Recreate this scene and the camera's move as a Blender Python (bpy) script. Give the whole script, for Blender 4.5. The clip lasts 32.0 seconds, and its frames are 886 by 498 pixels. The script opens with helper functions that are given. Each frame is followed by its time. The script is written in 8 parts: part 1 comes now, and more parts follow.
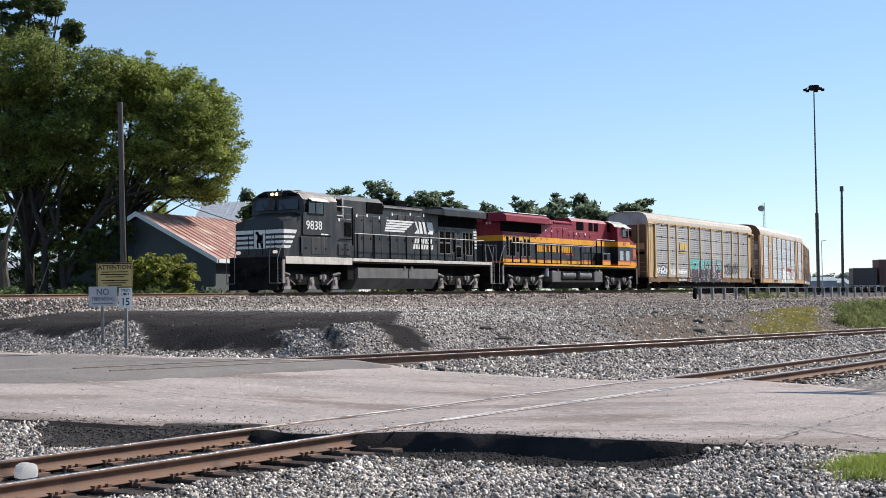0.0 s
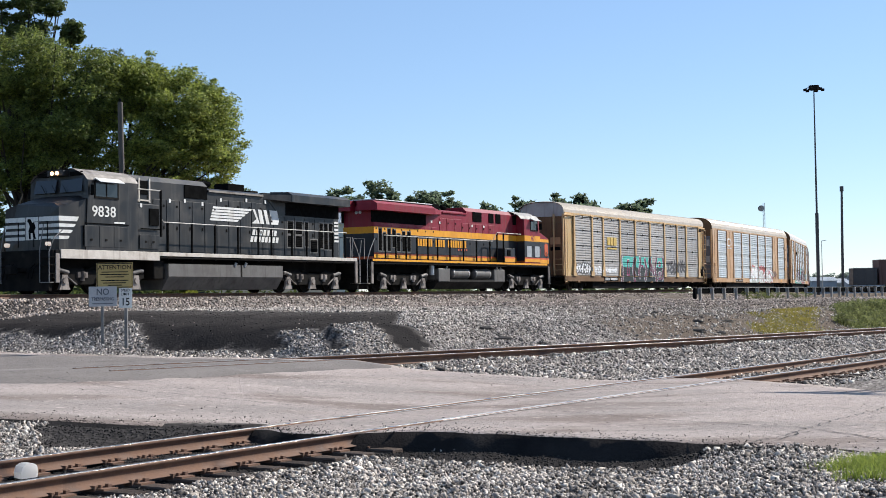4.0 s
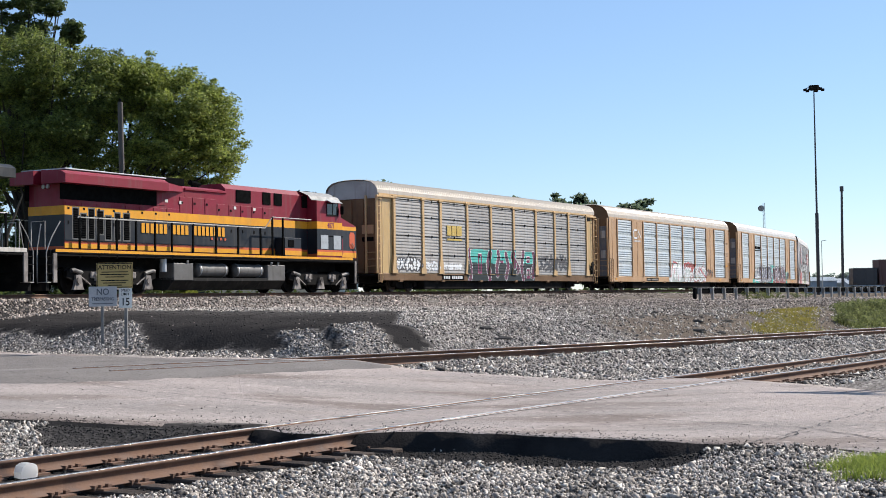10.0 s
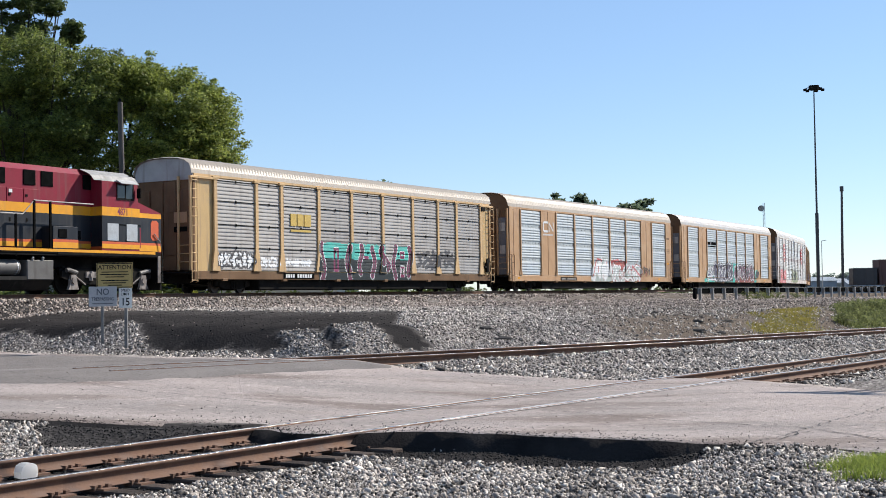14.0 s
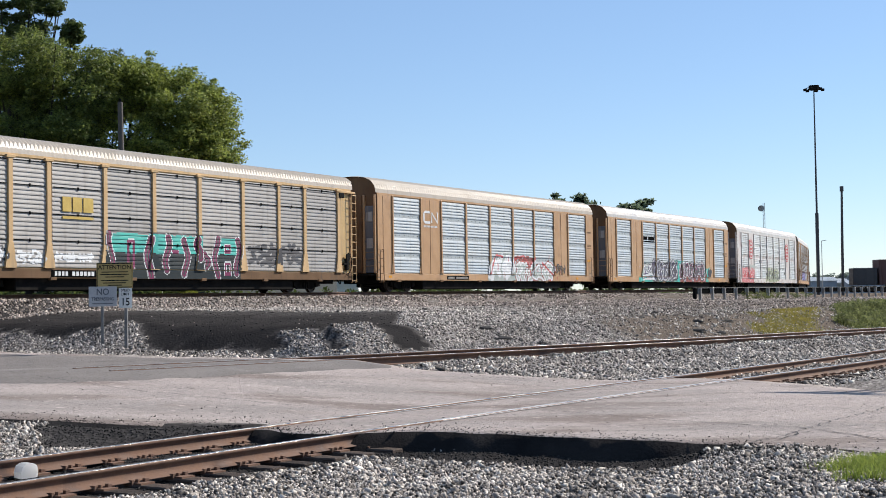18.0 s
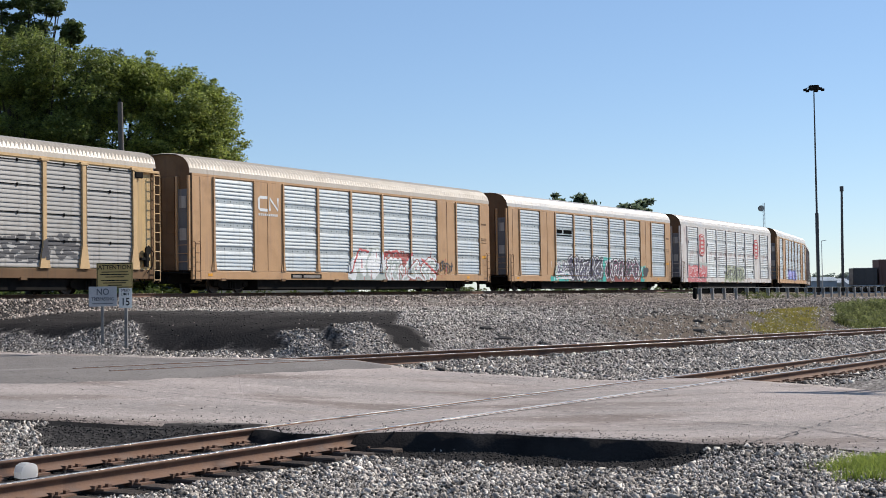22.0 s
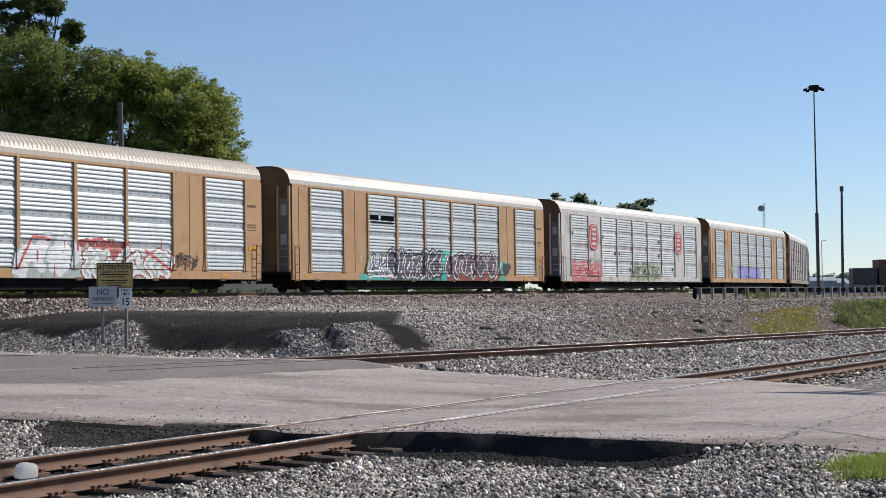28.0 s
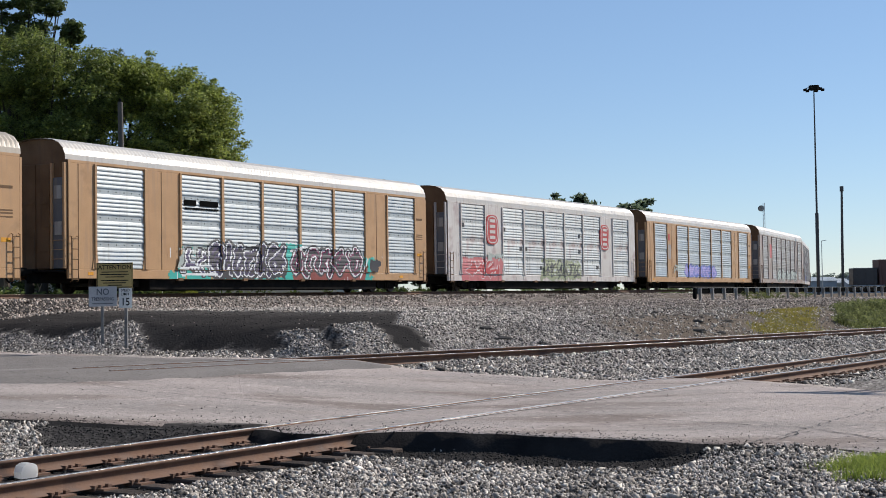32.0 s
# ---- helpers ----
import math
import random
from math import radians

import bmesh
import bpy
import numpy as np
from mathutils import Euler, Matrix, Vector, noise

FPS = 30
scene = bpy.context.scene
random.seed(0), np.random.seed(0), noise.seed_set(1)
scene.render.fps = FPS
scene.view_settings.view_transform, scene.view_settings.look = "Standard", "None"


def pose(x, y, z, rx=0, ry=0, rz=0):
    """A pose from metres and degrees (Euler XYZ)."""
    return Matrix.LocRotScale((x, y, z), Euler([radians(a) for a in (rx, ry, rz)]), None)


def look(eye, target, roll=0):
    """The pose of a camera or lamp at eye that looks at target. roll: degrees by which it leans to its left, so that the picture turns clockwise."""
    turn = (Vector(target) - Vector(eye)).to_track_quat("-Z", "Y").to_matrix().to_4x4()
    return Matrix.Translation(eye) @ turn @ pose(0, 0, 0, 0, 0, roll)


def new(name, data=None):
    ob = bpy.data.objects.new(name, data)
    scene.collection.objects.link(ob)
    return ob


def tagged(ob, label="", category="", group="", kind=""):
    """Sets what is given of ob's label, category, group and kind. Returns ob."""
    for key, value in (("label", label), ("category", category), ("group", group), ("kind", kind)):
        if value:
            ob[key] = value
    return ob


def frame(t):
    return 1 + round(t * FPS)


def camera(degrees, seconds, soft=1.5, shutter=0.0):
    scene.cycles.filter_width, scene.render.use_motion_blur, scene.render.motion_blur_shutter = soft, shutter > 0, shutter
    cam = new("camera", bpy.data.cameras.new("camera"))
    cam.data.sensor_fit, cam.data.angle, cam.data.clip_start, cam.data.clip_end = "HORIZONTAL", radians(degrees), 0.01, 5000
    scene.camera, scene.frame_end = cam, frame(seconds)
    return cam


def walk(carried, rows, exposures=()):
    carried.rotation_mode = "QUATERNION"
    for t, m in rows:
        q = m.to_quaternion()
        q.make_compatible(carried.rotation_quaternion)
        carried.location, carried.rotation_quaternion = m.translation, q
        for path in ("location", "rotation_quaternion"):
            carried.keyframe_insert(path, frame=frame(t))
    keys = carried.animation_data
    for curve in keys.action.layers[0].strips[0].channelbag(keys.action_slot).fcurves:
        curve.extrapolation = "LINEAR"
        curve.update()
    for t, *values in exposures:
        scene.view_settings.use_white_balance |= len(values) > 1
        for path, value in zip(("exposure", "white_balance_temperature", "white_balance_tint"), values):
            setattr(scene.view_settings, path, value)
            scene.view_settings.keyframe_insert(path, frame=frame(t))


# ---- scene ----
cam = camera(35.07, 32.0, soft=0.9)
EYE = (0.0, 0.0, 1.6)
VIEW = look(EYE, (0.0, math.cos(0.0345), 1.6 + math.sin(0.0345)), -0.854)
walk(cam, [(0.0, VIEW), (32.0, VIEW)], exposures=[(0.0, 0.64), (9.0, 0.63), (17.0, 0.55), (25.0, 0.31), (32.0, 0.25)])

# ---- daylight ----
SUN_AZ = math.atan2(0.85, 0.527)      # from +y towards +x
SUN_EL = radians(39)
sun_dir = Vector((math.sin(SUN_AZ) * math.cos(SUN_EL), math.cos(SUN_AZ) * math.cos(SUN_EL), math.sin(SUN_EL)))
world = bpy.data.worlds.new("world")
scene.world = world
world.use_nodes = True
wn = world.node_tree.nodes
sky = wn.new("ShaderNodeTexSky")
sky.sky_type, sky.sun_disc = "NISHITA", False
sky.sun_elevation, sky.sun_rotation = SUN_EL, SUN_AZ
sky.air_density, sky.dust_density, sky.ozone_density = 0.9, 0.0, 3.0
tint = wn.new("ShaderNodeMix")
tint.data_type, tint.blend_type = "RGBA", "MULTIPLY"
tint.inputs[0].default_value, tint.inputs[7].default_value = 1.0, (0.965, 0.975, 1.03, 1.0)
world.node_tree.links.new(sky.outputs[0], tint.inputs[6])
haze = wn.new("ShaderNodeMix")
haze.data_type = "RGBA"
haze.inputs[0].default_value, haze.inputs[7].default_value = 0.30, (2.75, 4.35, 6.6, 1.0)
world.node_tree.links.new(tint.outputs[2], haze.inputs[6])
world.node_tree.links.new(haze.outputs[2], wn["Background"].inputs[0])
wn["Background"].inputs[1].default_value = 0.092
lamp = bpy.data.lights.new("sun", "SUN")
lamp.energy, lamp.angle, lamp.color = 5.0, radians(0.53), (1.0, 0.95, 0.87)
sun = new("sun", lamp)
sun.matrix_world = look(sun_dir * 50, (0, 0, 0))

# ---- materials ----
def col(c):
    return (*c, 1.0)


def surface(name, c1, c2=None, scale=3.0, rough=0.7, metal=0.0, fine=40.0, bump=0.0, bump_scale=60.0, stain=None, stain_scale=1.2,
            stain_at=0.55, stretch=(1, 1, 1), spec=0.5, per_piece=0.0, coat=0.0, streak=None, speck=None):
    """Two-scale noise between two colours, with an optional stain and a fine relief."""
    m = bpy.data.materials.new(name)
    m.use_nodes = True
    nt = m.node_tree
    n, l = nt.nodes, nt.links
    b = n["Principled BSDF"]
    tc = n.new("ShaderNodeTexCoord")
    mp = n.new("ShaderNodeMapping")
    mp.inputs["Scale"].default_value = stretch
    l.new(tc.outputs["Object"], mp.inputs[0])

    def nz(sc, detail=4.0, vec=None):
        t = n.new("ShaderNodeTexNoise")
        t.inputs["Scale"].default_value, t.inputs["Detail"].default_value = sc, detail
        l.new((vec or mp.outputs[0]), t.inputs["Vector"])
        return t.outputs[0]

    def ramp(src, a, z):
        r = n.new("ShaderNodeMapRange")
        r.inputs[1].default_value, r.inputs[2].default_value = a, z
        r.clamp = True
        l.new(src, r.inputs[0])
        return r.outputs[0]

    def mix(fac, a, z):
        x = n.new("ShaderNodeMix")
        x.data_type = "RGBA"
        for s, i in ((fac, 0), (a, 6), (z, 7)):
            if hasattr(s, "is_linked"):
                l.new(s, x.inputs[i])
            elif i == 0:
                x.inputs[0].default_value = s
            else:
                x.inputs[i].default_value = col(s)
        return x.outputs[2]
    c2 = c2 or tuple(0.8 * v for v in c1)
    big, small = ramp(nz(scale), 0.35, 0.65), ramp(nz(fine, 2.0), 0.3, 0.7)
    out = mix(big, c1, c2)
    x = n.new("ShaderNodeMath")
    x.operation, x.inputs[1].default_value = "MULTIPLY", 0.35
    l.new(small, x.inputs[0])
    out = mix(x.outputs[0], out, tuple(0.6 * v for v in c2))
    if stain:
        out = mix(ramp(nz(stain_scale, 6.0), stain_at, stain_at + 0.12), out, stain)
    if streak:
        mp2 = n.new("ShaderNodeMapping")
        mp2.inputs["Scale"].default_value = (5.0, 5.0, 0.35)
        l.new(tc.outputs["Object"], mp2.inputs[0])
        out = mix(ramp(nz(1.0, 5.0, mp2.outputs[0]), 0.54, 0.78), out, streak)
    if speck:
        out = mix(ramp(nz(22.0, 3.0), 0.58, 0.70), out, speck)
        out = mix(ramp(nz(9.0, 6.0), 0.60, 0.75), out, tuple(1.35 * v for v in c1))
    if per_piece:
        oi = n.new("ShaderNodeObjectInfo")
        g = n.new("ShaderNodeHueSaturation")
        r = n.new("ShaderNodeMapRange")
        r.inputs[3].default_value, r.inputs[4].default_value = 1 - per_piece, 1 + per_piece
        l.new(oi.outputs["Random"], r.inputs[0])
        l.new(r.outputs[0], g.inputs["Value"])
        l.new(out, g.inputs["Color"])
        out = g.outputs[0]
    l.new(out, b.inputs["Base Color"])
    rr = n.new("ShaderNodeMapRange")
    rr.inputs[3].default_value, rr.inputs[4].default_value = max(0.02, rough - 0.1), min(1.0, rough + 0.12)
    l.new(big, rr.inputs[0])
    l.new(rr.outputs[0], b.inputs["Roughness"])
    b.inputs["Metallic"].default_value = metal
    b.inputs["Specular IOR Level"].default_value = spec
    b.inputs["Coat Weight"].default_value = coat
    if bump:
        bp = n.new("ShaderNodeBump")
        bp.inputs["Strength"].default_value, bp.inputs["Distance"].default_value = bump, 0.02
        l.new(nz(bump_scale, 5.0), bp.inputs["Height"])
        l.new(bp.outputs[0], b.inputs["Normal"])
    return m


def island(name, c1, c2, rough=0.85, tint=None, bump=0.0):
    """For joined pieces: each piece takes its own tone between two colours."""
    m = bpy.data.materials.new(name)
    m.use_nodes = True
    n, l = m.node_tree.nodes, m.node_tree.links
    b = n["Principled BSDF"]
    g = n.new("ShaderNodeNewGeometry")
    r = n.new("ShaderNodeValToRGB")
    r.color_ramp.elements[0].color, r.color_ramp.elements[1].color = col(c1), col(c2)
    if tint:
        e = r.color_ramp.elements.new(0.5)
        e.color = col(tint)
    l.new(g.outputs["Random Per Island"], r.inputs[0])
    tc, t = n.new("ShaderNodeTexCoord"), n.new("ShaderNodeTexNoise")
    t.inputs["Scale"].default_value = 1.1
    l.new(tc.outputs["Object"], t.inputs["Vector"])
    h = n.new("ShaderNodeHueSaturation")
    v = n.new("ShaderNodeMapRange")
    v.inputs[1].default_value, v.inputs[2].default_value, v.inputs[3].default_value, v.inputs[4].default_value = 0.3, 0.7, 0.75, 1.2
    l.new(t.outputs[0], v.inputs[0])
    l.new(v.outputs[0], h.inputs["Value"])
    l.new(r.outputs[0], h.inputs["Color"])
    l.new(h.outputs[0], b.inputs["Base Color"])
    b.inputs["Roughness"].default_value = rough
    b.inputs["Specular IOR Level"].default_value = 0.25
    return m


def leafy(name, dark, light, through_light=0.68):
    m = island(name, dark, light, 0.55)
    b = m.node_tree.nodes["Principled BSDF"]
    n, l = m.node_tree.nodes, m.node_tree.links
    tr = n.new("ShaderNodeBsdfTranslucent")
    mx = n.new("ShaderNodeMixShader")
    mx.inputs[0].default_value = through_light
    src = b.inputs["Base Color"].links[0].from_socket
    l.new(src, tr.inputs[0])
    l.new(b.outputs[0], mx.inputs[1])
    l.new(tr.outputs[0], mx.inputs[2])
    l.new(mx.outputs[0], n["Material Output"].inputs[0])
    b.inputs["Specular IOR Level"].default_value = 0.3
    return m


def glow(name, c, strength):
    m = bpy.data.materials.new(name)
    m.use_nodes = True
    b = m.node_tree.nodes["Principled BSDF"]
    b.inputs["Base Color"].default_value = col(c)
    b.inputs["Emission Color"].default_value = col(c)
    b.inputs["Emission Strength"].default_value = strength
    return m


def glass(name, c=(0.02, 0.025, 0.03)):
    m = bpy.data.materials.new(name)
    m.use_nodes = True
    b = m.node_tree.nodes["Principled BSDF"]
    b.inputs["Base Color"].default_value = col(c)
    b.inputs["Roughness"].default_value = 0.06
    b.inputs["Specular IOR Level"].default_value = 0.6
    return m


M = dict(
    rail_top=surface("worn_rail_steel", (0.45, 0.44, 0.43), (0.33, 0.31, 0.29), 2, 0.32, 0.85, stretch=(1, 1, 4)),
    rail=surface("rusty_rail_steel", (0.125, 0.064, 0.041), (0.185, 0.103, 0.067), 6, 0.85, 0.1, bump=0.3, stain=(0.075, 0.043, 0.033)),
    tie=surface("creosoted_timber", (0.034, 0.025, 0.020), (0.085, 0.062, 0.050), 4, 0.9, bump=0.8, bump_scale=30, per_piece=0.4, spec=0.2, stretch=(3, 0.6, 3)),
    asphalt=surface("dusty_asphalt", (0.41, 0.345, 0.315), (0.29, 0.255, 0.237), 0.45, 0.93, fine=30, bump=0.9, bump_scale=45, stain=(0.215, 0.175, 0.155), stain_scale=0.5, stain_at=0.51, spec=0.06, speck=(0.11, 0.095, 0.088), stretch=(0.6, 1.5, 1)),
    # worn paving edge, coloured bright to paint in the rails' shine
    worn_edge=surface("shine_bright_road_edge", (0.66, 0.63, 0.61), (0.52, 0.49, 0.47), 3, 0.7, fine=60, spec=0.2, stain=(0.34, 0.31, 0.29), stain_at=0.62),
    asphalt_dark=surface("dark_asphalt", (0.165, 0.147, 0.137), (0.215, 0.192, 0.178), 0.8, 0.93, fine=45, bump=0.6, bump_scale=70, stain=(0.25, 0.225, 0.21), stain_scale=0.6, stain_at=0.58, spec=0.06, speck=(0.08, 0.075, 0.07)),
    # coal-dusted paving edge, near black so that its shade reads deep
    coal=surface("shaded_coal_edge", (0.016, 0.0148, 0.0152), (0.034, 0.031, 0.030), 1.5, 0.95, bump=0.6, bump_scale=25, spec=0.0),
    stone=island("ballast_stone", (0.045, 0.039, 0.035), (0.66, 0.595, 0.525), 0.9, (0.27, 0.234, 0.206)),
    coal_lump=island("coal_lumps", (0.008, 0.0075, 0.0075), (0.055, 0.05, 0.047), 0.9, (0.018, 0.0165, 0.0165)),
    stone_brown=island("dusty_ballast_stone", (0.06, 0.048, 0.041), (0.52, 0.44, 0.38), 0.9, (0.24, 0.197, 0.17)),
    steel_dark=surface("black_running_gear", (0.009, 0.0087, 0.0087), (0.02, 0.018, 0.0165), 3, 0.9, 0.0, bump=0.2, stain=(0.034, 0.029, 0.025), stain_at=0.62, spec=0.05),
    wheel=surface("wheel_steel", (0.07, 0.06, 0.055), (0.12, 0.09, 0.07), 5, 0.7, 0.4),
    galv=surface("galvanised_steel", (0.50, 0.51, 0.52), (0.38, 0.39, 0.40), 3, 0.5, 0.5),
    bark=surface("bark", (0.07, 0.055, 0.042), (0.12, 0.10, 0.08), 3, 0.95, bump=0.8, bump_scale=15, stretch=(1, 1, 0.3), spec=0.2),
    bark_dark=surface("dark_bark", (0.028, 0.023, 0.019), (0.05, 0.042, 0.035), 3, 0.95, bump=0.8, bump_scale=15, stretch=(1, 1, 0.3), spec=0.15),
    bark_pale=surface("pale_dead_wood", (0.30, 0.23, 0.17), (0.22, 0.17, 0.13), 6, 0.9, stretch=(1, 1, 0.3), spec=0.15),
    # three tones of tree leaves: shade and sunlight are put into the colours
    leaf=leafy("shade_toned_leaves", (0.035, 0.055, 0.018), (0.12, 0.155, 0.045), 0.45),
    leaf_lit=leafy("sun_brightened_leaves", (0.06, 0.085, 0.02), (0.37, 0.42, 0.095), 0.45),
    leaf_shaded=leafy("half_shaded_leaves", (0.045, 0.065, 0.019), (0.26, 0.305, 0.072), 0.45),
    leaf_shrub=leafy("yellow_green_leaves", (0.13, 0.16, 0.028), (0.42, 0.43, 0.10), 0.6),
    # distance haze is mixed into these far leaf and wall colours
    leaf_far=leafy("haze_paled_leaves", (0.085, 0.115, 0.075), (0.18, 0.22, 0.135)),
    leaf_haze=leafy("haze_tinted_leaves", (0.17, 0.21, 0.19), (0.25, 0.29, 0.25)),
    wall_haze=surface("haze_tinted_far_wall", (0.34, 0.38, 0.42), (0.29, 0.33, 0.37), 0.3, 0.8),
    grass=leafy("green_grass", (0.085, 0.125, 0.022), (0.30, 0.35, 0.08)),
    weed_green=leafy("green_weed_leaves", (0.07, 0.085, 0.03), (0.20, 0.215, 0.085)),
    rock=surface("dark_rock", (0.028, 0.026, 0.025), (0.06, 0.055, 0.052), 4, 0.95, bump=0.6, bump_scale=18, spec=0.1),
    grass_dry=leafy("dry_weeds", (0.15, 0.13, 0.03), (0.31, 0.255, 0.06)),
    # weathered wood, with the tree's shade put into its colour
    pole=surface("weathered_shaded_pole", (0.07, 0.06, 0.053), (0.12, 0.104, 0.092), 3, 0.9, bump=0.5, stretch=(3, 3, 0.3)),
    black_paint=surface("black_locomotive_paint", (0.010, 0.010, 0.0115), (0.018, 0.018, 0.019), 1.6, 0.45, 0.0, stain=(0.04, 0.037, 0.036), stain_scale=0.8, stain_at=0.58, spec=0.4, streak=(0.045, 0.042, 0.04)),
    grey_dirt=surface("dusty_grey_steel", (0.33, 0.29, 0.265), (0.20, 0.175, 0.16), 2.5, 0.75, 0.0, stain=(0.07, 0.06, 0.055), stain_at=0.56, spec=0.2, streak=(0.06, 0.053, 0.047)),
    white=surface("white_paint", (0.78, 0.77, 0.74), (0.66, 0.65, 0.62), 2.5, 0.55, streak=(0.5, 0.47, 0.43)),
    sill_pale=surface("pale_sill_stripe", (0.62, 0.57, 0.51), (0.50, 0.45, 0.40), 3, 0.6, stain=(0.30, 0.25, 0.21), stain_at=0.60, spec=0.3, streak=(0.30, 0.25, 0.21)),
    rail_pale=surface("pale_handrail_paint", (0.46, 0.43, 0.39), (0.36, 0.33, 0.30), 4, 0.55, spec=0.4),
    tank_dark=surface("dark_tank_steel", (0.022, 0.02, 0.019), (0.015, 0.014, 0.0135), 1.5, 0.7, spec=0.15, streak=(0.045, 0.04, 0.036)),
    frame_grey=surface("grey_door_frame", (0.16, 0.155, 0.15), (0.11, 0.105, 0.10), 3, 0.6, spec=0.3),
    sill_grey=surface("pale_sill_paint", (0.31, 0.28, 0.255), (0.21, 0.19, 0.17), 3, 0.65, stain=(0.12, 0.10, 0.088), stain_at=0.54, spec=0.3, streak=(0.15, 0.128, 0.11)),
    red_paint=surface("deep_red_paint", (0.245, 0.012, 0.03), (0.205, 0.011, 0.025), 1.5, 0.5, spec=0.3, streak=(0.17, 0.04, 0.045)),
    yellow_paint=surface("amber_yellow_paint", (0.80, 0.36, 0.02), (0.70, 0.30, 0.02), 2, 0.5, spec=0.3, streak=(0.55, 0.27, 0.05)),
    navy_paint=surface("blue_black_paint", (0.012, 0.014, 0.02), (0.018, 0.02, 0.026), 1.6, 0.45, spec=0.3, streak=(0.04, 0.037, 0.036)),
    orange_paint=surface("orange_red_paint", (0.62, 0.10, 0.025), (0.55, 0.09, 0.025), 2, 0.5),
    vent=surface("vent_black", (0.006, 0.006, 0.006), (0.011, 0.011, 0.011), 5, 0.95, spec=0.0),
    tank=surface("tank_steel", (0.15, 0.142, 0.135), (0.105, 0.098, 0.094), 1.5, 0.6, 0.1, spec=0.3, streak=(0.07, 0.062, 0.055)),
    glass=glass("dark_window_glass"),
    headlight=glow("headlight_lens", (1.0, 0.55, 0.25), 4.5),
    ditch=glow("ditch_light_lens", (1.0, 0.80, 0.66), 0.3),
    tan=surface("tan_car_paint", (0.53, 0.31, 0.155), (0.44, 0.25, 0.118), 0.9, 0.43, stain=(0.36, 0.205, 0.10), stain_at=0.58, spec=0.5, streak=(0.34, 0.21, 0.125)),
    tan_dark=surface("brown_end_paint", (0.19, 0.108, 0.056), (0.14, 0.08, 0.043), 1.0, 0.75, spec=0.2, streak=(0.09, 0.062, 0.042)),
    yellow_car=surface("yellow_car_paint", (0.58, 0.385, 0.17), (0.50, 0.33, 0.14), 0.9, 0.45, stain=(0.42, 0.29, 0.15), stain_at=0.6, spec=0.5, streak=(0.34, 0.23, 0.13)),
    louvre=surface("galvanised_louvre", (0.52, 0.54, 0.535), (0.41, 0.43, 0.43), 1.2, 0.40, 0.2, spec=0.5, streak=(0.33, 0.33, 0.32), stain=(0.37, 0.375, 0.375), stain_scale=1.6, stain_at=0.6),
    louvre_grey=surface("weathered_grey_louvre", (0.375, 0.345, 0.315), (0.285, 0.26, 0.238), 1.2, 0.45, 0.0, spec=0.5, streak=(0.18, 0.16, 0.143), stain=(0.23, 0.206, 0.184), stain_scale=1.0, stain_at=0.58, per_piece=0.12),
    louvre_pink=surface("stained_pale_louvre", (0.62, 0.625, 0.60), (0.52, 0.52, 0.495), 1.2, 0.45, 0.1, spec=0.5, stain=(0.44, 0.34, 0.31), stain_scale=0.9, streak=(0.33, 0.29, 0.26), per_piece=0.12),
    pink_wash=surface("thin_red_spray_wash", (0.52, 0.13, 0.14), (0.46, 0.16, 0.16), 2, 0.65, streak=(0.5, 0.3, 0.28)),
    olive_wash=surface("thin_olive_spray_wash", (0.33, 0.36, 0.22), (0.28, 0.30, 0.19), 2, 0.65),
    lilac_spray=surface("lilac_spray_paint", (0.36, 0.30, 0.60), (0.30, 0.26, 0.52), 3, 0.6),
    roof_pale=surface("pale_roof_sheet", (0.56, 0.52, 0.475), (0.47, 0.43, 0.39), 0.8, 0.42, 0.1, spec=0.5, streak=(0.36, 0.31, 0.27)),
    roof_tan=surface("weathered_roof_sheet", (0.50, 0.43, 0.355), (0.42, 0.355, 0.285), 0.8, 0.46, 0.05, spec=0.5, streak=(0.33, 0.27, 0.21)),
    car_white=surface("faded_white_car_paint", (0.66, 0.61, 0.57), (0.57, 0.515, 0.475), 0.8, 0.45, stain=(0.42, 0.33, 0.31), streak=(0.36, 0.28, 0.25)),
    car_pink=surface("rust_washed_car_paint", (0.38, 0.315, 0.275), (0.31, 0.245, 0.21), 0.8, 0.45, stain=(0.30, 0.2, 0.18), streak=(0.26, 0.17, 0.15)),
    post_beige=surface("weathered_ochre_paint", (0.62, 0.415, 0.215), (0.53, 0.345, 0.17), 1.2, 0.65, spec=0.3, streak=(0.33, 0.23, 0.14)),
    post_grey=surface("dull_steel_post", (0.22, 0.215, 0.21), (0.16, 0.155, 0.15), 3, 0.7, 0.2),
    post_pale=surface("pale_weathered_post", (0.34, 0.33, 0.315), (0.26, 0.25, 0.24), 3, 0.7, 0.1, streak=(0.18, 0.16, 0.145)),
    # dark steel of the far yard, lightened in colour for haze
    mast_hazed=surface("haze_lightened_steel", (0.05, 0.052, 0.055), (0.07, 0.07, 0.073), 2, 0.6, 0.2),
    plastic=leafy("milky_white_plastic", (0.82, 0.80, 0.78), (0.88, 0.86, 0.84)),
    emblem_yellow=surface("faded_yellow_paint", (0.58, 0.40, 0.09), (0.5, 0.34, 0.08), 3, 0.65),
    cap_grey=surface("pale_grey_end_cap", (0.42, 0.41, 0.40), (0.34, 0.33, 0.32), 1.5, 0.65, streak=(0.2, 0.18, 0.16)),
    tar=surface("tar_seam", (0.05, 0.046, 0.044), (0.08, 0.074, 0.07), 6, 0.9, spec=0.2),
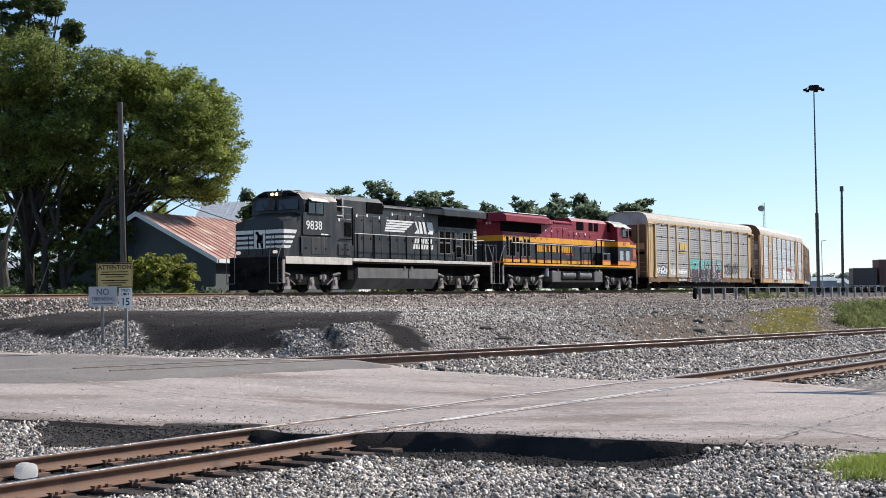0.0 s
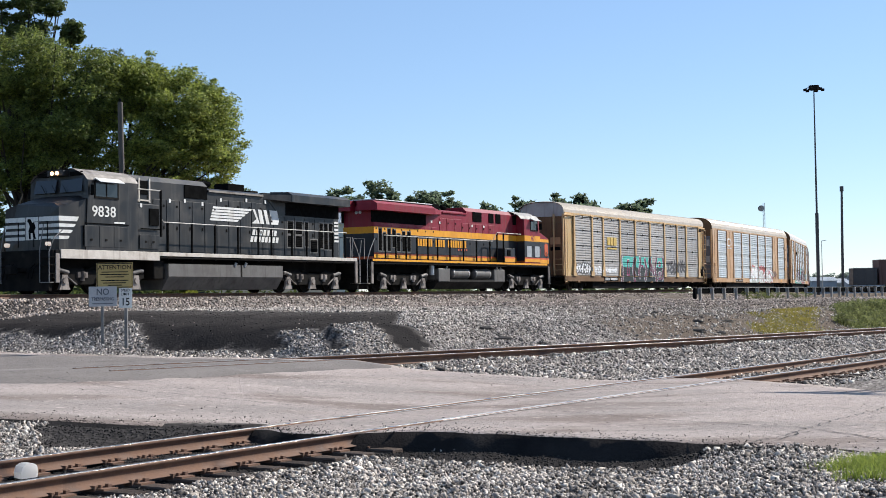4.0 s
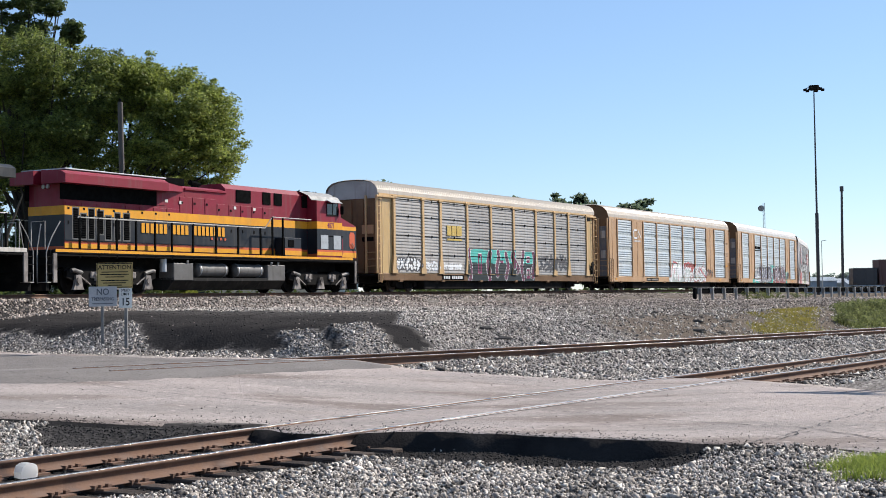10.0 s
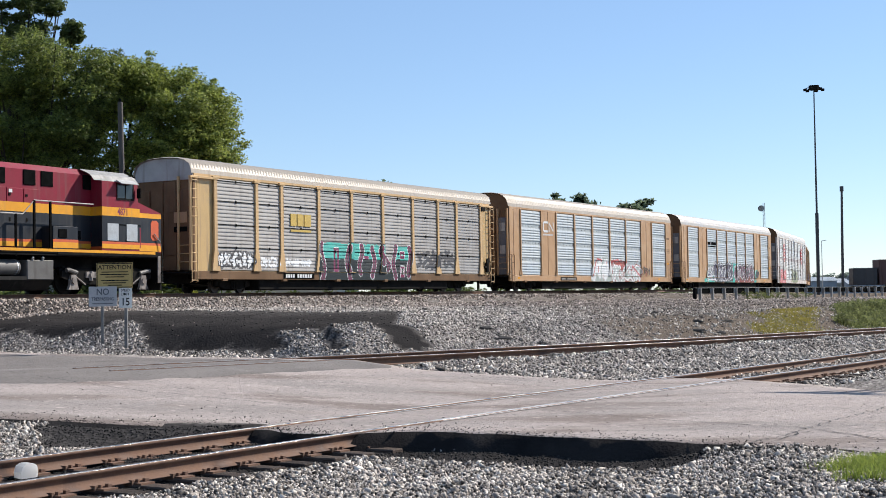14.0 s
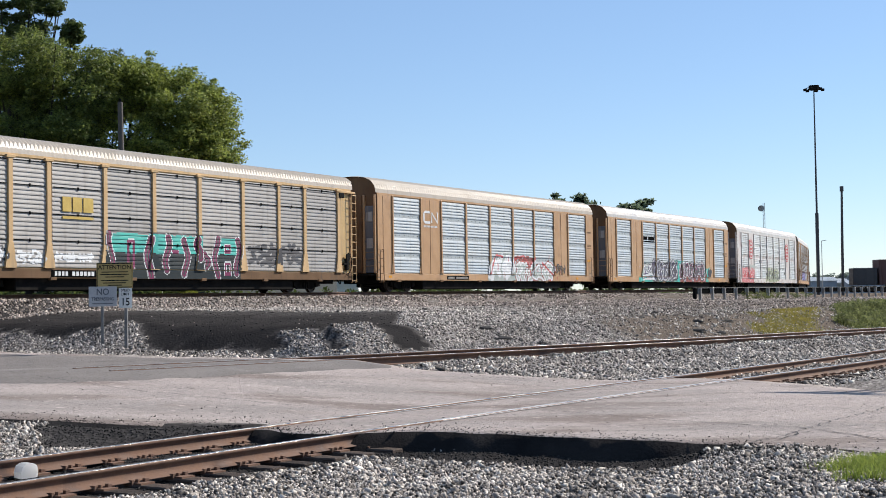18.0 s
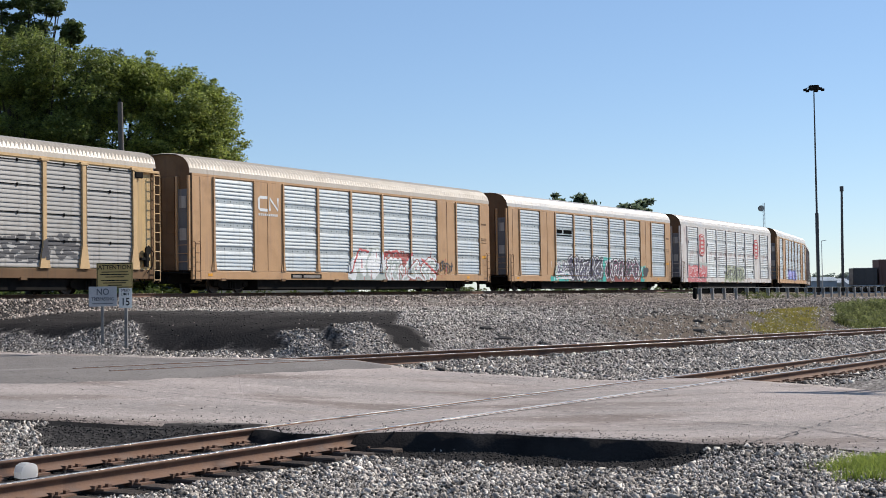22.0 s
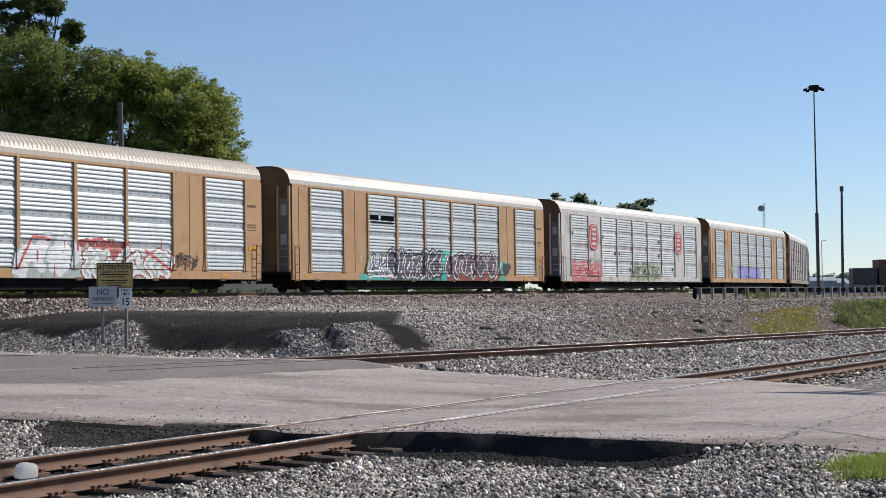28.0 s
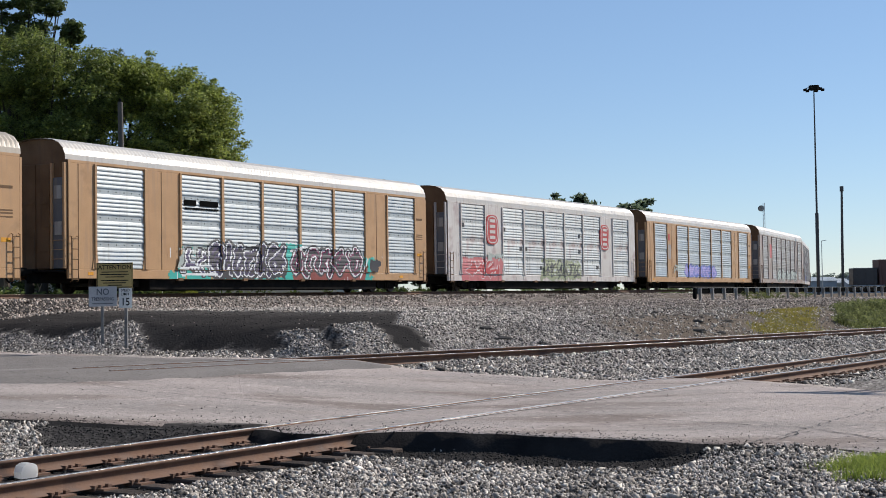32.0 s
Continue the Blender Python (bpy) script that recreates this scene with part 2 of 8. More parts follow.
    blue_door=surface("blue_grey_door", (0.11, 0.12, 0.15), (0.16, 0.165, 0.18), 1, 0.6, streak=(0.2, 0.18, 0.16)),
    teal=surface("teal_spray_paint", (0.03, 0.42, 0.34), (0.04, 0.34, 0.30), 2, 0.6),
    black_spray=surface("black_spray_paint", (0.03, 0.028, 0.035), (0.05, 0.045, 0.05), 2, 0.6),
    white_spray=surface("white_spray_paint", (0.75, 0.75, 0.75), (0.62, 0.62, 0.62), 3, 0.6),
    red_spray=surface("red_spray_paint", (0.50, 0.06, 0.06), (0.42, 0.06, 0.06), 2, 0.6),
    purple_spray=surface("purple_spray_paint", (0.07, 0.045, 0.12), (0.05, 0.035, 0.09), 3, 0.6),
    blue_spray=surface("blue_spray_paint", (0.10, 0.14, 0.50), (0.12, 0.16, 0.42), 3, 0.6),
    dark_spray=surface("dark_green_black_spray_paint", (0.018, 0.026, 0.03), (0.028, 0.034, 0.036), 3, 0.6, spec=0.2),
    maroon_spray=surface("maroon_spray_paint", (0.22, 0.035, 0.10), (0.17, 0.03, 0.08), 3, 0.6, spec=0.2),
    grey_spray=surface("pale_grey_spray_paint", (0.42, 0.45, 0.42), (0.34, 0.38, 0.35), 3, 0.6),
    brown_spray=surface("rust_red_spray_paint", (0.27, 0.06, 0.045), (0.22, 0.05, 0.04), 3, 0.6),
    sign_yellow=surface("faded_yellow_sign", (0.50, 0.36, 0.125), (0.44, 0.315, 0.115), 3, 0.6),
    sign_white=surface("faded_white_sign", (0.46, 0.46, 0.47), (0.40, 0.40, 0.41), 3, 0.6),
    sign_black=surface("sign_black_ink", (0.012, 0.012, 0.012), (0.02, 0.02, 0.02), 3, 0.8, spec=0.1),
    sign_grey=surface("faded_sign_ink", (0.10, 0.11, 0.13), (0.14, 0.15, 0.17), 3, 0.8, spec=0.1),
    roof_red=surface("rusty_red_roof", (0.30, 0.13, 0.10), (0.42, 0.25, 0.20), 1.3, 0.7, 0.1, stain=(0.52, 0.40, 0.34), stain_scale=0.9, stain_at=0.52),
    shed_wall=surface("dark_shed_boards", (0.045, 0.055, 0.06), (0.07, 0.08, 0.085), 2, 0.8),
    wall_white=surface("white_wall", (0.66, 0.67, 0.66), (0.58, 0.60, 0.60), 1, 0.8),
    wall_tan=surface("pale_tan_wall", (0.42, 0.40, 0.34), (0.36, 0.35, 0.30), 1, 0.8),
    box_red=surface("oxide_red_boxcar", (0.10, 0.05, 0.045), (0.13, 0.07, 0.06), 1, 0.7),
)

# ---- building helpers ----
class Geo:
    """Collects boxes, tubes and sheets into one mesh."""

    def __init__(self):
        self.v, self.f = [], []

    def add(self, verts, faces):
        k = len(self.v)
        self.v += [tuple(p) for p in verts]
        self.f += [tuple(i + k for i in q) for q in faces]
        return self

    def box(self, x0, x1, y0, y1, z0, z1, c=0.0):
        if c <= 0:
            v = [(x, y, z) for x in (x0, x1) for y in (y0, y1) for z in (z0, z1)]
            return self.add(v, [(0, 1, 3, 2), (4, 6, 7, 5), (0, 4, 5, 1), (2, 3, 7, 6), (0, 2, 6, 4), (1, 5, 7, 3)])
        c = min(c, (x1 - x0) / 3, (y1 - y0) / 3, (z1 - z0) / 3)
        b = bmesh.new()
        bmesh.ops.create_cube(b, size=1.0)
        for p in b.verts:
            p.co = Vector(((x0 + x1) / 2 + p.co.x * (x1 - x0), (y0 + y1) / 2 + p.co.y * (y1 - y0), (z0 + z1) / 2 + p.co.z * (z1 - z0)))
        bmesh.ops.bevel(b, geom=b.edges[:], offset=c, segments=1, affect="EDGES")
        b.verts.index_update()
        self.add([p.co for p in b.verts], [[p.index for p in q.verts] for q in b.faces])
        b.free()
        return self

    def prism(self, outline, a, b, axis="x"):
        """Extrudes an outline of (u, w) pairs from a to b along an axis. x: (y, z); y: (x, z); z: (x, y)."""
        n = len(outline)
        place = {"x": lambda u, w, s: (s, u, w), "y": lambda u, w, s: (u, s, w), "z": lambda u, w, s: (u, w, s)}[axis]
        v = [place(u, w, a) for u, w in outline] + [place(u, w, b) for u, w in outline]
        f = [tuple(range(n)), tuple(range(2 * n - 1, n - 1, -1))] + [(i, n + i, n + (i + 1) % n, (i + 1) % n) for i in range(n)]
        return self.add(v, f)

    def tube(self, pts, r, sides=6, r1=None, closed=True):
        pts = [Vector(p) for p in pts]
        n = len(pts)
        v, f = [], []
        side = None
        for i, p in enumerate(pts):
            d = (pts[min(i + 1, n - 1)] - pts[max(i - 1, 0)]).normalized()
            if side is None:
                side = d.orthogonal().normalized()
            side = (side - d * side.dot(d)).normalized()
            up = d.cross(side)
            rad = r if r1 is None else r + (r1 - r) * i / (n - 1)
            v += [p + (side * math.cos(t) + up * math.sin(t)) * rad for t in (2 * math.pi * k / sides for k in range(sides))]
        for i in range(n - 1):
            f += [(i * sides + k, i * sides + (k + 1) % sides, (i + 1) * sides + (k + 1) % sides, (i + 1) * sides + k) for k in range(sides)]
        if closed:
            f += [tuple(range(sides - 1, -1, -1)), tuple(range((n - 1) * sides, n * sides))]
        return self.add(v, f)

    def cyl(self, c, r, a, b, axis="y", sides=20):
        p = {"x": ((a, c[0], c[1]), (b, c[0], c[1])), "y": ((c[0], a, c[1]), (c[0], b, c[1])), "z": ((c[0], c[1], a), (c[0], c[1], b))}[axis]
        return self.tube(p, r, sides)

    def mesh(self, name, mat, smooth=False):
        me = bpy.data.meshes.new(name)
        me.from_pydata(self.v, [], self.f)
        me.materials.append(mat)
        b = bmesh.new()
        b.from_mesh(me)
        bmesh.ops.recalc_face_normals(b, faces=b.faces[:])
        b.to_mesh(me)
        b.free()
        if smooth:
            me.shade_smooth()
        return me


def fast_mesh(name, verts, faces, mat, smooth=False):
    """verts (n, 3), faces (m, k) arrays of one polygon size."""
    verts, faces = np.asarray(verts, np.float32), np.asarray(faces, np.int32)
    me = bpy.data.meshes.new(name)
    k = faces.shape[1]
    me.vertices.add(len(verts))
    me.vertices.foreach_set("co", verts.ravel())
    me.loops.add(faces.size)
    me.loops.foreach_set("vertex_index", faces.ravel())
    me.polygons.add(len(faces))
    me.polygons.foreach_set("loop_start", np.arange(0, faces.size, k, dtype=np.int32))
    me.materials.append(mat)
    me.update(calc_edges=True)
    if smooth:
        me.shade_smooth()
    return me


def part(name, geo, mat, parent, label="", smooth=False):
    ob = new(name, geo.mesh(name, mat, smooth) if isinstance(geo, Geo) else geo)
    ob.parent = parent
    if label:
        ob["label"] = label
    return ob


def thing(name, label, category, group="", kind="", m=None):
    ob = new(name)
    ob.empty_display_size = 0.2
    if m is not None:
        ob.matrix_world = m
    return tagged(ob, label, category, group, kind)


def letters(text, size, mat, parent, m, name="lettering", label="", wide=1.0):
    cu = bpy.data.curves.new("lettering", "FONT")
    cu.body, cu.size, cu.align_x, cu.align_y, cu.extrude, cu.resolution_u = text, size, "CENTER", "CENTER", 0.002, 3
    cu.offset = 0.012 * size
    tmp = bpy.data.objects.new("tmp", cu)
    me = bpy.data.meshes.new_from_object(tmp)
    bpy.data.objects.remove(tmp)
    me.transform(Matrix.Diagonal((wide, 1, 1, 1)))
    me.transform(m)
    me.materials.clear()
    me.materials.append(mat)
    return part(name, me, mat, parent, label)


# ---- the plan: three tracks ----
class Line:
    """A track's centre line in plan."""

    def __init__(self, pts):
        self.p = np.array(pts, float)
        d = np.diff(self.p, axis=0)
        self.s = np.concatenate([[0], np.cumsum(np.hypot(d[:, 0], d[:, 1]))])
        g = np.gradient(self.p, axis=0)
        self.t = g / np.hypot(g[:, 0], g[:, 1])[:, None]
        self.n = np.stack([-self.t[:, 1], self.t[:, 0]], 1)

    def away(self, q):
        """Signed distance of points (k, 2) from the line, positive on the far side."""
        q = np.asarray(q, float)
        out = np.empty(len(q))
        px, py = self.p[:, 0], self.p[:, 1]
        for i in range(0, len(q), 4000):
            u, v = q[i:i + 4000, 0], q[i:i + 4000, 1]
            j = 10 * np.argmin((u[:, None] - px[None, ::10]) ** 2 + (v[:, None] - py[None, ::10]) ** 2, 1)
            c = np.clip(j[:, None] + np.arange(-10, 11)[None], 0, len(px) - 1)
            j = c[np.arange(len(u)), np.argmin((u[:, None] - px[c]) ** 2 + (v[:, None] - py[c]) ** 2, 1)]
            out[i:i + 4000] = (u - px[j]) * self.n[j, 0] + (v - py[j]) * self.n[j, 1]
        return out

    def at(self, s, off=0.0):
        f = lambda c: np.interp(s, self.s, c)
        p = np.array([f(self.p[:, 0]), f(self.p[:, 1])])
        n = np.array([f(self.n[:, 0]), f(self.n[:, 1])])
        return p + off * n


def near_curve(x):
    if x > 14:
        return near_curve(14) + (x - 14) * 1.628
    if x < -9:
        return near_curve(-9) + (x + 9) * 1.843
    return 0.000844 * x ** 3 - 0.01102 * x ** 2 + 1.44015 * x + 19.8823


near_line = Line([(x, near_curve(x)) for x in np.arange(-22, 42, 0.2)])
siding_line = Line([(x, 30.75 + 0.9516 * x + 0.006 * (x - 5) ** 2) for x in np.arange(-24, 40, 0.25)])
RAIL = 1.936                                     # height of the main line's rail tops
SIDING = 0.40
STEP = 0.5
arc_s = np.arange(-150, 340, STEP)
arc_t = 1.061 - 0.0006 * np.clip(arc_s, -20, None) + 0.0021 * np.clip(arc_s - 45.4, 0, None) + 0.0044 * np.clip(arc_s - 85, 0, 30) - 0.0015 * np.clip(arc_s - 165, 0, None)
arc_x, arc_y = np.cumsum(np.cos(arc_t)) * STEP, np.cumsum(np.sin(arc_t)) * STEP
k0 = int(np.argmin(abs(arc_s)))
arc_x, arc_y = arc_x - arc_x[k0] - 13.8725, arc_y - arc_y[k0] + 51.9818
arc_x, arc_y = arc_x - 1.6 * np.sin(arc_t), arc_y + 1.6 * np.cos(arc_t)     # from the cars' sides to the middle of the track


def main_at(s):
    return np.array([np.interp(s, arc_s, arc_x), np.interp(s, arc_s, arc_y)])


main_line = Line([main_at(s) for s in np.arange(-90, 320, 1.0)])


def smooth(a, b, x):
    t = np.clip((x - a) / (b - a), 0, 1)
    return t * t * (3 - 2 * t)


def rough(x, y, sc, seed=0.0):
    """Cheap value noise on arrays, about -1 to 1."""
    return (np.sin(x * sc * 1.7 + 1.3 * np.sin(y * sc * 1.1 + seed)) + np.sin(y * sc * 2.3 + 1.7 * np.sin(x * sc * 1.3 + seed * 2.1)) +
            0.6 * np.sin((x + y) * sc * 3.9 + seed * 3.3 + 2 * np.sin((x - y) * sc * 2.2))) / 2.6


def strip(x, y, p, q):
    """Distance from a short straight strip of ground."""
    dx, dy = q[0] - p[0], q[1] - p[1]
    t = np.clip(((x - p[0]) * dx + (y - p[1]) * dy) / (dx * dx + dy * dy), 0, 1)
    return np.hypot(x - p[0] - t * dx, y - p[1] - t * dy)


def lay(x, y):
    """Ground height and the cover (coal, earth, weeds) at plan points."""
    q = np.stack([x, y], 1)
    a, b, c = near_line.away(q), siding_line.away(q), main_line.away(q)
    toe = 1.5 + 1.22 * np.clip(-2.0 - x, 0, 14) * smooth(-2.0, -3.0, x)
    w = np.clip(a / np.maximum(a - b, 0.05), 0, 1)
    z = np.where(a < 0, -0.225 - 0.02 * smooth(-0.9, -2.2, a) + 0.17 * smooth(1.6, 3.4, x) * smooth(18.5, 17.0, y), -0.225 + 0.45 * w)
    z = np.where((b < 0) & (a > 0), np.maximum(z, 0.24 - 0.4 * np.clip(-b - 1.3, 0, 9) * (1 + 0 * x)) * (x > -0.5) + z * (x <= -0.5), z)
    deep = 2.3 + 1.9 * smooth(-1.2, 1.5, x)
    face = (b - toe) / deep
    wob = 0.25 * rough(x, y, 0.8, 1.0) + 0.12 * rough(x, y, 2.6, 4.0)
    lean = x + 1.1 * np.clip(face, 0, 1.2) + 0.30 * wob + 0.10 * rough(x, y, 5.0, 2.0)
    up = 0.74 * smooth(0.05, 1.0, face) + 0.26 * smooth(1.0, 3.4, face)
    z = np.where(b > 0, 0.225 + 0.94 * up, z)
    # fans of rubble that have slid over the coal face, and a heap by the signs
    fan = np.maximum(smooth(-3.40, -3.10, lean) * smooth(-2.02, -2.30, lean) * smooth(0.90, 0.72, face + 0.3 * wob), smooth(-1.88, -1.65, lean) * smooth(-0.62, -0.88, lean) * smooth(1.12, 0.98, face + 0.2 * wob))
    heap = np.exp(-((x + 8.9 - 0.5 * (0.6 - face)) / 0.85) ** 2) * smooth(1.5, 0.9, face)
    edge = 0.34 + 0.61 * np.exp(-((x + 8.9 - 0.4 * (0.6 - face)) / 0.8) ** 2) + 0.22 * smooth(-9.3, -10.3, x) + 0.5 * wob
    low = smooth(0.06, -0.06, face - edge + 0.10 * rough(x, y, 4.0, 8.0))
    rubble = np.maximum(fan, low)
    z = z + np.where((b > 0) & (face > -0.1), (0.05 * fan + 0.14 * heap) * smooth(-0.1, 0.3, face) + 0.05 * rough(x, y, 1.7, 6.0) * smooth(0.1, 0.5, face) * smooth(2.2, 1.2, face) * smooth(0.0, -1.5, x), 0)
    bed = smooth(-3.4, -1.75, c) * smooth(3.4, 1.75, c)
    shoulder = smooth(-16, -3.4, c) * (b > 0) * (c < 0)
    z = z + 0.045 * np.exp(-(b / 1.6) ** 2) * smooth(5, 9, x)
    z = z + shoulder * 0.12 * up + bed * (RAIL - 0.225 - z - shoulder * 0.12 * up)
    z = z + np.where(c > 0, 0, 0) + 0.03 * rough(x, y, 1.1, 2.0) * (1 - bed) + 0.015 * rough(x, y, 3.1, 5.0)
    left = smooth(1.5, 0.1, strip(x, y, (-7.1, 18.9), (-2.6, 17.9)))
    z = np.where((b < 0) & (a > 0.9), z + left * np.maximum(0, 0.02 + 0.014 * (a - 1) - z), z)
    far = smooth(60, 250, np.hypot(x, y))
    z = z * (1 - far) + 1.05 * far
    coal = smooth(0.22, 0.02, lean) * smooth(4.5, 3.9, face + wob) * smooth(-0.02, 0.06, face)
    coal = coal * (b > 0) * (1 - rubble) * (1 - 0.06 * smooth(1.0, 1.5, face + 0.4 * wob) - 0.16 * smooth(2.2, 3.4, face + wob))
    kerb = np.maximum(smooth(0.75, 0.45, strip(x, y, (-0.75, 16.6), (2.2, 15.15)) + 0.5 * wob), 0.9 * smooth(1.15, 0.6, strip(x, y, (-4.3, 17.7), (-2.2, 16.9)) + 0.9 * wob))
    coal = np.maximum(coal, 0.98 * kerb)
    coal = np.maximum(coal, 0.95 * smooth(1.45, 1.05, abs(a) + 0.6 * wob) * smooth(0.5, -0.5, x + wob))
    east = x - 0.27 * (y - 45) + 2.4 * wob
    earth = smooth(5.6, 7.4, east - 0.55 * (2.8 - b) + 1.2 * wob) * (b > 0.8) * smooth(-3.0, -5.0, c)
    earth = np.maximum(earth, smooth(3.0, 6.0, c))
    brush = smooth(4.0, 7.0, c)
    side = smooth(1.9, 2.6, b) * smooth(7.2, 6.0, b + wob)
    weeds = side * np.maximum(smooth(9.9, 10.5, east) * smooth(12.1, 11.6, east), smooth(12.7, 13.3, east))
    weeds = np.maximum(weeds * 0.7, brush)
    return z, coal, earth, weeds


def tick(t):
    """How far the train is along the line at t seconds, at a nearly even pace."""
    return float(np.interp(t, TT, TS))


# the train's place along the main line every two seconds, rounded to centimetres, then made smooth between
KNOT_S = [114.61, 107.64, 100.53, 93.38, 86.11, 78.85, 71.64, 64.43, 57.25, 50.08, 42.89, 35.72, 28.54, 21.36, 14.19, 7.07, 0.0]
TT = np.arange(0, 32.01, 0.05)


def glide(t):
    i = min(int(t / 2), 15)
    u = t / 2 - i
    k = lambda j: KNOT_S[j] if 0 <= j <= 16 else (2 * KNOT_S[0] - KNOT_S[1] if j < 0 else 2 * KNOT_S[16] - KNOT_S[15])
    p0, p1, p2, p3 = k(i - 1), k(i), k(i + 1), k(i + 2)
    return 0.5 * (2 * p1 + (p2 - p0) * u + (2 * p0 - 5 * p1 + 4 * p2 - p3) * u * u + (3 * p1 - p0 - 3 * p2 + p3) * u ** 3)


TS = np.array([glide(t) for t in TT])

# ---- ground and road ----
def ground_material():
    m = bpy.data.materials.new("railway_ground")
    m.use_nodes = True
    n, l = m.node_tree.nodes, m.node_tree.links
    b = n["Principled BSDF"]
    tc = n.new("ShaderNodeTexCoord")
    vor = n.new("ShaderNodeTexVoronoi")
    vor.inputs["Scale"].default_value = 15.0
    vor2 = n.new("ShaderNodeTexVoronoi")
    vor2.inputs["Scale"].default_value = 9.0
    nz = n.new("ShaderNodeTexNoise")
    nz.inputs["Scale"].default_value = 0.6
    nz.inputs["Detail"].default_value = 8.0
    for t in (vor, vor2, nz):
        l.new(tc.outputs["Object"], t.inputs["Vector"])
    sep = n.new("ShaderNodeSeparateColor")
    l.new(vor.outputs["Color"], sep.inputs[0])
    r = n.new("ShaderNodeValToRGB")
    r.color_ramp.elements[0].color, r.color_ramp.elements[1].color = col((0.075, 0.067, 0.063)), col((0.40, 0.37, 0.345))
    e = r.color_ramp.elements.new(0.5)
    e.color = col((0.19, 0.172, 0.16))
    l.new(sep.outputs[0], r.inputs[0])

    def mix(fac, a, z):
        x = n.new("ShaderNodeMix")
        x.data_type = "RGBA"
        l.new(fac, x.inputs[0])
        for s, i in ((a, 6), (z, 7)):
            if isinstance(s, tuple):
                x.inputs[i].default_value = col(s)
            else:
                l.new(s, x.inputs[i])
        return x.outputs[2]
    out = mix(nz.outputs[0], r.outputs[0], (0.17, 0.15, 0.138))
    at = n.new("ShaderNodeAttribute")
    at.attribute_name = "cover"
    sp = n.new("ShaderNodeSeparateColor")
    l.new(at.outputs["Color"], sp.inputs[0])
    dirt = n.new("ShaderNodeValToRGB")
    dirt.color_ramp.elements[0].color, dirt.color_ramp.elements[1].color = col((0.085, 0.066, 0.054)), col((0.19, 0.155, 0.125))
    l.new(nz.outputs[0], dirt.inputs[0])
    coal = n.new("ShaderNodeValToRGB")
    coal.color_ramp.elements[0].color, coal.color_ramp.elements[1].color = col((0.014, 0.0131, 0.0135)), col((0.037, 0.034, 0.0333))
    l.new(nz.outputs[0], coal.inputs[0])
    out = mix(sp.outputs[1], out, dirt.outputs[0])
    out = mix(sp.outputs[2], out, (0.13, 0.125, 0.05))
    out = mix(sp.outputs[0], out, coal.outputs[0])
    l.new(out, b.inputs["Base Color"])
    b.inputs["Roughness"].default_value = 0.95
    b.inputs["Specular IOR Level"].default_value = 0.0
    bp = n.new("ShaderNodeBump")
    bp.inputs["Strength"].default_value, bp.inputs["Distance"].default_value = 0.9, 0.05
    flat = n.new("ShaderNodeMath")
    flat.operation, flat.inputs[1].default_value = "MULTIPLY_ADD", -0.6
    flat.inputs[2].default_value = 0.9
    l.new(sp.outputs[0], flat.inputs[0])
    l.new(flat.outputs[0], bp.inputs["Strength"])
    l.new(vor.outputs["Distance"], bp.inputs["Height"])
    l.new(bp.outputs[0], b.inputs["Normal"])
    return m


def spaced(lo, a, b, hi, fine, grow=1.25):
    out = list(np.arange(a, b, fine))
    s, x = fine, a
    left = []
    while x > lo:
        s *= grow
        x -= s
        left.append(max(x, lo))
    s, x = fine, out[-1]
    right = []
    while x < hi:
        s *= grow
        x += s
        right.append(min(x, hi))
    return np.array(left[::-1] + out + right)


gx, gy = spaced(-2500, -13, 17, 2500, 0.2), spaced(-300, 11, 60, 4000, 0.2, 1.2)
GX, GY = np.meshgrid(gx, gy)
gz, g_coal, g_earth, g_weeds = lay(GX.ravel(), GY.ravel())
nx, ny = len(gx), len(gy)
gi = np.arange(nx * ny).reshape(ny, nx)
gf = np.stack([gi[:-1, :-1], gi[:-1, 1:], gi[1:, 1:], gi[1:, :-1]], -1).reshape(-1, 4)
gm = fast_mesh("ground", np.stack([GX.ravel(), GY.ravel(), gz], 1), gf, ground_material(), True)
ca = gm.color_attributes.new("cover", "FLOAT_COLOR", "POINT")
ca.data.foreach_set("color", np.stack([g_coal, g_earth, g_weeds, np.ones_like(gz)], 1).astype(np.float32).ravel())
tagged(new("ground", gm), "grey ballast, coal dirt and weedy earth round the tracks", "ground", kind="structure")

# the crossing's paved surface: its outline in plan, anticlockwise from the near side
ROAD = [(-16, 26.5), (-7.1, 18.9), (-5.8, 18.3), (-3.8, 17.75), (-2.5, 17.8), (-2.15, 17.6), (-1.9, 16.9), (-1.2, 17.0), (-0.62, 17.05), (-0.4, 17.2), (0.74, 16.5), (1.96, 15.7),
        (3.1, 15.0), (3.75, 15.15), (4.4, 14.0), (6.0, 12.2), (9.5, 12.5), (9.5, 19.0), (7.13, 22.76), (6.2, 25.1), (5.76, 25.95), (5.1, 26.9), (4.4, 27.1), (3.3, 26.5),
        (1.2, 26.3), (-0.3, 26.75), (-1.05, 27.3), (-1.7, 27.9), (-2.5, 28.6), (-4.0, 29.6), (-6.8, 31.7), (-11.2, 35.5), (-16, 40)]


def inside(px, py, poly):
    r = np.zeros(px.shape, bool)
    for (x0, y0), (x1, y1) in zip(poly, poly[1:] + poly[:1]):
        c = ((y0 > py) != (y1 > py)) & (px < (x1 - x0) * (py - y0) / (y1 - y0 + 1e-12) + x0)
        r ^= c
    return r


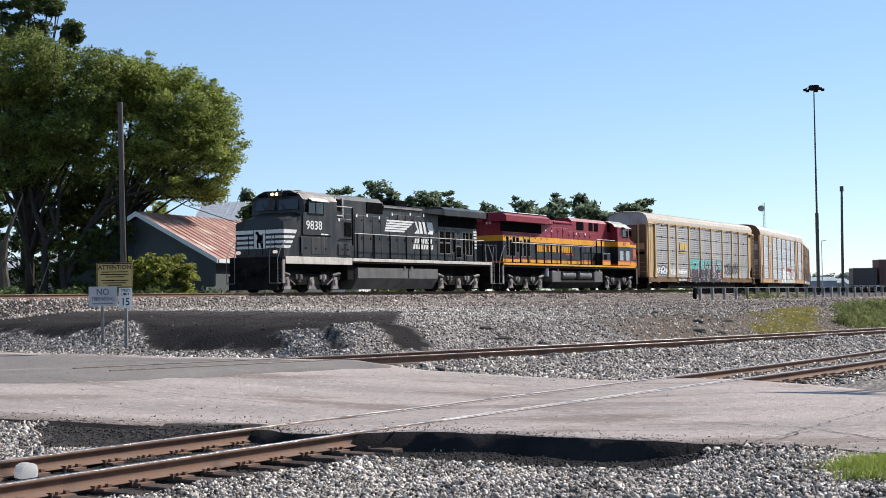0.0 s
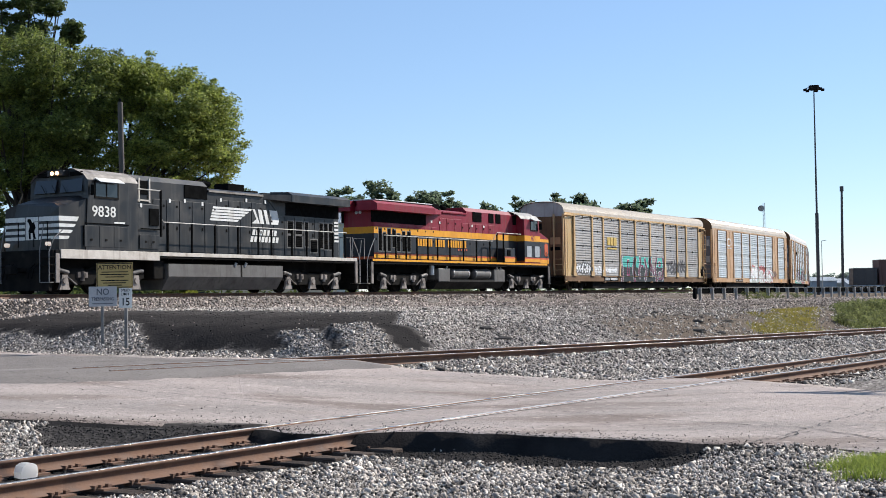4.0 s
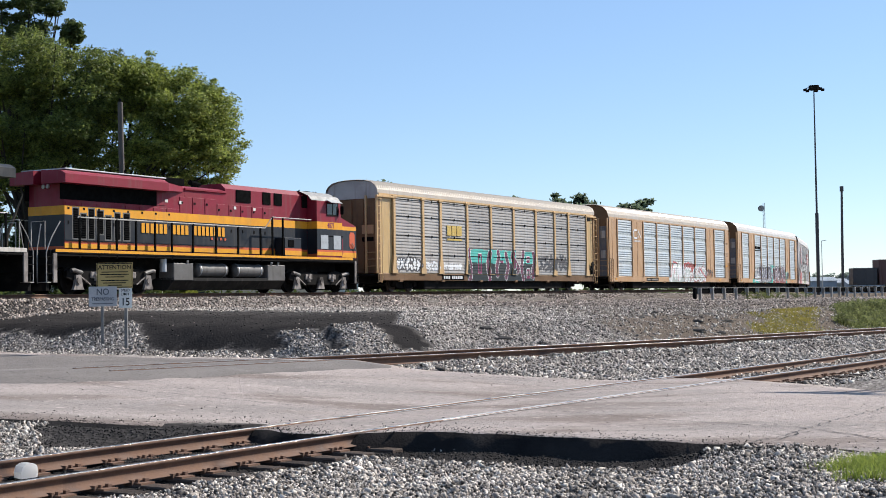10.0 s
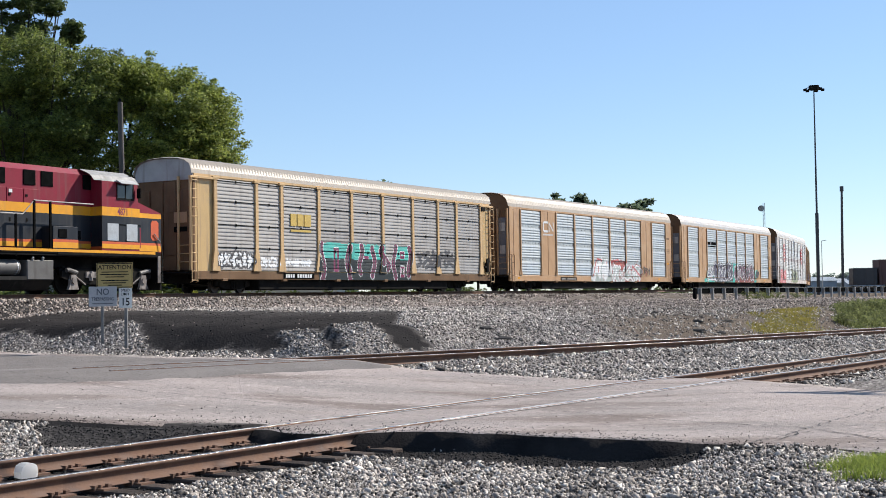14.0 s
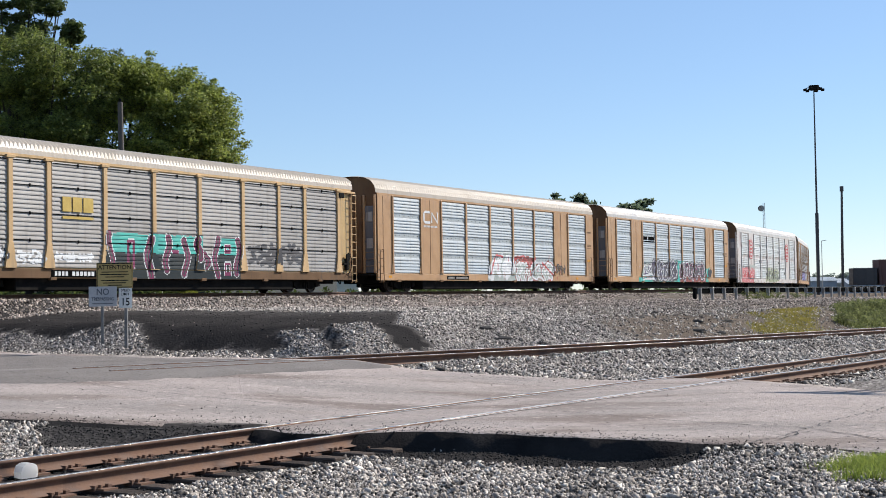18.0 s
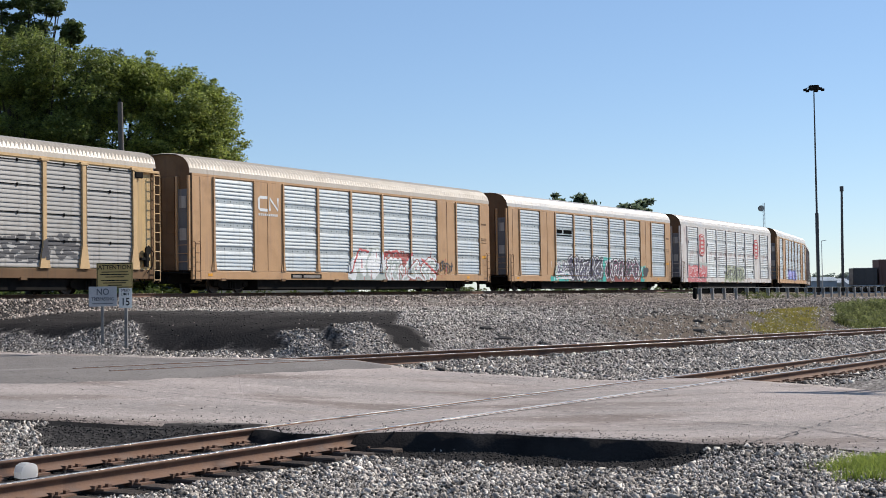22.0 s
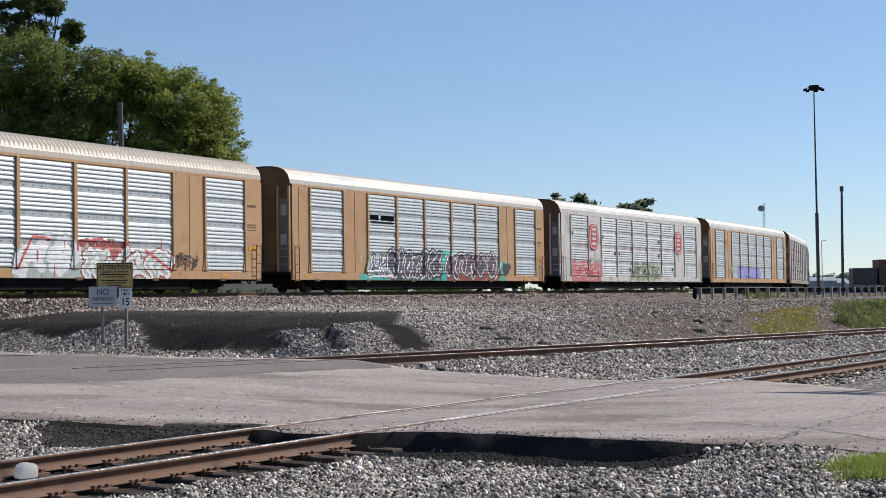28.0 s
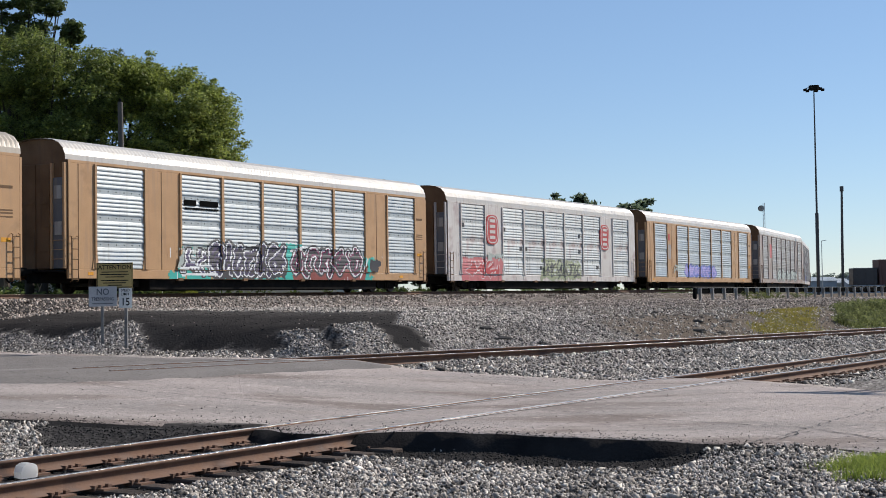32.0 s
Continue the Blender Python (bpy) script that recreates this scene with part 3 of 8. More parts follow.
def to_edge(px, py, poly):
    best, bx, by = np.full(px.shape, 1e9), px.copy(), py.copy()
    for (x0, y0), (x1, y1) in zip(poly, poly[1:] + poly[:1]):
        dx, dy = x1 - x0, y1 - y0
        t = np.clip(((px - x0) * dx + (py - y0) * dy) / (dx * dx + dy * dy), 0, 1)
        qx, qy = x0 + t * dx, y0 + t * dy
        d = (px - qx) ** 2 + (py - qy) ** 2
        m = d < best
        best[m], bx[m], by[m] = d[m], qx[m], qy[m]
    return bx, by


def paved(x, y):
    """Height of the paving: level at the near track, rising to the siding."""
    q = np.stack([x, y], 1)
    a, b = near_line.away(q), siding_line.away(q)
    w = np.where(b > -1, 1, np.clip((a - 1.1) / np.maximum(a - b - 2.1, 0.05), 0, 1)) * (a > 0)
    calm = smooth(0.9, 1.8, abs(a)) * smooth(0.9, 1.8, abs(b))
    return -0.022 + SIDING * w + calm * (0.014 * rough(x, y, 0.9, 3.0) + 0.005 * rough(x, y, 3.5, 6.0))


def ragged(poly, step, wob):
    """The outline cut into short pieces and worn."""
    out = []
    for (x0, y0), (x1, y1) in zip(poly, poly[1:] + poly[:1]):
        n = max(1, int(math.hypot(x1 - x0, y1 - y0) / step))
        out += [(x0 + (x1 - x0) * k / n, y0 + (y1 - y0) * k / n) for k in range(n)]
    p = np.array(out)
    p = (p + np.roll(p, 1, 0) + np.roll(p, -1, 0)) / 3
    return list(map(tuple, p + wob * np.stack([rough(p[:, 0], p[:, 1], 1.6, 1.0) + 0.5 * rough(p[:, 0], p[:, 1], 6, 2.0), rough(p[:, 0], p[:, 1], 1.9, 4.0) + 0.5 * rough(p[:, 0], p[:, 1], 7, 5.0)], 1)))


def pave(name, poly, cell, lift, skirt, mat, label, category, wob=0.06):
    poly = ragged(poly, 0.35, wob)
    xs, ys = np.array([p[0] for p in poly]), np.array([p[1] for p in poly])
    ax, ay = np.arange(xs.min() - 2 * cell, xs.max() + 2 * cell, cell), np.arange(ys.min() - 2 * cell, ys.max() + 2 * cell, cell)
    X, Y = [u.ravel() for u in np.meshgrid(ax, ay)]
    ins = inside(X, Y, poly)
    n0, n1 = len(ax), len(ay)
    idx = np.arange(n0 * n1).reshape(n1, n0)
    q = np.stack([idx[:-1, :-1], idx[:-1, 1:], idx[1:, 1:], idx[1:, :-1]], -1).reshape(-1, 4)
    q = q[ins[q].any(1)]
    used = np.unique(q)
    px, py, inn = X[used], Y[used], ins[used]
    ex, ey = to_edge(px, py, poly)
    dist = np.hypot(px - ex, py - ey)
    rim = np.zeros(n0 * n1, bool)
    rim[q[~ins[q].all(1)]] = True
    snap = inn & rim[used]
    qx, qy = np.where(snap, ex, px), np.where(snap, ey, py)
    k = (0.17 + 0.06 * rough(ex, ey, 3.0, 8.0)) / np.maximum(dist, 1e-3)
    qx, qy = np.where(inn, qx, ex + (px - ex) * k), np.where(inn, qy, ey + (py - ey) * k)
    top = paved(qx, qy) + lift
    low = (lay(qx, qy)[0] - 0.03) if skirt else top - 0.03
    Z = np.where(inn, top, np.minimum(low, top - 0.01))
    remap = np.full(n0 * n1, -1)
    remap[used] = np.arange(len(used))
    me = fast_mesh(name, np.stack([qx, qy, Z], 1), remap[q], mat, False)
    # skirt faces take the black coal colour, which deepens the edge's shade
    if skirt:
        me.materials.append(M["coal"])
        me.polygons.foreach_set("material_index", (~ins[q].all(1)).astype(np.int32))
        me.update()
    return tagged(new(name, me), label, category, kind="structure")


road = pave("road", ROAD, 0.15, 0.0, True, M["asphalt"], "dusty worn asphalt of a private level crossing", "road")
DARK = [(-15, 26.5), (-9, 22.9), (-6.8, 22.4), (-4.5, 23.9), (-2.8, 25.5), (-1.5, 26.5), (-0.8, 27.0), (-2.1, 28.0), (-4.2, 29.2), (-6.9, 30.9), (-11, 34.3), (-15, 37.8)]
pave("road_patch", DARK, 0.2, 0.006, False, M["asphalt_dark"], "darker asphalt band along the embedded siding", "road", 0.15)


# tar seams and cracks in the paving
def seam(name, pts, w, seed, wob=0.05):
    r = np.random.RandomState(seed)
    p = np.array(pts)
    s = np.concatenate([[0], np.cumsum(np.hypot(*np.diff(p, axis=0).T))])
    u = np.arange(0, s[-1], 0.12)
    x, y = np.interp(u, s, p[:, 0]) + wob * r.normal(size=len(u)), np.interp(u, s, p[:, 1]) + wob * r.normal(size=len(u))
    g = np.gradient(np.stack([x, y], 1), axis=0)
    n = np.stack([-g[:, 1], g[:, 0]], 1) / np.hypot(g[:, 0], g[:, 1])[:, None] * (w * r.uniform(0.4, 1.2, len(u)))[:, None] / 2
    z = paved(x, y) + 0.008
    v = np.concatenate([np.stack([x - n[:, 0], y - n[:, 1], z], 1), np.stack([x + n[:, 0], y + n[:, 1], z], 1)])
    k = np.arange(len(u) - 1)
    f = np.stack([k, k + 1, k + 1 + len(u), k + len(u)], 1)
    part(name, fast_mesh(name, v, f, M["tar"]), M["tar"], road)


seam("tar_seam", [(-7.0, 23.8), (-4.9, 22.0), (-2.8, 20.9), (-1.0, 20.1)], 0.022, 1, 0.02)
seam("tar_seam", [(1.4, 20.0), (2.3, 18.8), (3.4, 17.6), (4.3, 16.5), (4.9, 15.1)], 0.03, 2, 0.012)
seam("crack", [(3.25, 15.2), (3.8, 15.9), (4.4, 16.8), (5.0, 17.9), (5.7, 18.8), (6.4, 20.1)], 0.018, 3, 0.022)
seam("crack", [(3.3, 15.5), (3.7, 15.6), (4.1, 16.2), (4.6, 16.5)], 0.018, 4, 0.022)
seam("crack", [(4.2, 16.7), (4.8, 16.9), (5.5, 17.1)], 0.012, 5, 0.02)
seam("tar_seam", [(-9.3, 29.6), (-7.2, 28.7), (-4.9, 28.4), (-2.9, 28.0)], 0.05, 6, 0.02)


# flangeways and worn edges beside the rails set in the road, paled for the rails' shine
def rail_strip(name, off, w, mat, x0, x1, lift):
    ss = np.arange(along(near_line, x0), along(near_line, x1), 0.25)
    a, b = [near_line.at(s, off - w / 2) for s in ss], [near_line.at(s, off + w / 2) for s in ss]
    p = np.array(a + b)
    n = len(ss)
    k = np.arange(n - 1)
    me = fast_mesh(name, np.column_stack([p, paved(p[:, 0], p[:, 1]) + lift]), np.stack([k, k + 1, k + 1 + n, k + n], 1), mat)
    part(name, me, mat, road)


def along(line, x):
    return float(np.interp(x, line.p[:, 0], line.s))


for off in (-0.755, 0.755):
    g = 1 if off < 0 else -1
    rail_strip("flangeway", off + g * 0.075, 0.06, M["tar"], -0.9, 5.4, 0.006)
    rail_strip("worn_edge", off + g * 0.125, 0.04, M["worn_edge"], -0.7, 5.0, 0.008)
    rail_strip("worn_edge", off - g * 0.062, 0.045, M["worn_edge"], -0.7, 5.0, 0.010)


# ---- tracks ----
HEAD = [(-0.036, -0.002), (-0.030, 0.0), (0.030, 0.0), (0.036, -0.002), (0.037, -0.035), (0.010, -0.048), (0.009, -0.135), (0.070, -0.158), (0.072, -0.168),
        (-0.072, -0.168), (-0.070, -0.158), (-0.009, -0.135), (-0.010, -0.048), (-0.037, -0.035)]


def rail_meshes(line, s0, s1, off, z, step=0.6):
    ss = np.arange(s0, s1, step)
    n = len(HEAD)
    v = []
    for s in ss:
        p, q = line.at(s, off), line.at(s + 0.05, off)
        t = (q - p) / np.hypot(*(q - p))
        v += [(p[0] - t[1] * u, p[1] + t[0] * u, z + w) for u, w in HEAD]
    web = [(i * n + k, i * n + (k + 1) % n, (i + 1) * n + (k + 1) % n, (i + 1) * n + k) for i in range(len(ss) - 1) for k in range(3, n)]
    top = [(i * n + k, i * n + k + 1, (i + 1) * n + k + 1, (i + 1) * n + k) for i in range(len(ss) - 1) for k in range(0, 3)]
    web = [f[::-1] for f in web]
    top = [f[::-1] for f in top]
    me = fast_mesh("rail", v, web + top, M["rail"])
    me.materials.append(M["rail_top"])
    me.polygons.foreach_set("material_index", np.array([0] * len(web) + [1] * len(top), np.int32))
    me.update()
    return me


def track(label, line, s0, s1, z, spans, group="railway tracks", pitch=0.53):
    tr = thing("railway_track", label, "railway track", group)
    for off in (-0.755, 0.755):
        part("rail", rail_meshes(line, s0, s1, off, z), M["rail"], tr, "rusty rail with a bright worn head")
    tie = Geo().box(-0.115, 0.115, -1.3, 1.3, -0.18, 0.0, 0.012).mesh("tie", M["tie"])
    plates = []
    for y in (-0.755, 0.755):
        plate = Geo().box(-0.095, 0.095, y - 0.19, y + 0.19, 0.0, 0.018)
        for dx, dy in ((-0.05, -0.095), (0.05, 0.095), (-0.05, 0.095), (0.05, -0.095)):
            plate.box(dx - 0.011, dx + 0.011, y + dy - 0.02, y + dy + 0.02, 0.016, 0.05)
        for dx in (-0.1, 0.1):
            plate.box(dx - 0.014, dx + 0.014, y - 0.09, y + 0.09, -0.05, 0.045)
        plates.append(plate.mesh("tie_plate", M["rail"]))
    rnd = random.Random(3)
    for a, b in spans:
        for s in np.arange(a, b, pitch):
            p, q = line.at(s), line.at(s + 0.1)
            m = pose(p[0], p[1], z - 0.186, rnd.uniform(-0.5, 0.5), rnd.uniform(-0.7, 0.7), math.degrees(math.atan2(q[1] - p[1], q[0] - p[0])) + rnd.uniform(-2.4, 2.4))
            t = part("tie", tie, M["tie"], tr)
            t.matrix_basis = m
            for k in plates:
                part("tie_plate", k, M["rail"], t)
    return tr


track("near track, rusty rails on dark timber ties", near_line, along(near_line, -8), along(near_line, 30), 0.0,
      [(along(near_line, -6.5), along(near_line, -0.65)), (along(near_line, 4.9), along(near_line, 14))])
track("siding track behind the road, rails on timber ties", siding_line, along(siding_line, -6.4), along(siding_line, 34), SIDING,
      [(along(siding_line, -0.6), along(siding_line, 17))])
track("main line track on a stone embankment", main_line, 20, 400, RAIL, [(62, 150)])

# ---- the train: autorack cars ----
PANELS = [(1.47, 4.11), (6.40, 8.95), (9.15, 11.75), (11.95, 14.60), (14.80, 17.40), (17.57, 20.20), (22.40, 25.00)]
PANELS_OLD = [(1.46, 4.10), (4.36, 5.95), (6.27, 8.88), (9.12, 11.68), (11.95, 14.52), (14.78, 17.45), (17.72, 20.10), (20.32, 22.12), (22.44, 24.92)]
HALF, WIDE, EAVE = 13.1, 1.6, 5.0
PLACED = []      # thing, place of its middle along the train, half the truck spacing, wheelsets, turned


def ribs(old):
    """Ribs of a side panel from foot to head: lower edge, upper edge, and whether it is a flat band."""
    z, out = 0.97, []
    groups = ((0.0, 0.25, 0), (0.25, 0.50, 0), (0.50, 0.75, 0), (0.75, 1.0, 0)) if old else ((0.0, 0.205, 0), (0.205, 0.265, 1), (0.265, 0.465, 0), (0.465, 0.53, 1), (0.53, 0.73, 0), (0.73, 0.79, 1), (0.79, 1.0, 0))
    for a, b, flat in groups:
        n = 1 if flat else (6 if old else 5)
        lo, hi = 0.97 + 3.89 * a, 0.97 + 3.89 * b
        out += [(lo + (hi - lo) * k / n, lo + (hi - lo) * (k + 1) / n, flat) for k in range(n)]
    return out


def louvre_mesh(w, old, mat):
    """A pressed steel panel, w wide: overlapping slats with flat bands between the groups. In the xz plane, facing -y."""
    deep = SLAT[old]
    prof = [(0.05, 0.97), (0.0, 0.97)]
    for lo, hi, flat in ribs(old):
        if flat:
            prof += [(0.004, lo + 0.004), (0.004, hi)]
        else:
            prof += [(0.0, lo + 0.004), (-deep, lo + 0.012), (-deep * 0.92, lo + 0.35 * (hi - lo)), (-0.002, hi - 0.012)]
    prof += [(0.0, 4.86), (0.05, 4.86)]
    g = Geo()
    n = len(prof)
    v = [(x, y, zz) for x in (0.0, w) for y, zz in prof]
    g.add(v, [(i, n + i, n + i + 1, i + 1) for i in range(n - 1)] + [tuple(range(n)), tuple(range(2 * n - 1, n - 1, -1))])
    return g.mesh("side_panel", mat)


SLAT = {False: 0.031, True: 0.025}


def roof_profile(old=False):
    half = [(1.6, 5.0), (1.58, 5.18), (1.47, 5.41), (1.22, 5.58), (0.86, 5.67), (0.42, 5.71), (0.0, 5.72)] if old else [(1.6, 5.0), (1.58, 5.2), (1.48, 5.44), (1.26, 5.66), (0.92, 5.80), (0.48, 5.86), (0.0, 5.88)]
    return [(-y, z) for y, z in half] + [(y, z) for y, z in half[-2::-1]]


def roof_geo(length, pitch, depth, old=False):
    prof = roof_profile(old)
    n = len(prof)
    xs = np.arange(-length / 2, length / 2 + 1e-6, pitch / 2)
    v, f = [], []
    for i, x in enumerate(xs):
        k = 1.0 + (depth if i % 2 else 0.0)
        v += [(x, y * (k if abs(y) < 1.55 else 1.0), 4.2 + (z - 4.2) * k) for y, z in prof]
    for i in range(len(xs) - 1):
        f += [(i * n + j, i * n + j + 1, (i + 1) * n + j + 1, (i + 1) * n + j) for j in range(n - 1)]
    return Geo().add(v, f)


def bogie(parent, x, r=0.42, base=1.75, label=""):
    """Two-axle truck with side frames, bolster, springs and wheelsets."""
    g = Geo()
    for s in (-1, 1):
        y = s * 1.0
        g.prism([(-base / 2 - 0.35, r - 0.08), (-base / 2 - 0.3, r + 0.16), (-0.45, r + 0.24), (0.45, r + 0.24), (base / 2 + 0.3, r + 0.16), (base / 2 + 0.35, r - 0.08),
                 (base / 2 + 0.1, r - 0.06), (0.55, 0.16), (-0.55, 0.16), (-base / 2 - 0.1, r - 0.06)], y - 0.07, y + 0.07, "y")
        for dx in (-0.16, 0.0, 0.16):
            g.cyl((dx, y * 1.1), 0.06, 0.2, 0.5, "z", 8)
        for dx in (-base / 2, base / 2):
            g.cyl((dx, r), 0.12, y - 0.14 * 1, y + 0.17 * 1, "y", 12)
    g.box(-0.25, 0.25, -1.05, 1.05, 0.34, 0.6, 0.02)
    b = part("bogie", g, M["steel_dark"], parent, label)
    b.matrix_basis = pose(x, 0, 0)
    sets = []
    for dx in (-base / 2, base / 2):
        w = part("wheelset", wheelset_mesh(r), M["wheel"], b)
        w.matrix_basis = pose(dx, 0, r)
        sets.append((w, dx, r))
    return sets


WHEELS = {}


def wheelset_mesh(r, mat=None):
    if r not in WHEELS:
        g = Geo()
        g.cyl((0, 0), 0.08, -0.85, 0.85, "y", 10)
        for s in (-1, 1):
            n = 28
            ring = [(r + 0.028, 0.68), (r + 0.02, 0.71), (r, 0.72), (r, 0.81), (r * 0.86, 0.81), (r * 0.82, 0.775), (r * 0.35, 0.77), (r * 0.3, 0.83), (0.02, 0.83)]
            v = [(q * math.cos(2 * math.pi * k / n), s * y, q * math.sin(2 * math.pi * k / n)) for q, y in ring for k in range(n)]
            f = [(j * n + k, j * n + (k + 1) % n, (j + 1) * n + (k + 1) % n, (j + 1) * n + k) for j in range(len(ring) - 1) for k in range(n)]
            g.add(v, f)
            for k in range(4):
                t = math.pi * k / 2
                g.box(r * 0.55 * math.cos(t) - 0.03, r * 0.55 * math.cos(t) + 0.03, s * 0.775 - 0.012, s * 0.775 + 0.012, r * 0.55 * math.sin(t) - 0.03, r * 0.55 * math.sin(t) + 0.03)
        WHEELS[r] = g.mesh("wheelset", mat or M["wheel"])
    return WHEELS[r]


MESH = {}


def shared(key, make):
    if key not in MESH:
        MESH[key] = make()
    return MESH[key]


def ladder_geo(x, y, z0, z1, w=0.42, pitch=0.38, r=0.018, stand=0.09):
    g = Geo()
    for dx in (0, w):
        g.tube([(x + dx, y, z0), (x + dx, y - stand, z0 + 0.02), (x + dx, y - stand, z1 - 0.02), (x + dx, y, z1)], r, 6)
    for z in np.arange(z0 + 0.08, z1, pitch):
        g.tube([(x, y - stand, z), (x + w, y - stand, z)], r, 6)
    return g


def autorack(label, body, end, roof, louvre, old=False, post=None, roof_pitch=0.22, roof_depth=0.009):
    car = thing("autorack_car", label, "railcar", "autorack cars of the train")
    post = post or body
    panels = PANELS_OLD if old else PANELS
    wheels = []
    # underframe and sill
    g = Geo()
    g.box(-HALF - 0.2, HALF + 0.2, -0.38, 0.38, 0.42, 0.86, 0.02)
    for x in np.arange(-12, 12.1, 3.0):
        g.box(x - 0.08, x + 0.08, -1.5, 1.5, 0.62, 0.86)
    g.box(-HALF, HALF, -1.45, 1.45, 0.80, 0.9)
    # added black box that stands for the shadowed dark under the car
    g.box(-8.45, 8.45, -1.40, 1.40, 0.13, 0.84, 0.03)
    part("underframe", g, M["steel_dark"], car, "black steel underframe with an added box for the dark below")
    for s in (-1, 1):
        y0, y1 = (-WIDE, -WIDE + 0.12) if s < 0 else (WIDE - 0.12, WIDE)
        g = Geo().box(-HALF, HALF, y0, y1, 0.57, 0.93, 0.015)
        part("side_sill", g, end if old else body, car)
        g = Geo().box(-HALF, HALF, y0 + 0.0, y1, 4.90, 5.02, 0.01)
        part("roof_rail", g, post, car)
        # solid sheets behind and between the panels
        g = Geo().box(-HALF + 0.02, HALF - 0.02, y0 + 0.05, y1 - 0.02, 0.9, 4.93)
        part("side_sheet", g, body, car)
        edges = [0.0] + [v for p in panels for v in p] + [2 * HALF]
        for i, (a, b) in enumerate(panels):
            me = shared((round(b - a, 2), old, louvre.name), lambda: louvre_mesh(b - a, old, louvre))
            p = part("side_panel", me, louvre, car)
            p.matrix_basis = pose(a - HALF, -WIDE + 0.02, 0) if s < 0 else pose(b - HALF, WIDE - 0.02, 0, 0, 0, 180)
            if not old:
                w = b - a
                dots = Geo()
                for z in (1.88, 2.9, 3.92):
                    for k in range(6):
                        x = w * (k + 0.5) / 6
                        dots.box(x - 0.022, x + 0.022, -0.002, 0.012, z - 0.02, z + 0.02)
                dm = shared(("dots", round(w, 2)), lambda: dots.mesh("rivets", M["vent"]))
                tagged(part("rivets", dm, M["vent"], p), kind="stuff")
            if old:
                w = b - a
                jm = shared(("joint", round(w, 2)), lambda: Geo().box(0.04, w - 0.04, -0.036, -0.02, -0.02, 0.012).box(w / 2 - 0.03, w / 2 + 0.03, -0.05, -0.02, -0.07, 0.05).mesh("panel_joint", M["vent"]))
                for z in (1.95, 2.93, 3.93, 4.80):
                    part("panel_joint", jm, M["vent"], p).matrix_basis = pose(0, 0, z)
        # posts with flared feet
        for i in range(0, len(edges), 2):
            a, b = edges[i], edges[i + 1]
            if b - a > 1.0 and not old:
                g = Geo().box(a - HALF + 0.01, b - HALF - 0.01, min(s * 1.575, s * 1.60), max(s * 1.575, s * 1.60), 0.93, 4.9, 0.006)
                part("side_sheet", g, body, car)
                posts = [b - 0.13] if i == 0 else ([a + 0.02] if i == len(edges) - 2 else [a + 0.02, b - 0.14])
            elif b - a > 1.0:
                g = Geo().box(a - HALF + 0.05, b - HALF - 0.05, min(s * 1.50, s * 1.53), max(s * 1.50, s * 1.53), 0.93, 4.9)
                part("side_sheet", g, body, car)
                posts = [b - 0.2] if i == 0 else [a + 0.02]
            else:
                posts = [a + 0.01]
            w = 0.24 if b - a < 1 else 0.12
            if old:
                w = 0.22
            for x in posts:
                x0, x1 = x - HALF, x - HALF + min(w, b - a - 0.02)
                g = Geo().box(x0, x1, min(s * 1.57, s * 1.66), max(s * 1.57, s * 1.66), 1.5 if old else 0.95, 4.93, 0.012)
                k = 1.67 if old else 1.63
                foot = [(x0, 1.85), (x1, 1.85), (x1 + 0.16, 0.94), (x0 - 0.16, 0.94)] if old else [(x0, 1.60), (x1, 1.60), (x1 + 0.12, 0.94), (x0 - 0.12, 0.94)]
                g.prism(foot, min(s * 1.58, s * k), max(s * 1.58, s * k), "y")
                if old:
                    g.box(x0 - 0.10, x1 + 0.10, min(s * 1.57, s * 1.685), max(s * 1.57, s * 1.685), 4.84, 4.95, 0.01)
                part("post", g, post, car)
        for x in (np.arange(-HALF + 2, HALF, 4.3)):
            g = Geo().box(x - 0.16, x + 0.16, min(s * 1.5, s * 1.63), max(s * 1.5, s * 1.63), 0.50, 0.62, 0.01)
            part("sill_bracket", g, end, car)
        # ladders
        for x in ((-HALF - 0.28, HALF - 0.1) if old else (-HALF + 0.05, HALF - 0.45)):
            z1 = 4.8 if old else 2.15
            g = ladder_geo(x, -1.62, 0.45, z1, 0.36 if old else 0.34)
            if s > 0:
                g.v = [(a, -b, c) for a, b, c in g.v]
            part("ladder", g, post if old else M["tan_dark"], car)
        if old:
            g = Geo().box(-HALF - 0.3, -HALF + 1.5, min(s * 1.55, s * 1.68), max(s * 1.55, s * 1.68), 4.80, 4.90, 0.01)
            part("grab_beam", g, post, car)
            if s < 0:
                g = Geo().box(HALF - 0.85, HALF - 0.35, -1.72, -1.58, 1.30, 1.42, 0.02).box(HALF - 0.62, HALF - 0.42, -1.74, -1.58, 1.05, 1.62, 0.03)
                g.cyl((HALF - 0.45, 1.70), 0.17, -1.72, -1.66, "y", 14)
                g.tube([(HALF - 0.4, -1.68, 1.9), (HALF - 0.15, -1.72, 1.6), (HALF - 0.2, -1.70, 1.1), (HALF - 0.5, -1.68, 0.8)], 0.022, 6)
                part("hand_brake", g, M["steel_dark"], car, "dark hand brake gear")
                part("beam_bracket", Geo().box(HALF - 1.15, HALF - 0.7, -1.70, -1.60, 4.55, 4.80, 0.03), M["steel_dark"], car)
            g = Geo().box(HALF - 1.2, HALF + 0.3, min(s * 1.55, s * 1.68), max(s * 1.55, s * 1.68), 4.80, 4.90, 0.01)
            part("grab_beam", g, post, car)
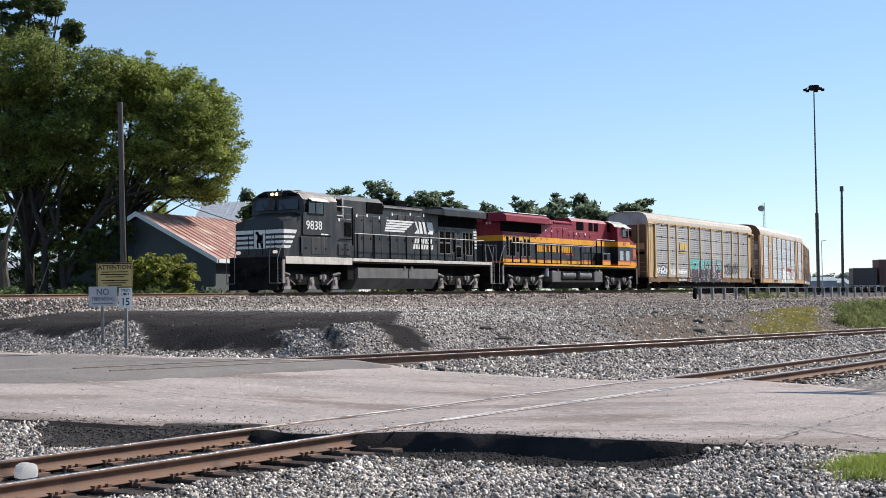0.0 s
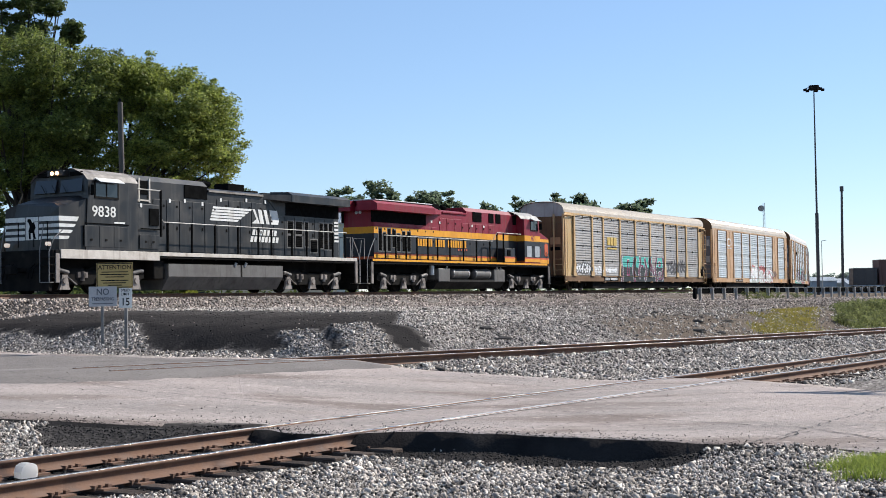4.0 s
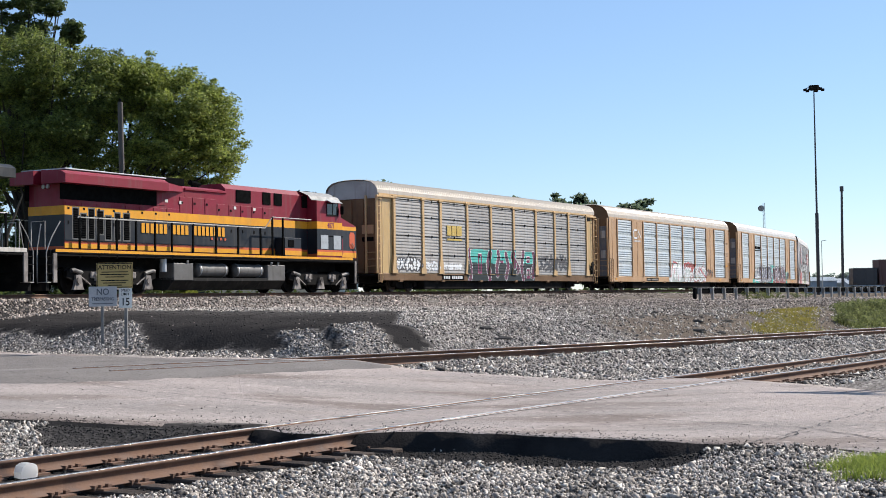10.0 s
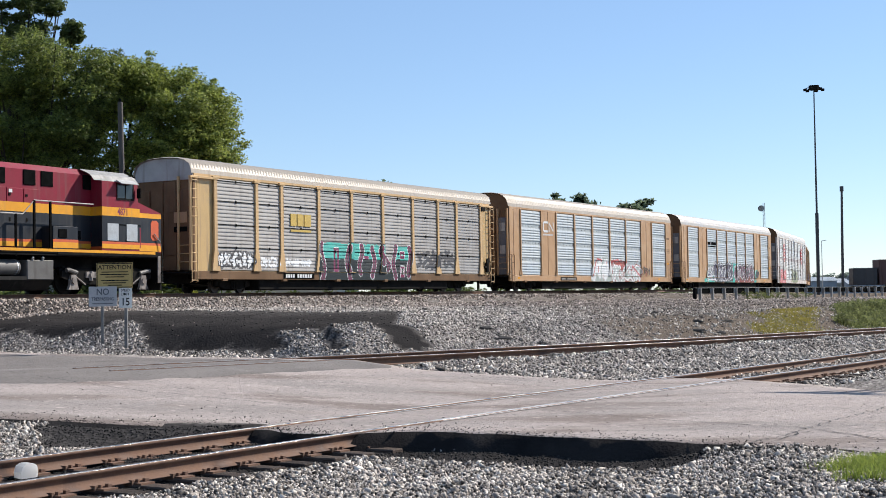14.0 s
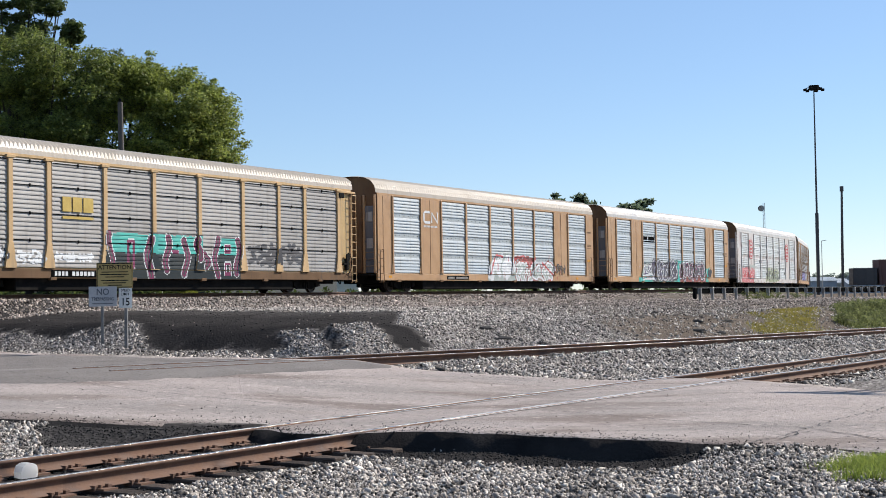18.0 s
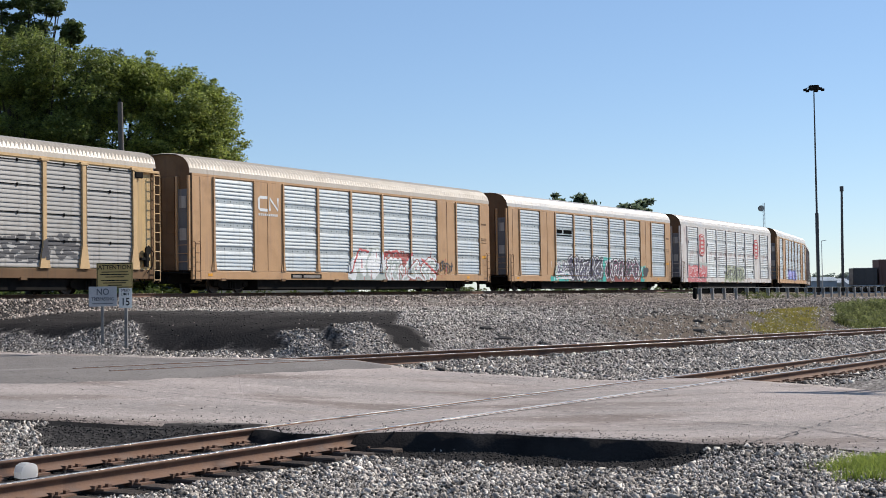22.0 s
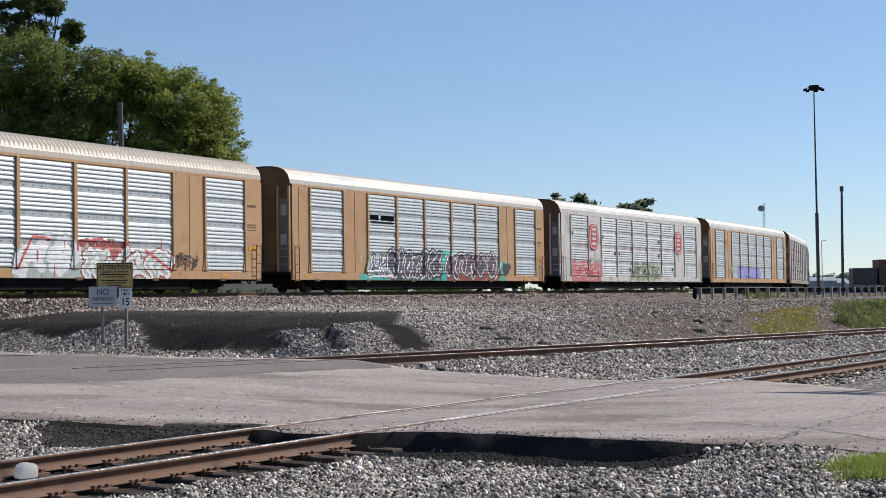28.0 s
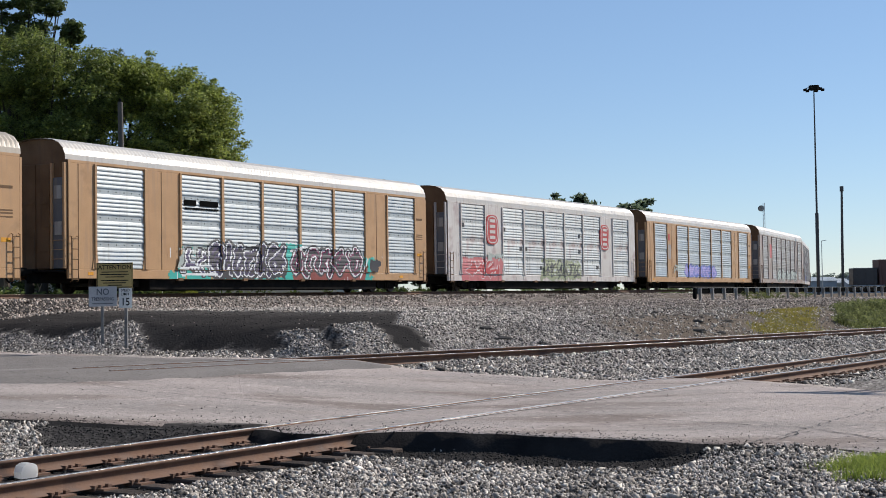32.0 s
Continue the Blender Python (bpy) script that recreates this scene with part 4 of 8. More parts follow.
    part("roof", roof_geo(2 * HALF + 0.3, 0.2 if old else roof_pitch, 0.022 if old else roof_depth, old), roof, car, smooth=False)
    # ends: recessed frame with two door leaves
    arch = [(y * 0.985, z - 0.03) for y, z in roof_profile(old)]
    for s in (-1, 1):
        x0 = s * (HALF + 0.02)
        g = Geo()
        prof = [(-1.58, 0.93)] + arch + [(1.58, 0.93)]
        g.prism(prof, min(x0, x0 - s * 0.12), max(x0, x0 - s * 0.12), "x")
        part("end_frame", g, end, car)
        if old:
            part("end_cap", Geo().prism([(-1.56, 4.75)] + arch + [(1.56, 4.75)], min(x0, x0 + s * 0.03), max(x0, x0 + s * 0.03), "x"), M["cap_grey"], car, "pale grey top of the car end")
        for y0, y1, mat in ((-1.42, -0.75, M["blue_door"] if not old else end), (-0.70, -0.02, end), (0.02, 0.70, end), (0.75, 1.42, M["blue_door"] if not old else end)):
            g = Geo().box(min(x0, x0 + s * 0.06), max(x0, x0 + s * 0.06), y0, y1, 0.95, 4.35 if abs(y0 + y1) > 1 else (4.7 if old else 4.9), 0.02)
            leaf_door = part("end_door", g, mat, car)
            for z in (1.6, 2.5, 3.4):
                part("door_rail", Geo().box(min(x0 + s * 0.058, x0 + s * 0.085), max(x0 + s * 0.058, x0 + s * 0.085), y0 + 0.06, y1 - 0.06, z, z + 0.07), mat, leaf_door)
        g = Geo().box(min(x0, x0 + s * 0.75), max(x0, x0 + s * 0.75), -0.09, 0.09, 0.76, 0.94, 0.02)
        g.box(min(x0 + s * 0.62, x0 + s * 0.98), max(x0 + s * 0.62, x0 + s * 0.98), -0.16, 0.16, 0.70, 1.0, 0.04)
        part("coupler", g, M["steel_dark"], car)
        g = Geo().box(min(x0, x0 + s * 0.35), max(x0, x0 + s * 0.35), -1.4, 1.4, 0.82, 0.9, 0.01)
        part("end_platform", g, M["steel_dark"], car)
        for z in (3.55, 2.2):
            if not old:
                part("placard", Geo().box(min(x0 + s * 0.06, x0 + s * 0.10), max(x0 + s * 0.06, x0 + s * 0.10), -1.36, -1.0, z, z + 0.5, 0.01), M["cap_grey"], car, "pale placard on the car end")
        if old:
            part("slot", Geo().box(min(x0 + s * 0.06, x0 + s * 0.08), max(x0 + s * 0.06, x0 + s * 0.08), -1.3, -0.6, 2.55, 2.78), M["vent"], car, "black slot in the end door")
            part("plate", Geo().box(min(x0 + s * 0.06, x0 + s * 0.08), max(x0 + s * 0.06, x0 + s * 0.08), -1.3, -0.6, 2.95, 3.4), M["tan"], car, "tan plate on the end door")
        for y in (-1.5, -0.86):
            part("end_post", Geo().box(min(x0, x0 + s * 0.14), max(x0, x0 + s * 0.14), y - 0.05, y + 0.05, 0.95, 4.9, 0.01), post, car)
        for z in (1.3, 1.65, 2.0):
            part("grab_iron", Geo().tube([(x0 + s * 0.05, -1.45, z), (x0 + s * 0.2, -1.45, z), (x0 + s * 0.2, -0.95, z), (x0 + s * 0.05, -0.95, z)], 0.016, 6), post, car)
        hose = Geo().tube([(x0 + s * 0.2, -0.5, 0.75), (x0 + s * 0.5, -0.5, 0.45), (x0 + s * 0.75, -0.42, 0.42), (x0 + s * 0.9, -0.3, 0.6)], 0.03, 6)
        part("air_hose", hose, M["vent"], car)
    for x in (-9.9, 9.9):
        wheels += bogie(car, x, 0.36)
    return car, wheels





class Spray:
    """Paint laid on a car's side in small flakes that follow posts, sills and slats."""

    def __init__(self, car, old, x0, x1, z0, z1, seed=1):
        self.car, self.old, self.rnd = car, old, random.Random(seed)
        deep, rows = SLAT[old], []
        for k in range(7):
            rows.append((0.58 + 0.05 * k, 0.63 + 0.05 * k, 0.0, 0.0, False))
        for lo, hi, flat in ribs(old):
            n = 3
            for k in range(n):
                a, b = lo + (hi - lo) * k / n, lo + (hi - lo) * (k + 1) / n
                ya, yb = (0.004, 0.004) if flat else (-deep * (1 - 0.62 * (k / n) ** 1.6), -deep * (1 - 0.9 * ((k + 1) / n) ** 1.6))
                rows.append((a, b, ya, yb, True))
        self.rows = [r for r in rows if r[0] >= z0 - 0.03 and r[1] <= z1 + 0.03]
        self.cell = 0.045
        xs = np.arange(x0, x1, self.cell)
        self.X, self.Z = np.meshgrid(xs, np.array([(r[0] + r[1]) / 2 for r in self.rows]))
        self.id = np.full(self.X.shape, -1)
        self.mats = []
        self.wob = rough(self.X, self.Z, 2.3, 3.0 + seed)
        self.fuzz = rough(self.X, self.Z, 9.0, 7.0 + seed)

    def put(self, mask, mat):
        if mat is None:
            self.id[mask] = -1
            return self
        if mat not in self.mats:
            self.mats.append(mat)
        self.id[mask] = self.mats.index(mat)
        return self

    def field(self, mat, a, b, z0, z1, edge=0.12, hole=None):
        w = edge * (self.wob + 0.5 * self.fuzz)
        m = (self.X > a + w) & (self.X < b + w) & (self.Z > z0 + 0.6 * w) & (self.Z < z1 + 0.6 * w)
        if hole is not None:
            m &= (self.wob + 0.6 * self.fuzz) < hole
        return self.put(m, mat)

    def reach(self, line):
        d = np.full(self.X.shape, 9.0)
        for (ax, az), (bx, bz) in zip(line, line[1:]):
            dx, dz = bx - ax, bz - az
            t = np.clip(((self.X - ax) * dx + (self.Z - az) * dz) / (dx * dx + dz * dz + 1e-9), 0, 1)
            d = np.minimum(d, np.hypot(self.X - ax - t * dx, self.Z - az - t * dz))
        return d

    def lines(self, group, layers):
        """Nested outlines round a group of strokes: layers of (half width, paint), widest first."""
        d = np.full(self.X.shape, 9.0)
        for line in group:
            d = np.minimum(d, self.reach(line))
        for w, mat in layers:
            self.put(d < w, mat)
        return self

    def letters(self, a, b, z0, z1, n, layers, lean=0.1):
        """Letter-like strokes that spell nothing."""
        r = self.rnd
        w = (b - a) / n
        for i in range(n):
            q, h, g = a + i * w, z0 + (z1 - z0) * r.uniform(0, 0.12), []
            for turn in range(3):
                u, v = r.uniform(0.0, 0.9), r.uniform(-0.05, 0.25)
                rise, bow, ph = r.uniform(0.5, 1.0) - v * 0.3, r.uniform(-0.45, 0.45), r.uniform(0, 6)
                g.append([(q + w * (u + bow * math.sin(math.pi * k / 8) + 0.10 * math.sin(ph + k) + lean * (k / 8 - 0.5)), h + (z1 - h) * min(1.0, v + rise * k / 8)) for k in range(9)])
            e = r.uniform(0.25, 0.8)
            g.append([(q + w * (0.05 + 0.9 * k / 6), h + (z1 - h) * (e + 0.12 * math.sin(r.uniform(0, 6) + k))) for k in range(7)])
            self.lines(g, layers)
        return self

    def drips(self, mat, n, length, w=0.03):
        r = self.rnd
        x0, x1, z0, z1 = self.X.min(), self.X.max(), self.Z.min(), self.Z.max()
        for _ in range(n):
            x, z = r.uniform(x0, x1), r.uniform(z0, z1)
            self.put((abs(self.X - x) < w) & (self.Z < z) & (self.Z > z - r.uniform(0.3, 1) * length), mat)
        return self

    def done(self, label=""):
        panels = PANELS_OLD if self.old else PANELS
        for i, mat in enumerate(self.mats):
            js, ks = np.nonzero(self.id == i)
            v = []
            for j, k in zip(js, ks):
                lo, hi, ya, yb, slat = self.rows[j]
                x = float(self.X[j, k])
                a, b = x - self.cell / 2, x + self.cell / 2
                y0 = y1 = -1.606
                if slat:
                    if any(p <= x <= q for p, q in panels):
                        y0, y1 = -1.584 + ya, -1.584 + yb
                    else:
                        y0 = y1 = -1.676 if self.old else -1.667
                    gap = min(min(abs(x - p), abs(x - q)) for p, q in panels)
                    if lo < 1.62 and gap < 0.16 and y0 > -1.66:
                        if gap < 0.03 + 0.13 * (1.62 - lo) / 0.66:
                            y0 = y1 = -1.676 if self.old else -1.638
                v += [(a - HALF, y0, lo), (b - HALF, y0, lo), (b - HALF, y1, hi), (a - HALF, y1, hi)]
            if v:
                me = fast_mesh("graffiti", np.array(v), np.arange(len(v)).reshape(-1, 4), M[mat])
                tagged(part("graffiti", me, M[mat], self.car), label, kind="stuff")


def ribbon(pts, w, y):
    v, f = [], []
    for i, (x, z) in enumerate(pts):
        a, b = pts[max(i - 1, 0)], pts[min(i + 1, len(pts) - 1)]
        dx, dz = b[0] - a[0], b[1] - a[1]
        k = math.hypot(dx, dz) or 1
        v += [(x - dz / k * w / 2, y, z + dx / k * w / 2), (x + dz / k * w / 2, y, z - dx / k * w / 2)]
    f = [(2 * i, 2 * i + 1, 2 * i + 3, 2 * i + 2) for i in range(len(pts) - 1)]
    return v, f

# ---- the train: locomotives ----
def both(fn):
    for s in (-1, 1):
        fn(s)


def sided(g, s):
    """A part built for the -y side, mirrored for the other."""
    if s > 0:
        g.v = [(x, -y, z) for x, y, z in g.v]
    return g


def truck(parent, x, r=0.52, base=1.95):
    """Three-axle truck: frame, journal boxes with A-shaped guides, springs, brake cylinders, wheelsets."""
    g = Geo()
    for s in (-1, 1):
        y = s * 1.12
        top = [(-base - 0.55, 0.62), (-base - 0.5, 0.86), (-base - 0.1, 0.95), (-0.95, 0.98), (-0.7, 0.84), (0.7, 0.84), (0.95, 0.98), (base + 0.1, 0.95), (base + 0.5, 0.86), (base + 0.55, 0.62),
               (base + 0.25, 0.52), (base - 0.4, 0.36), (0.4, 0.36), (0.0, 0.5), (-0.4, 0.36), (-base + 0.4, 0.36), (-base - 0.25, 0.52)]
        g.prism(top, y - 0.06, y + 0.06, "y")
    g.box(-base - 0.4, base + 0.4, -0.9, 0.9, 0.7, 0.9)
    b = part("truck", g, M["steel_dark"], parent, "black three-axle truck caked with grey dust")
    b.matrix_basis = pose(x, 0, 0)
    for s in (-1, 1):
        for dx in (-base, 0, base):
            g = Geo()
            y0, y1 = sorted((s * 1.16, s * 1.27))
            g.prism([(dx - 0.13, 0.72), (dx + 0.13, 0.72), (dx + 0.21, 0.30), (dx + 0.28, 0.16), (dx - 0.28, 0.16), (dx - 0.21, 0.30)], y0, y1, "y")
            g.cyl((dx, r - 0.02), 0.125, min(s * 1.2, s * 1.32), max(s * 1.2, s * 1.32), "y", 14)
            part("journal_box", g, M["grey_dirt"], b)
        for dx in (-0.98, 0.98):
            g = Geo()
            g.cyl((dx, s * 1.2), 0.09, 0.5, 0.86, "z", 10)
            g.box(dx - 0.28, dx + 0.28, min(s * 1.14, s * 1.24), max(s * 1.14, s * 1.24), 0.60, 0.84, 0.02)
            g.cyl((dx + 0.05, 0.72), 0.07, min(s * 1.2, s * 1.31), max(s * 1.2, s * 1.31), "y", 10)
            part("spring_seat", g, M["grey_dirt"], b)
        for dx in (-base - 0.25, base + 0.25):
            g = Geo()
            k = 1 if dx > 0 else -1
            g.tube([(dx - 0.45 * k, s * 1.22, 0.80), (dx, s * 1.24, 0.90), (dx + 0.12 * k, s * 1.24, 0.88)], 0.085, 10)
            part("brake_cylinder", g, M["tank"], b)
            g = Geo().tube([(dx - 0.9 * k, s * 1.22, 0.35), (dx - 0.3 * k, s * 1.22, 0.72), (dx - 0.05 * k, s * 1.2, 0.5)], 0.03, 6)
            part("brake_rod", g, M["grey_dirt"], b)
    sets = []
    for dx in (-base, 0, base):
        w = part("wheelset", wheelset_mesh(r, M["steel_dark"]), M["steel_dark"], b)
        w.matrix_basis = pose(dx, 0, r)
        sets.append((w, dx, r))
    return sets


def locomotive(label, pal, cab_w=1.5, wing=(4.75, 9.6), hood_top=4.62):
    """Six-axle hood locomotive, cab towards -x. pal: roof, body, sill, rail, post and so on."""
    lo = thing("locomotive", label, "locomotive", "locomotives of the train")
    body, top = pal["body"], pal["top"]
    W = 0.92                                  # half width of the hood
    # frame
    g = Geo().box(-10.2, 10.1, -1.5, 1.5, 1.36, 1.58, 0.01)
    g.box(-9.6, 9.6, -0.55, 0.55, 0.95, 1.4)
    part("deck", g, M["steel_dark"], lo)
    def sill(s):
        part("side_sill", sided(Geo().box(-9.95, -4.5, -1.53, -1.48, 1.27 if pal.get("frames") else 1.40, 1.60, 0.008), s), pal["sill"], lo)
        part("side_sill", sided(Geo().box(-4.48, 10.05, -1.53, -1.48, 1.45, 1.60, 0.008), s), pal["sill"], lo)
    both(sill)
    # nose
    g = Geo()
    v = []
    fx = pal["nose_x"]
    for k in (-1, 1):
        v += [(fx, k * 1.38, 1.58), (fx, k * 1.38, 3.12), (fx + 0.18, k * 0.95, 3.30), (-8.3, k * 1.02, 3.68), (-8.3, k * 1.47, 3.54), (-8.3, k * 1.47, 1.58)]
    g.add(v, [(0, 1, 4, 5), (1, 2, 3, 4), (6, 11, 10, 7), (7, 10, 9, 8), (2, 8, 9, 3), (0, 6, 7, 8, 2, 1), (5, 4, 3, 9, 10, 11), (0, 5, 11, 6)])
    part("nose", g, body, lo)
    part("nose_door", Geo().box(fx - 0.02, fx + 0.03, -1.0, -0.45, 1.62, 2.0, 0.008), body, lo)
    for k in (-0.55, 0.0, 0.55):
        part("windscreen_wiper", Geo().tube([(-8.66, k, 3.74), (-8.62, k + 0.25, 4.05)], 0.012, 5), M["vent"], lo)
    # cab shell: section in (y, z), extruded along x with a raked windscreen face
    sec = [(-cab_w, 1.58), (-cab_w, 4.18), (-1.30, 4.40), (-0.75, 4.62), (0.75, 4.62), (1.30, 4.40), (cab_w, 4.18), (cab_w, 1.58)]
    g = Geo()
    k = len(sec)
    front = [(-8.62 + 0.22 * (z - 3.6) if z > 3.6 else -8.62, y, z) for y, z in sec]
    g.add(front + [(-5.75, y, z) for y, z in sec], [tuple(range(k)), tuple(range(2 * k - 1, k - 1, -1))] + [(i, k + i, k + (i + 1) % k, (i + 1) % k) for i in range(k)])
    part("cab", g, body, lo)
    # dusty roof sheet, its colour also paled to stand for sunlight
    part("cab_roof", Geo().add([(x, y, z + 0.012) for x in (-8.55, -5.7) for y, z in sec[1:-1]], [(i, i + 1, 7 + i, 6 + i) for i in range(5)]), pal["cab_roof"], lo, "dusty cab roof, paled further for sunlight")
    for y0, y1 in ((-1.25, -0.12), (0.12, 1.25)):
        g = Geo().add([(-8.60, y0, 3.76), (-8.60, y1, 3.76), (-8.48, y1 * 0.97, 4.25), (-8.48, y0 * 0.97, 4.25), (-8.50, y0, 3.76), (-8.50, y1, 3.76), (-8.40, y1, 4.25), (-8.40, y0, 4.25)],
                      [(0, 1, 2, 3), (4, 7, 6, 5), (0, 4, 5, 1), (1, 5, 6, 2), (2, 6, 7, 3), (3, 7, 4, 0)])
        part("windscreen", g, M["glass"], lo, "dark raked windscreen pane")
    g = Geo().box(-8.72, -8.42, -0.42, 0.42, 4.36, 4.58, 0.02)
    part("headlight_housing", g, body, lo)
    for y in (-0.13, 0.13):
        part("headlight", Geo().cyl((y, 4.47), 0.07, -8.76, -8.70, "x", 14), pal["lamp"], lo, "lit warm headlight")
    for y in (-0.85, 0.85):
        part("number_board", Geo().box(-8.50, -8.40, y - 0.3, y + 0.3, 4.37, 4.52, 0.01), M["vent"], lo)
        part("ditch_light", Geo().cyl((y * 1.25, 1.80), 0.075, -10.22, -10.05, "x", 14), pal["ditch"], lo, "round ditch light")
    def cab_side(s):
        Y = -cab_w
        part("side_window", sided(Geo().box(-8.10, -6.88, Y - 0.012, Y + 0.03, 3.58, 4.12, 0.01), s), M["glass"], lo, "dark cab side window")
        fr = Geo()
        for x in (-8.14, -7.52, -6.88):
            fr.box(x - 0.03, x + 0.03, Y - 0.02, Y, 3.55, 4.15)
        fr.box(-8.16, -6.85, Y - 0.03, Y, 3.52, 3.58)
        part("window_frame", sided(fr, s), pal["frame"], lo)
        part("sunshade", sided(Geo().prism([(Y, 4.24), (Y - 0.30, 4.10), (Y - 0.31, 4.12), (Y, 4.28)], -8.15, -6.8, "x"), s), pal["shade"], lo, "pale window sunshade")
        part("mirror", sided(Geo().box(-8.42, -8.36, Y - 0.22, Y - 0.04, 3.62, 4.0, 0.01), s), M["vent"], lo)
        # full-width cabinet behind the cab
        if pal.get("frames"):
            part("cabinet", sided(Geo().box(-5.72, -4.45, Y + 0.03, Y + 0.6, 1.6, 3.44, 0.02), s), body, lo)
            part("intake_grille", sided(Geo().box(-5.05, -4.5, Y - 0.01, Y + 0.05, 2.62, 3.28, 0.01), s), M["vent"], lo, "black square intake grille")
        for x in (-8.35, -7.55, -6.75) + ((-5.3, -4.85) if pal.get("frames") else ()):
            part("locker_door", sided(Geo().box(x - 0.36, x + 0.36, Y - 0.012, Y + 0.01, 1.72, 2.5 if x < -6 else 2.25, 0.006), s), body, lo)
            part("door_latch", sided(Geo().box(x - 0.05, x + 0.05, Y - 0.03, Y - 0.01, 1.95, 2.02), s), M["steel_dark"], lo)
        part("hinge_bar", sided(Geo().box(-8.7, -6.3, Y - 0.03, Y - 0.01, 2.56, 2.60), s), M["vent"], lo)
        if pal.get("frames"):
            part("hinge_bar", sided(Geo().box(-5.6, -4.5, Y - 0.03, Y - 0.0, 2.46, 2.50), s), M["vent"], lo)
    both(cab_side)
    # long hood in three sections
    part("hood", Geo().prism([(-W, 1.6), (-W, 4.40), (-W + 0.25, hood_top), (W - 0.25, hood_top), (W, 4.40), (W, 1.6)], -5.75, -0.72, "x"), top, lo)
    part("hood", Geo().prism([(-W, 1.6), (-W, 4.16), (-W - 0.06, 4.20), (-W - 0.06, 4.26), (-W + 0.2, 4.36), (W - 0.2, 4.36), (W + 0.06, 4.26), (W + 0.06, 4.20), (W, 4.16), (W, 1.6)], -0.72, wing[0] - 1.6, "x"), top, lo)
    part("hood", Geo().box(wing[0] - 1.62, pal["end"], -W, W, 1.6, 4.30, 0.03), top, lo)
    # pale strip paints the sunlight along the roof's edge
    if pal.get("edge"):
        both(lambda s: part("roof_edge", sided(Geo().box(-0.72, wing[0] - 1.6, -W - 0.085, -W - 0.05, 4.19, 4.27), s), pal["edge"], lo, "roof edge painted pale for sunlight"))
    # radiator wings, dark underneath
    def wings(s):
        a, b = wing
        part("radiator_wing", sided(Geo().prism([(-1.45, 4.02), (-1.45, 4.34), (-1.2, 4.48), (-0.2, 4.52), (-0.2, 4.02)], a, b, "x"), s), pal["wing"], lo)
        g = Geo().add([(a - 1.5, -W - 0.01, 4.3), (a, -1.44, 4.34), (a, -1.44, 4.03), (a - 1.5, -W - 0.01, 4.1), (a, -0.5, 4.34), (a, -0.5, 4.03)], [(0, 1, 2, 3), (0, 4, 1), (3, 2, 5), (1, 4, 5, 2)])
        part("wing_fairing", sided(g, s), top, lo)
        part("radiator_screen", sided(Geo().box(a + 0.15, b - 0.25, -W - 0.015, -W + 0.02, 3.45, 4.02, 0.01), s), M["vent"], lo, "black radiator screen")
        part("screen_frame", sided(Geo().prism([(a - 1.1, 4.0), (a + 0.15, 4.0), (a + 0.15, 3.5), (a - 0.4, 3.5)], -W - 0.02, -W + 0.01, "y"), s), body, lo)
    both(wings)
    if pal.get("wing_top"):
        part("radiator_top", Geo().box(wing[0] - 0.2, wing[1] - 0.3, -1.15, 1.15, 4.53, 4.58, 0.01), pal["wing_top"], lo)
    # doors along the hood
    def doors(s):
        for a in np.arange(-4.2, 8.7, 0.82):
            z1 = 3.9 if a < wing[0] - 2 else 3.38
            if a < -0.9:
                z1 = 3.72
            part("hood_door", sided(Geo().box(a, a + 0.77, -W - 0.02, -W + 0.01, 1.66, z1, 0.008), s), pal["door"] if a > wing[0] - 1.2 else (pal["mid"] or top), lo)
            part("door_latch", sided(Geo().box(a + 0.62, a + 0.68, -W - 0.045, -W - 0.02, 2.55, 2.68), s), M["steel_dark"], lo)
            part("door_latch", sided(Geo().box(a + 0.60, a + 0.70, -W - 0.04, -W - 0.02, z1 - 0.28, z1 - 0.2), s), M["steel_dark"], lo)
        for x0, x1, z0, z1 in pal["louvres"]:
            part("louvre_frame", sided(Geo().box(x0 - 0.06, x1 + 0.06, -W - 0.030, -W - 0.0, z0 - 0.06, z1 + 0.06, 0.008), s), M["frame_grey"], lo, "grey door frame")
            slats = Geo().box(x0, x1, -W - 0.036, -W - 0.01, z0, z1)
            for z in np.arange(z0 + 0.03, z1 - 0.04, 0.085):
                slats.prism([(-W - 0.035, z), (-W - 0.058, z + 0.01), (-W - 0.035, z + 0.05)], x0 + 0.02, x1 - 0.02, "x")
            part("door_louvre", sided(slats, s), M["vent"], lo)
        for x0, x1 in pal["grilles"]:
            part("side_grille", sided(Geo().box(x0, x1, -W - 0.03, -W + 0.01, 3.86, 4.40, 0.01), s), M["vent"], lo, "black hood side grille")
        if pal.get("frames"):
            g = Geo()
            for x in (-5.7, -5.08, -4.45):
                g.box(x - 0.035, x + 0.035, -W - 0.06, -W - 0.0, 3.55, 4.5)
            g.box(-5.7, -4.45, -W - 0.06, -W, 3.60, 3.66)
            part("grille_frame", sided(g, s), pal["sill"], lo)
    both(doors)
    # fuel tank
    pal["tank_fn"](lo)
    # handrails and posts
    def rails(s):
        zt = 2.78
        if pal.get("frames"):
            g = Geo().tube([(-4.35, -1.47, 4.0), (-4.35, -1.47, 2.95), (-4.2, -1.47, zt), (9.2, -1.47, zt)], 0.024, 6)
            part("handrail", sided(Geo().tube([(-6.9, -1.47, 4.0), (-4.35, -1.47, 4.0)], 0.024, 6), s), pal["rail"], lo)
        else:
            g = Geo().tube([(-5.7, -1.47, 3.28), (-3.4, -1.47, 3.28), (-2.85, -1.47, zt), (8.8, -1.47, zt)], 0.024, 6)
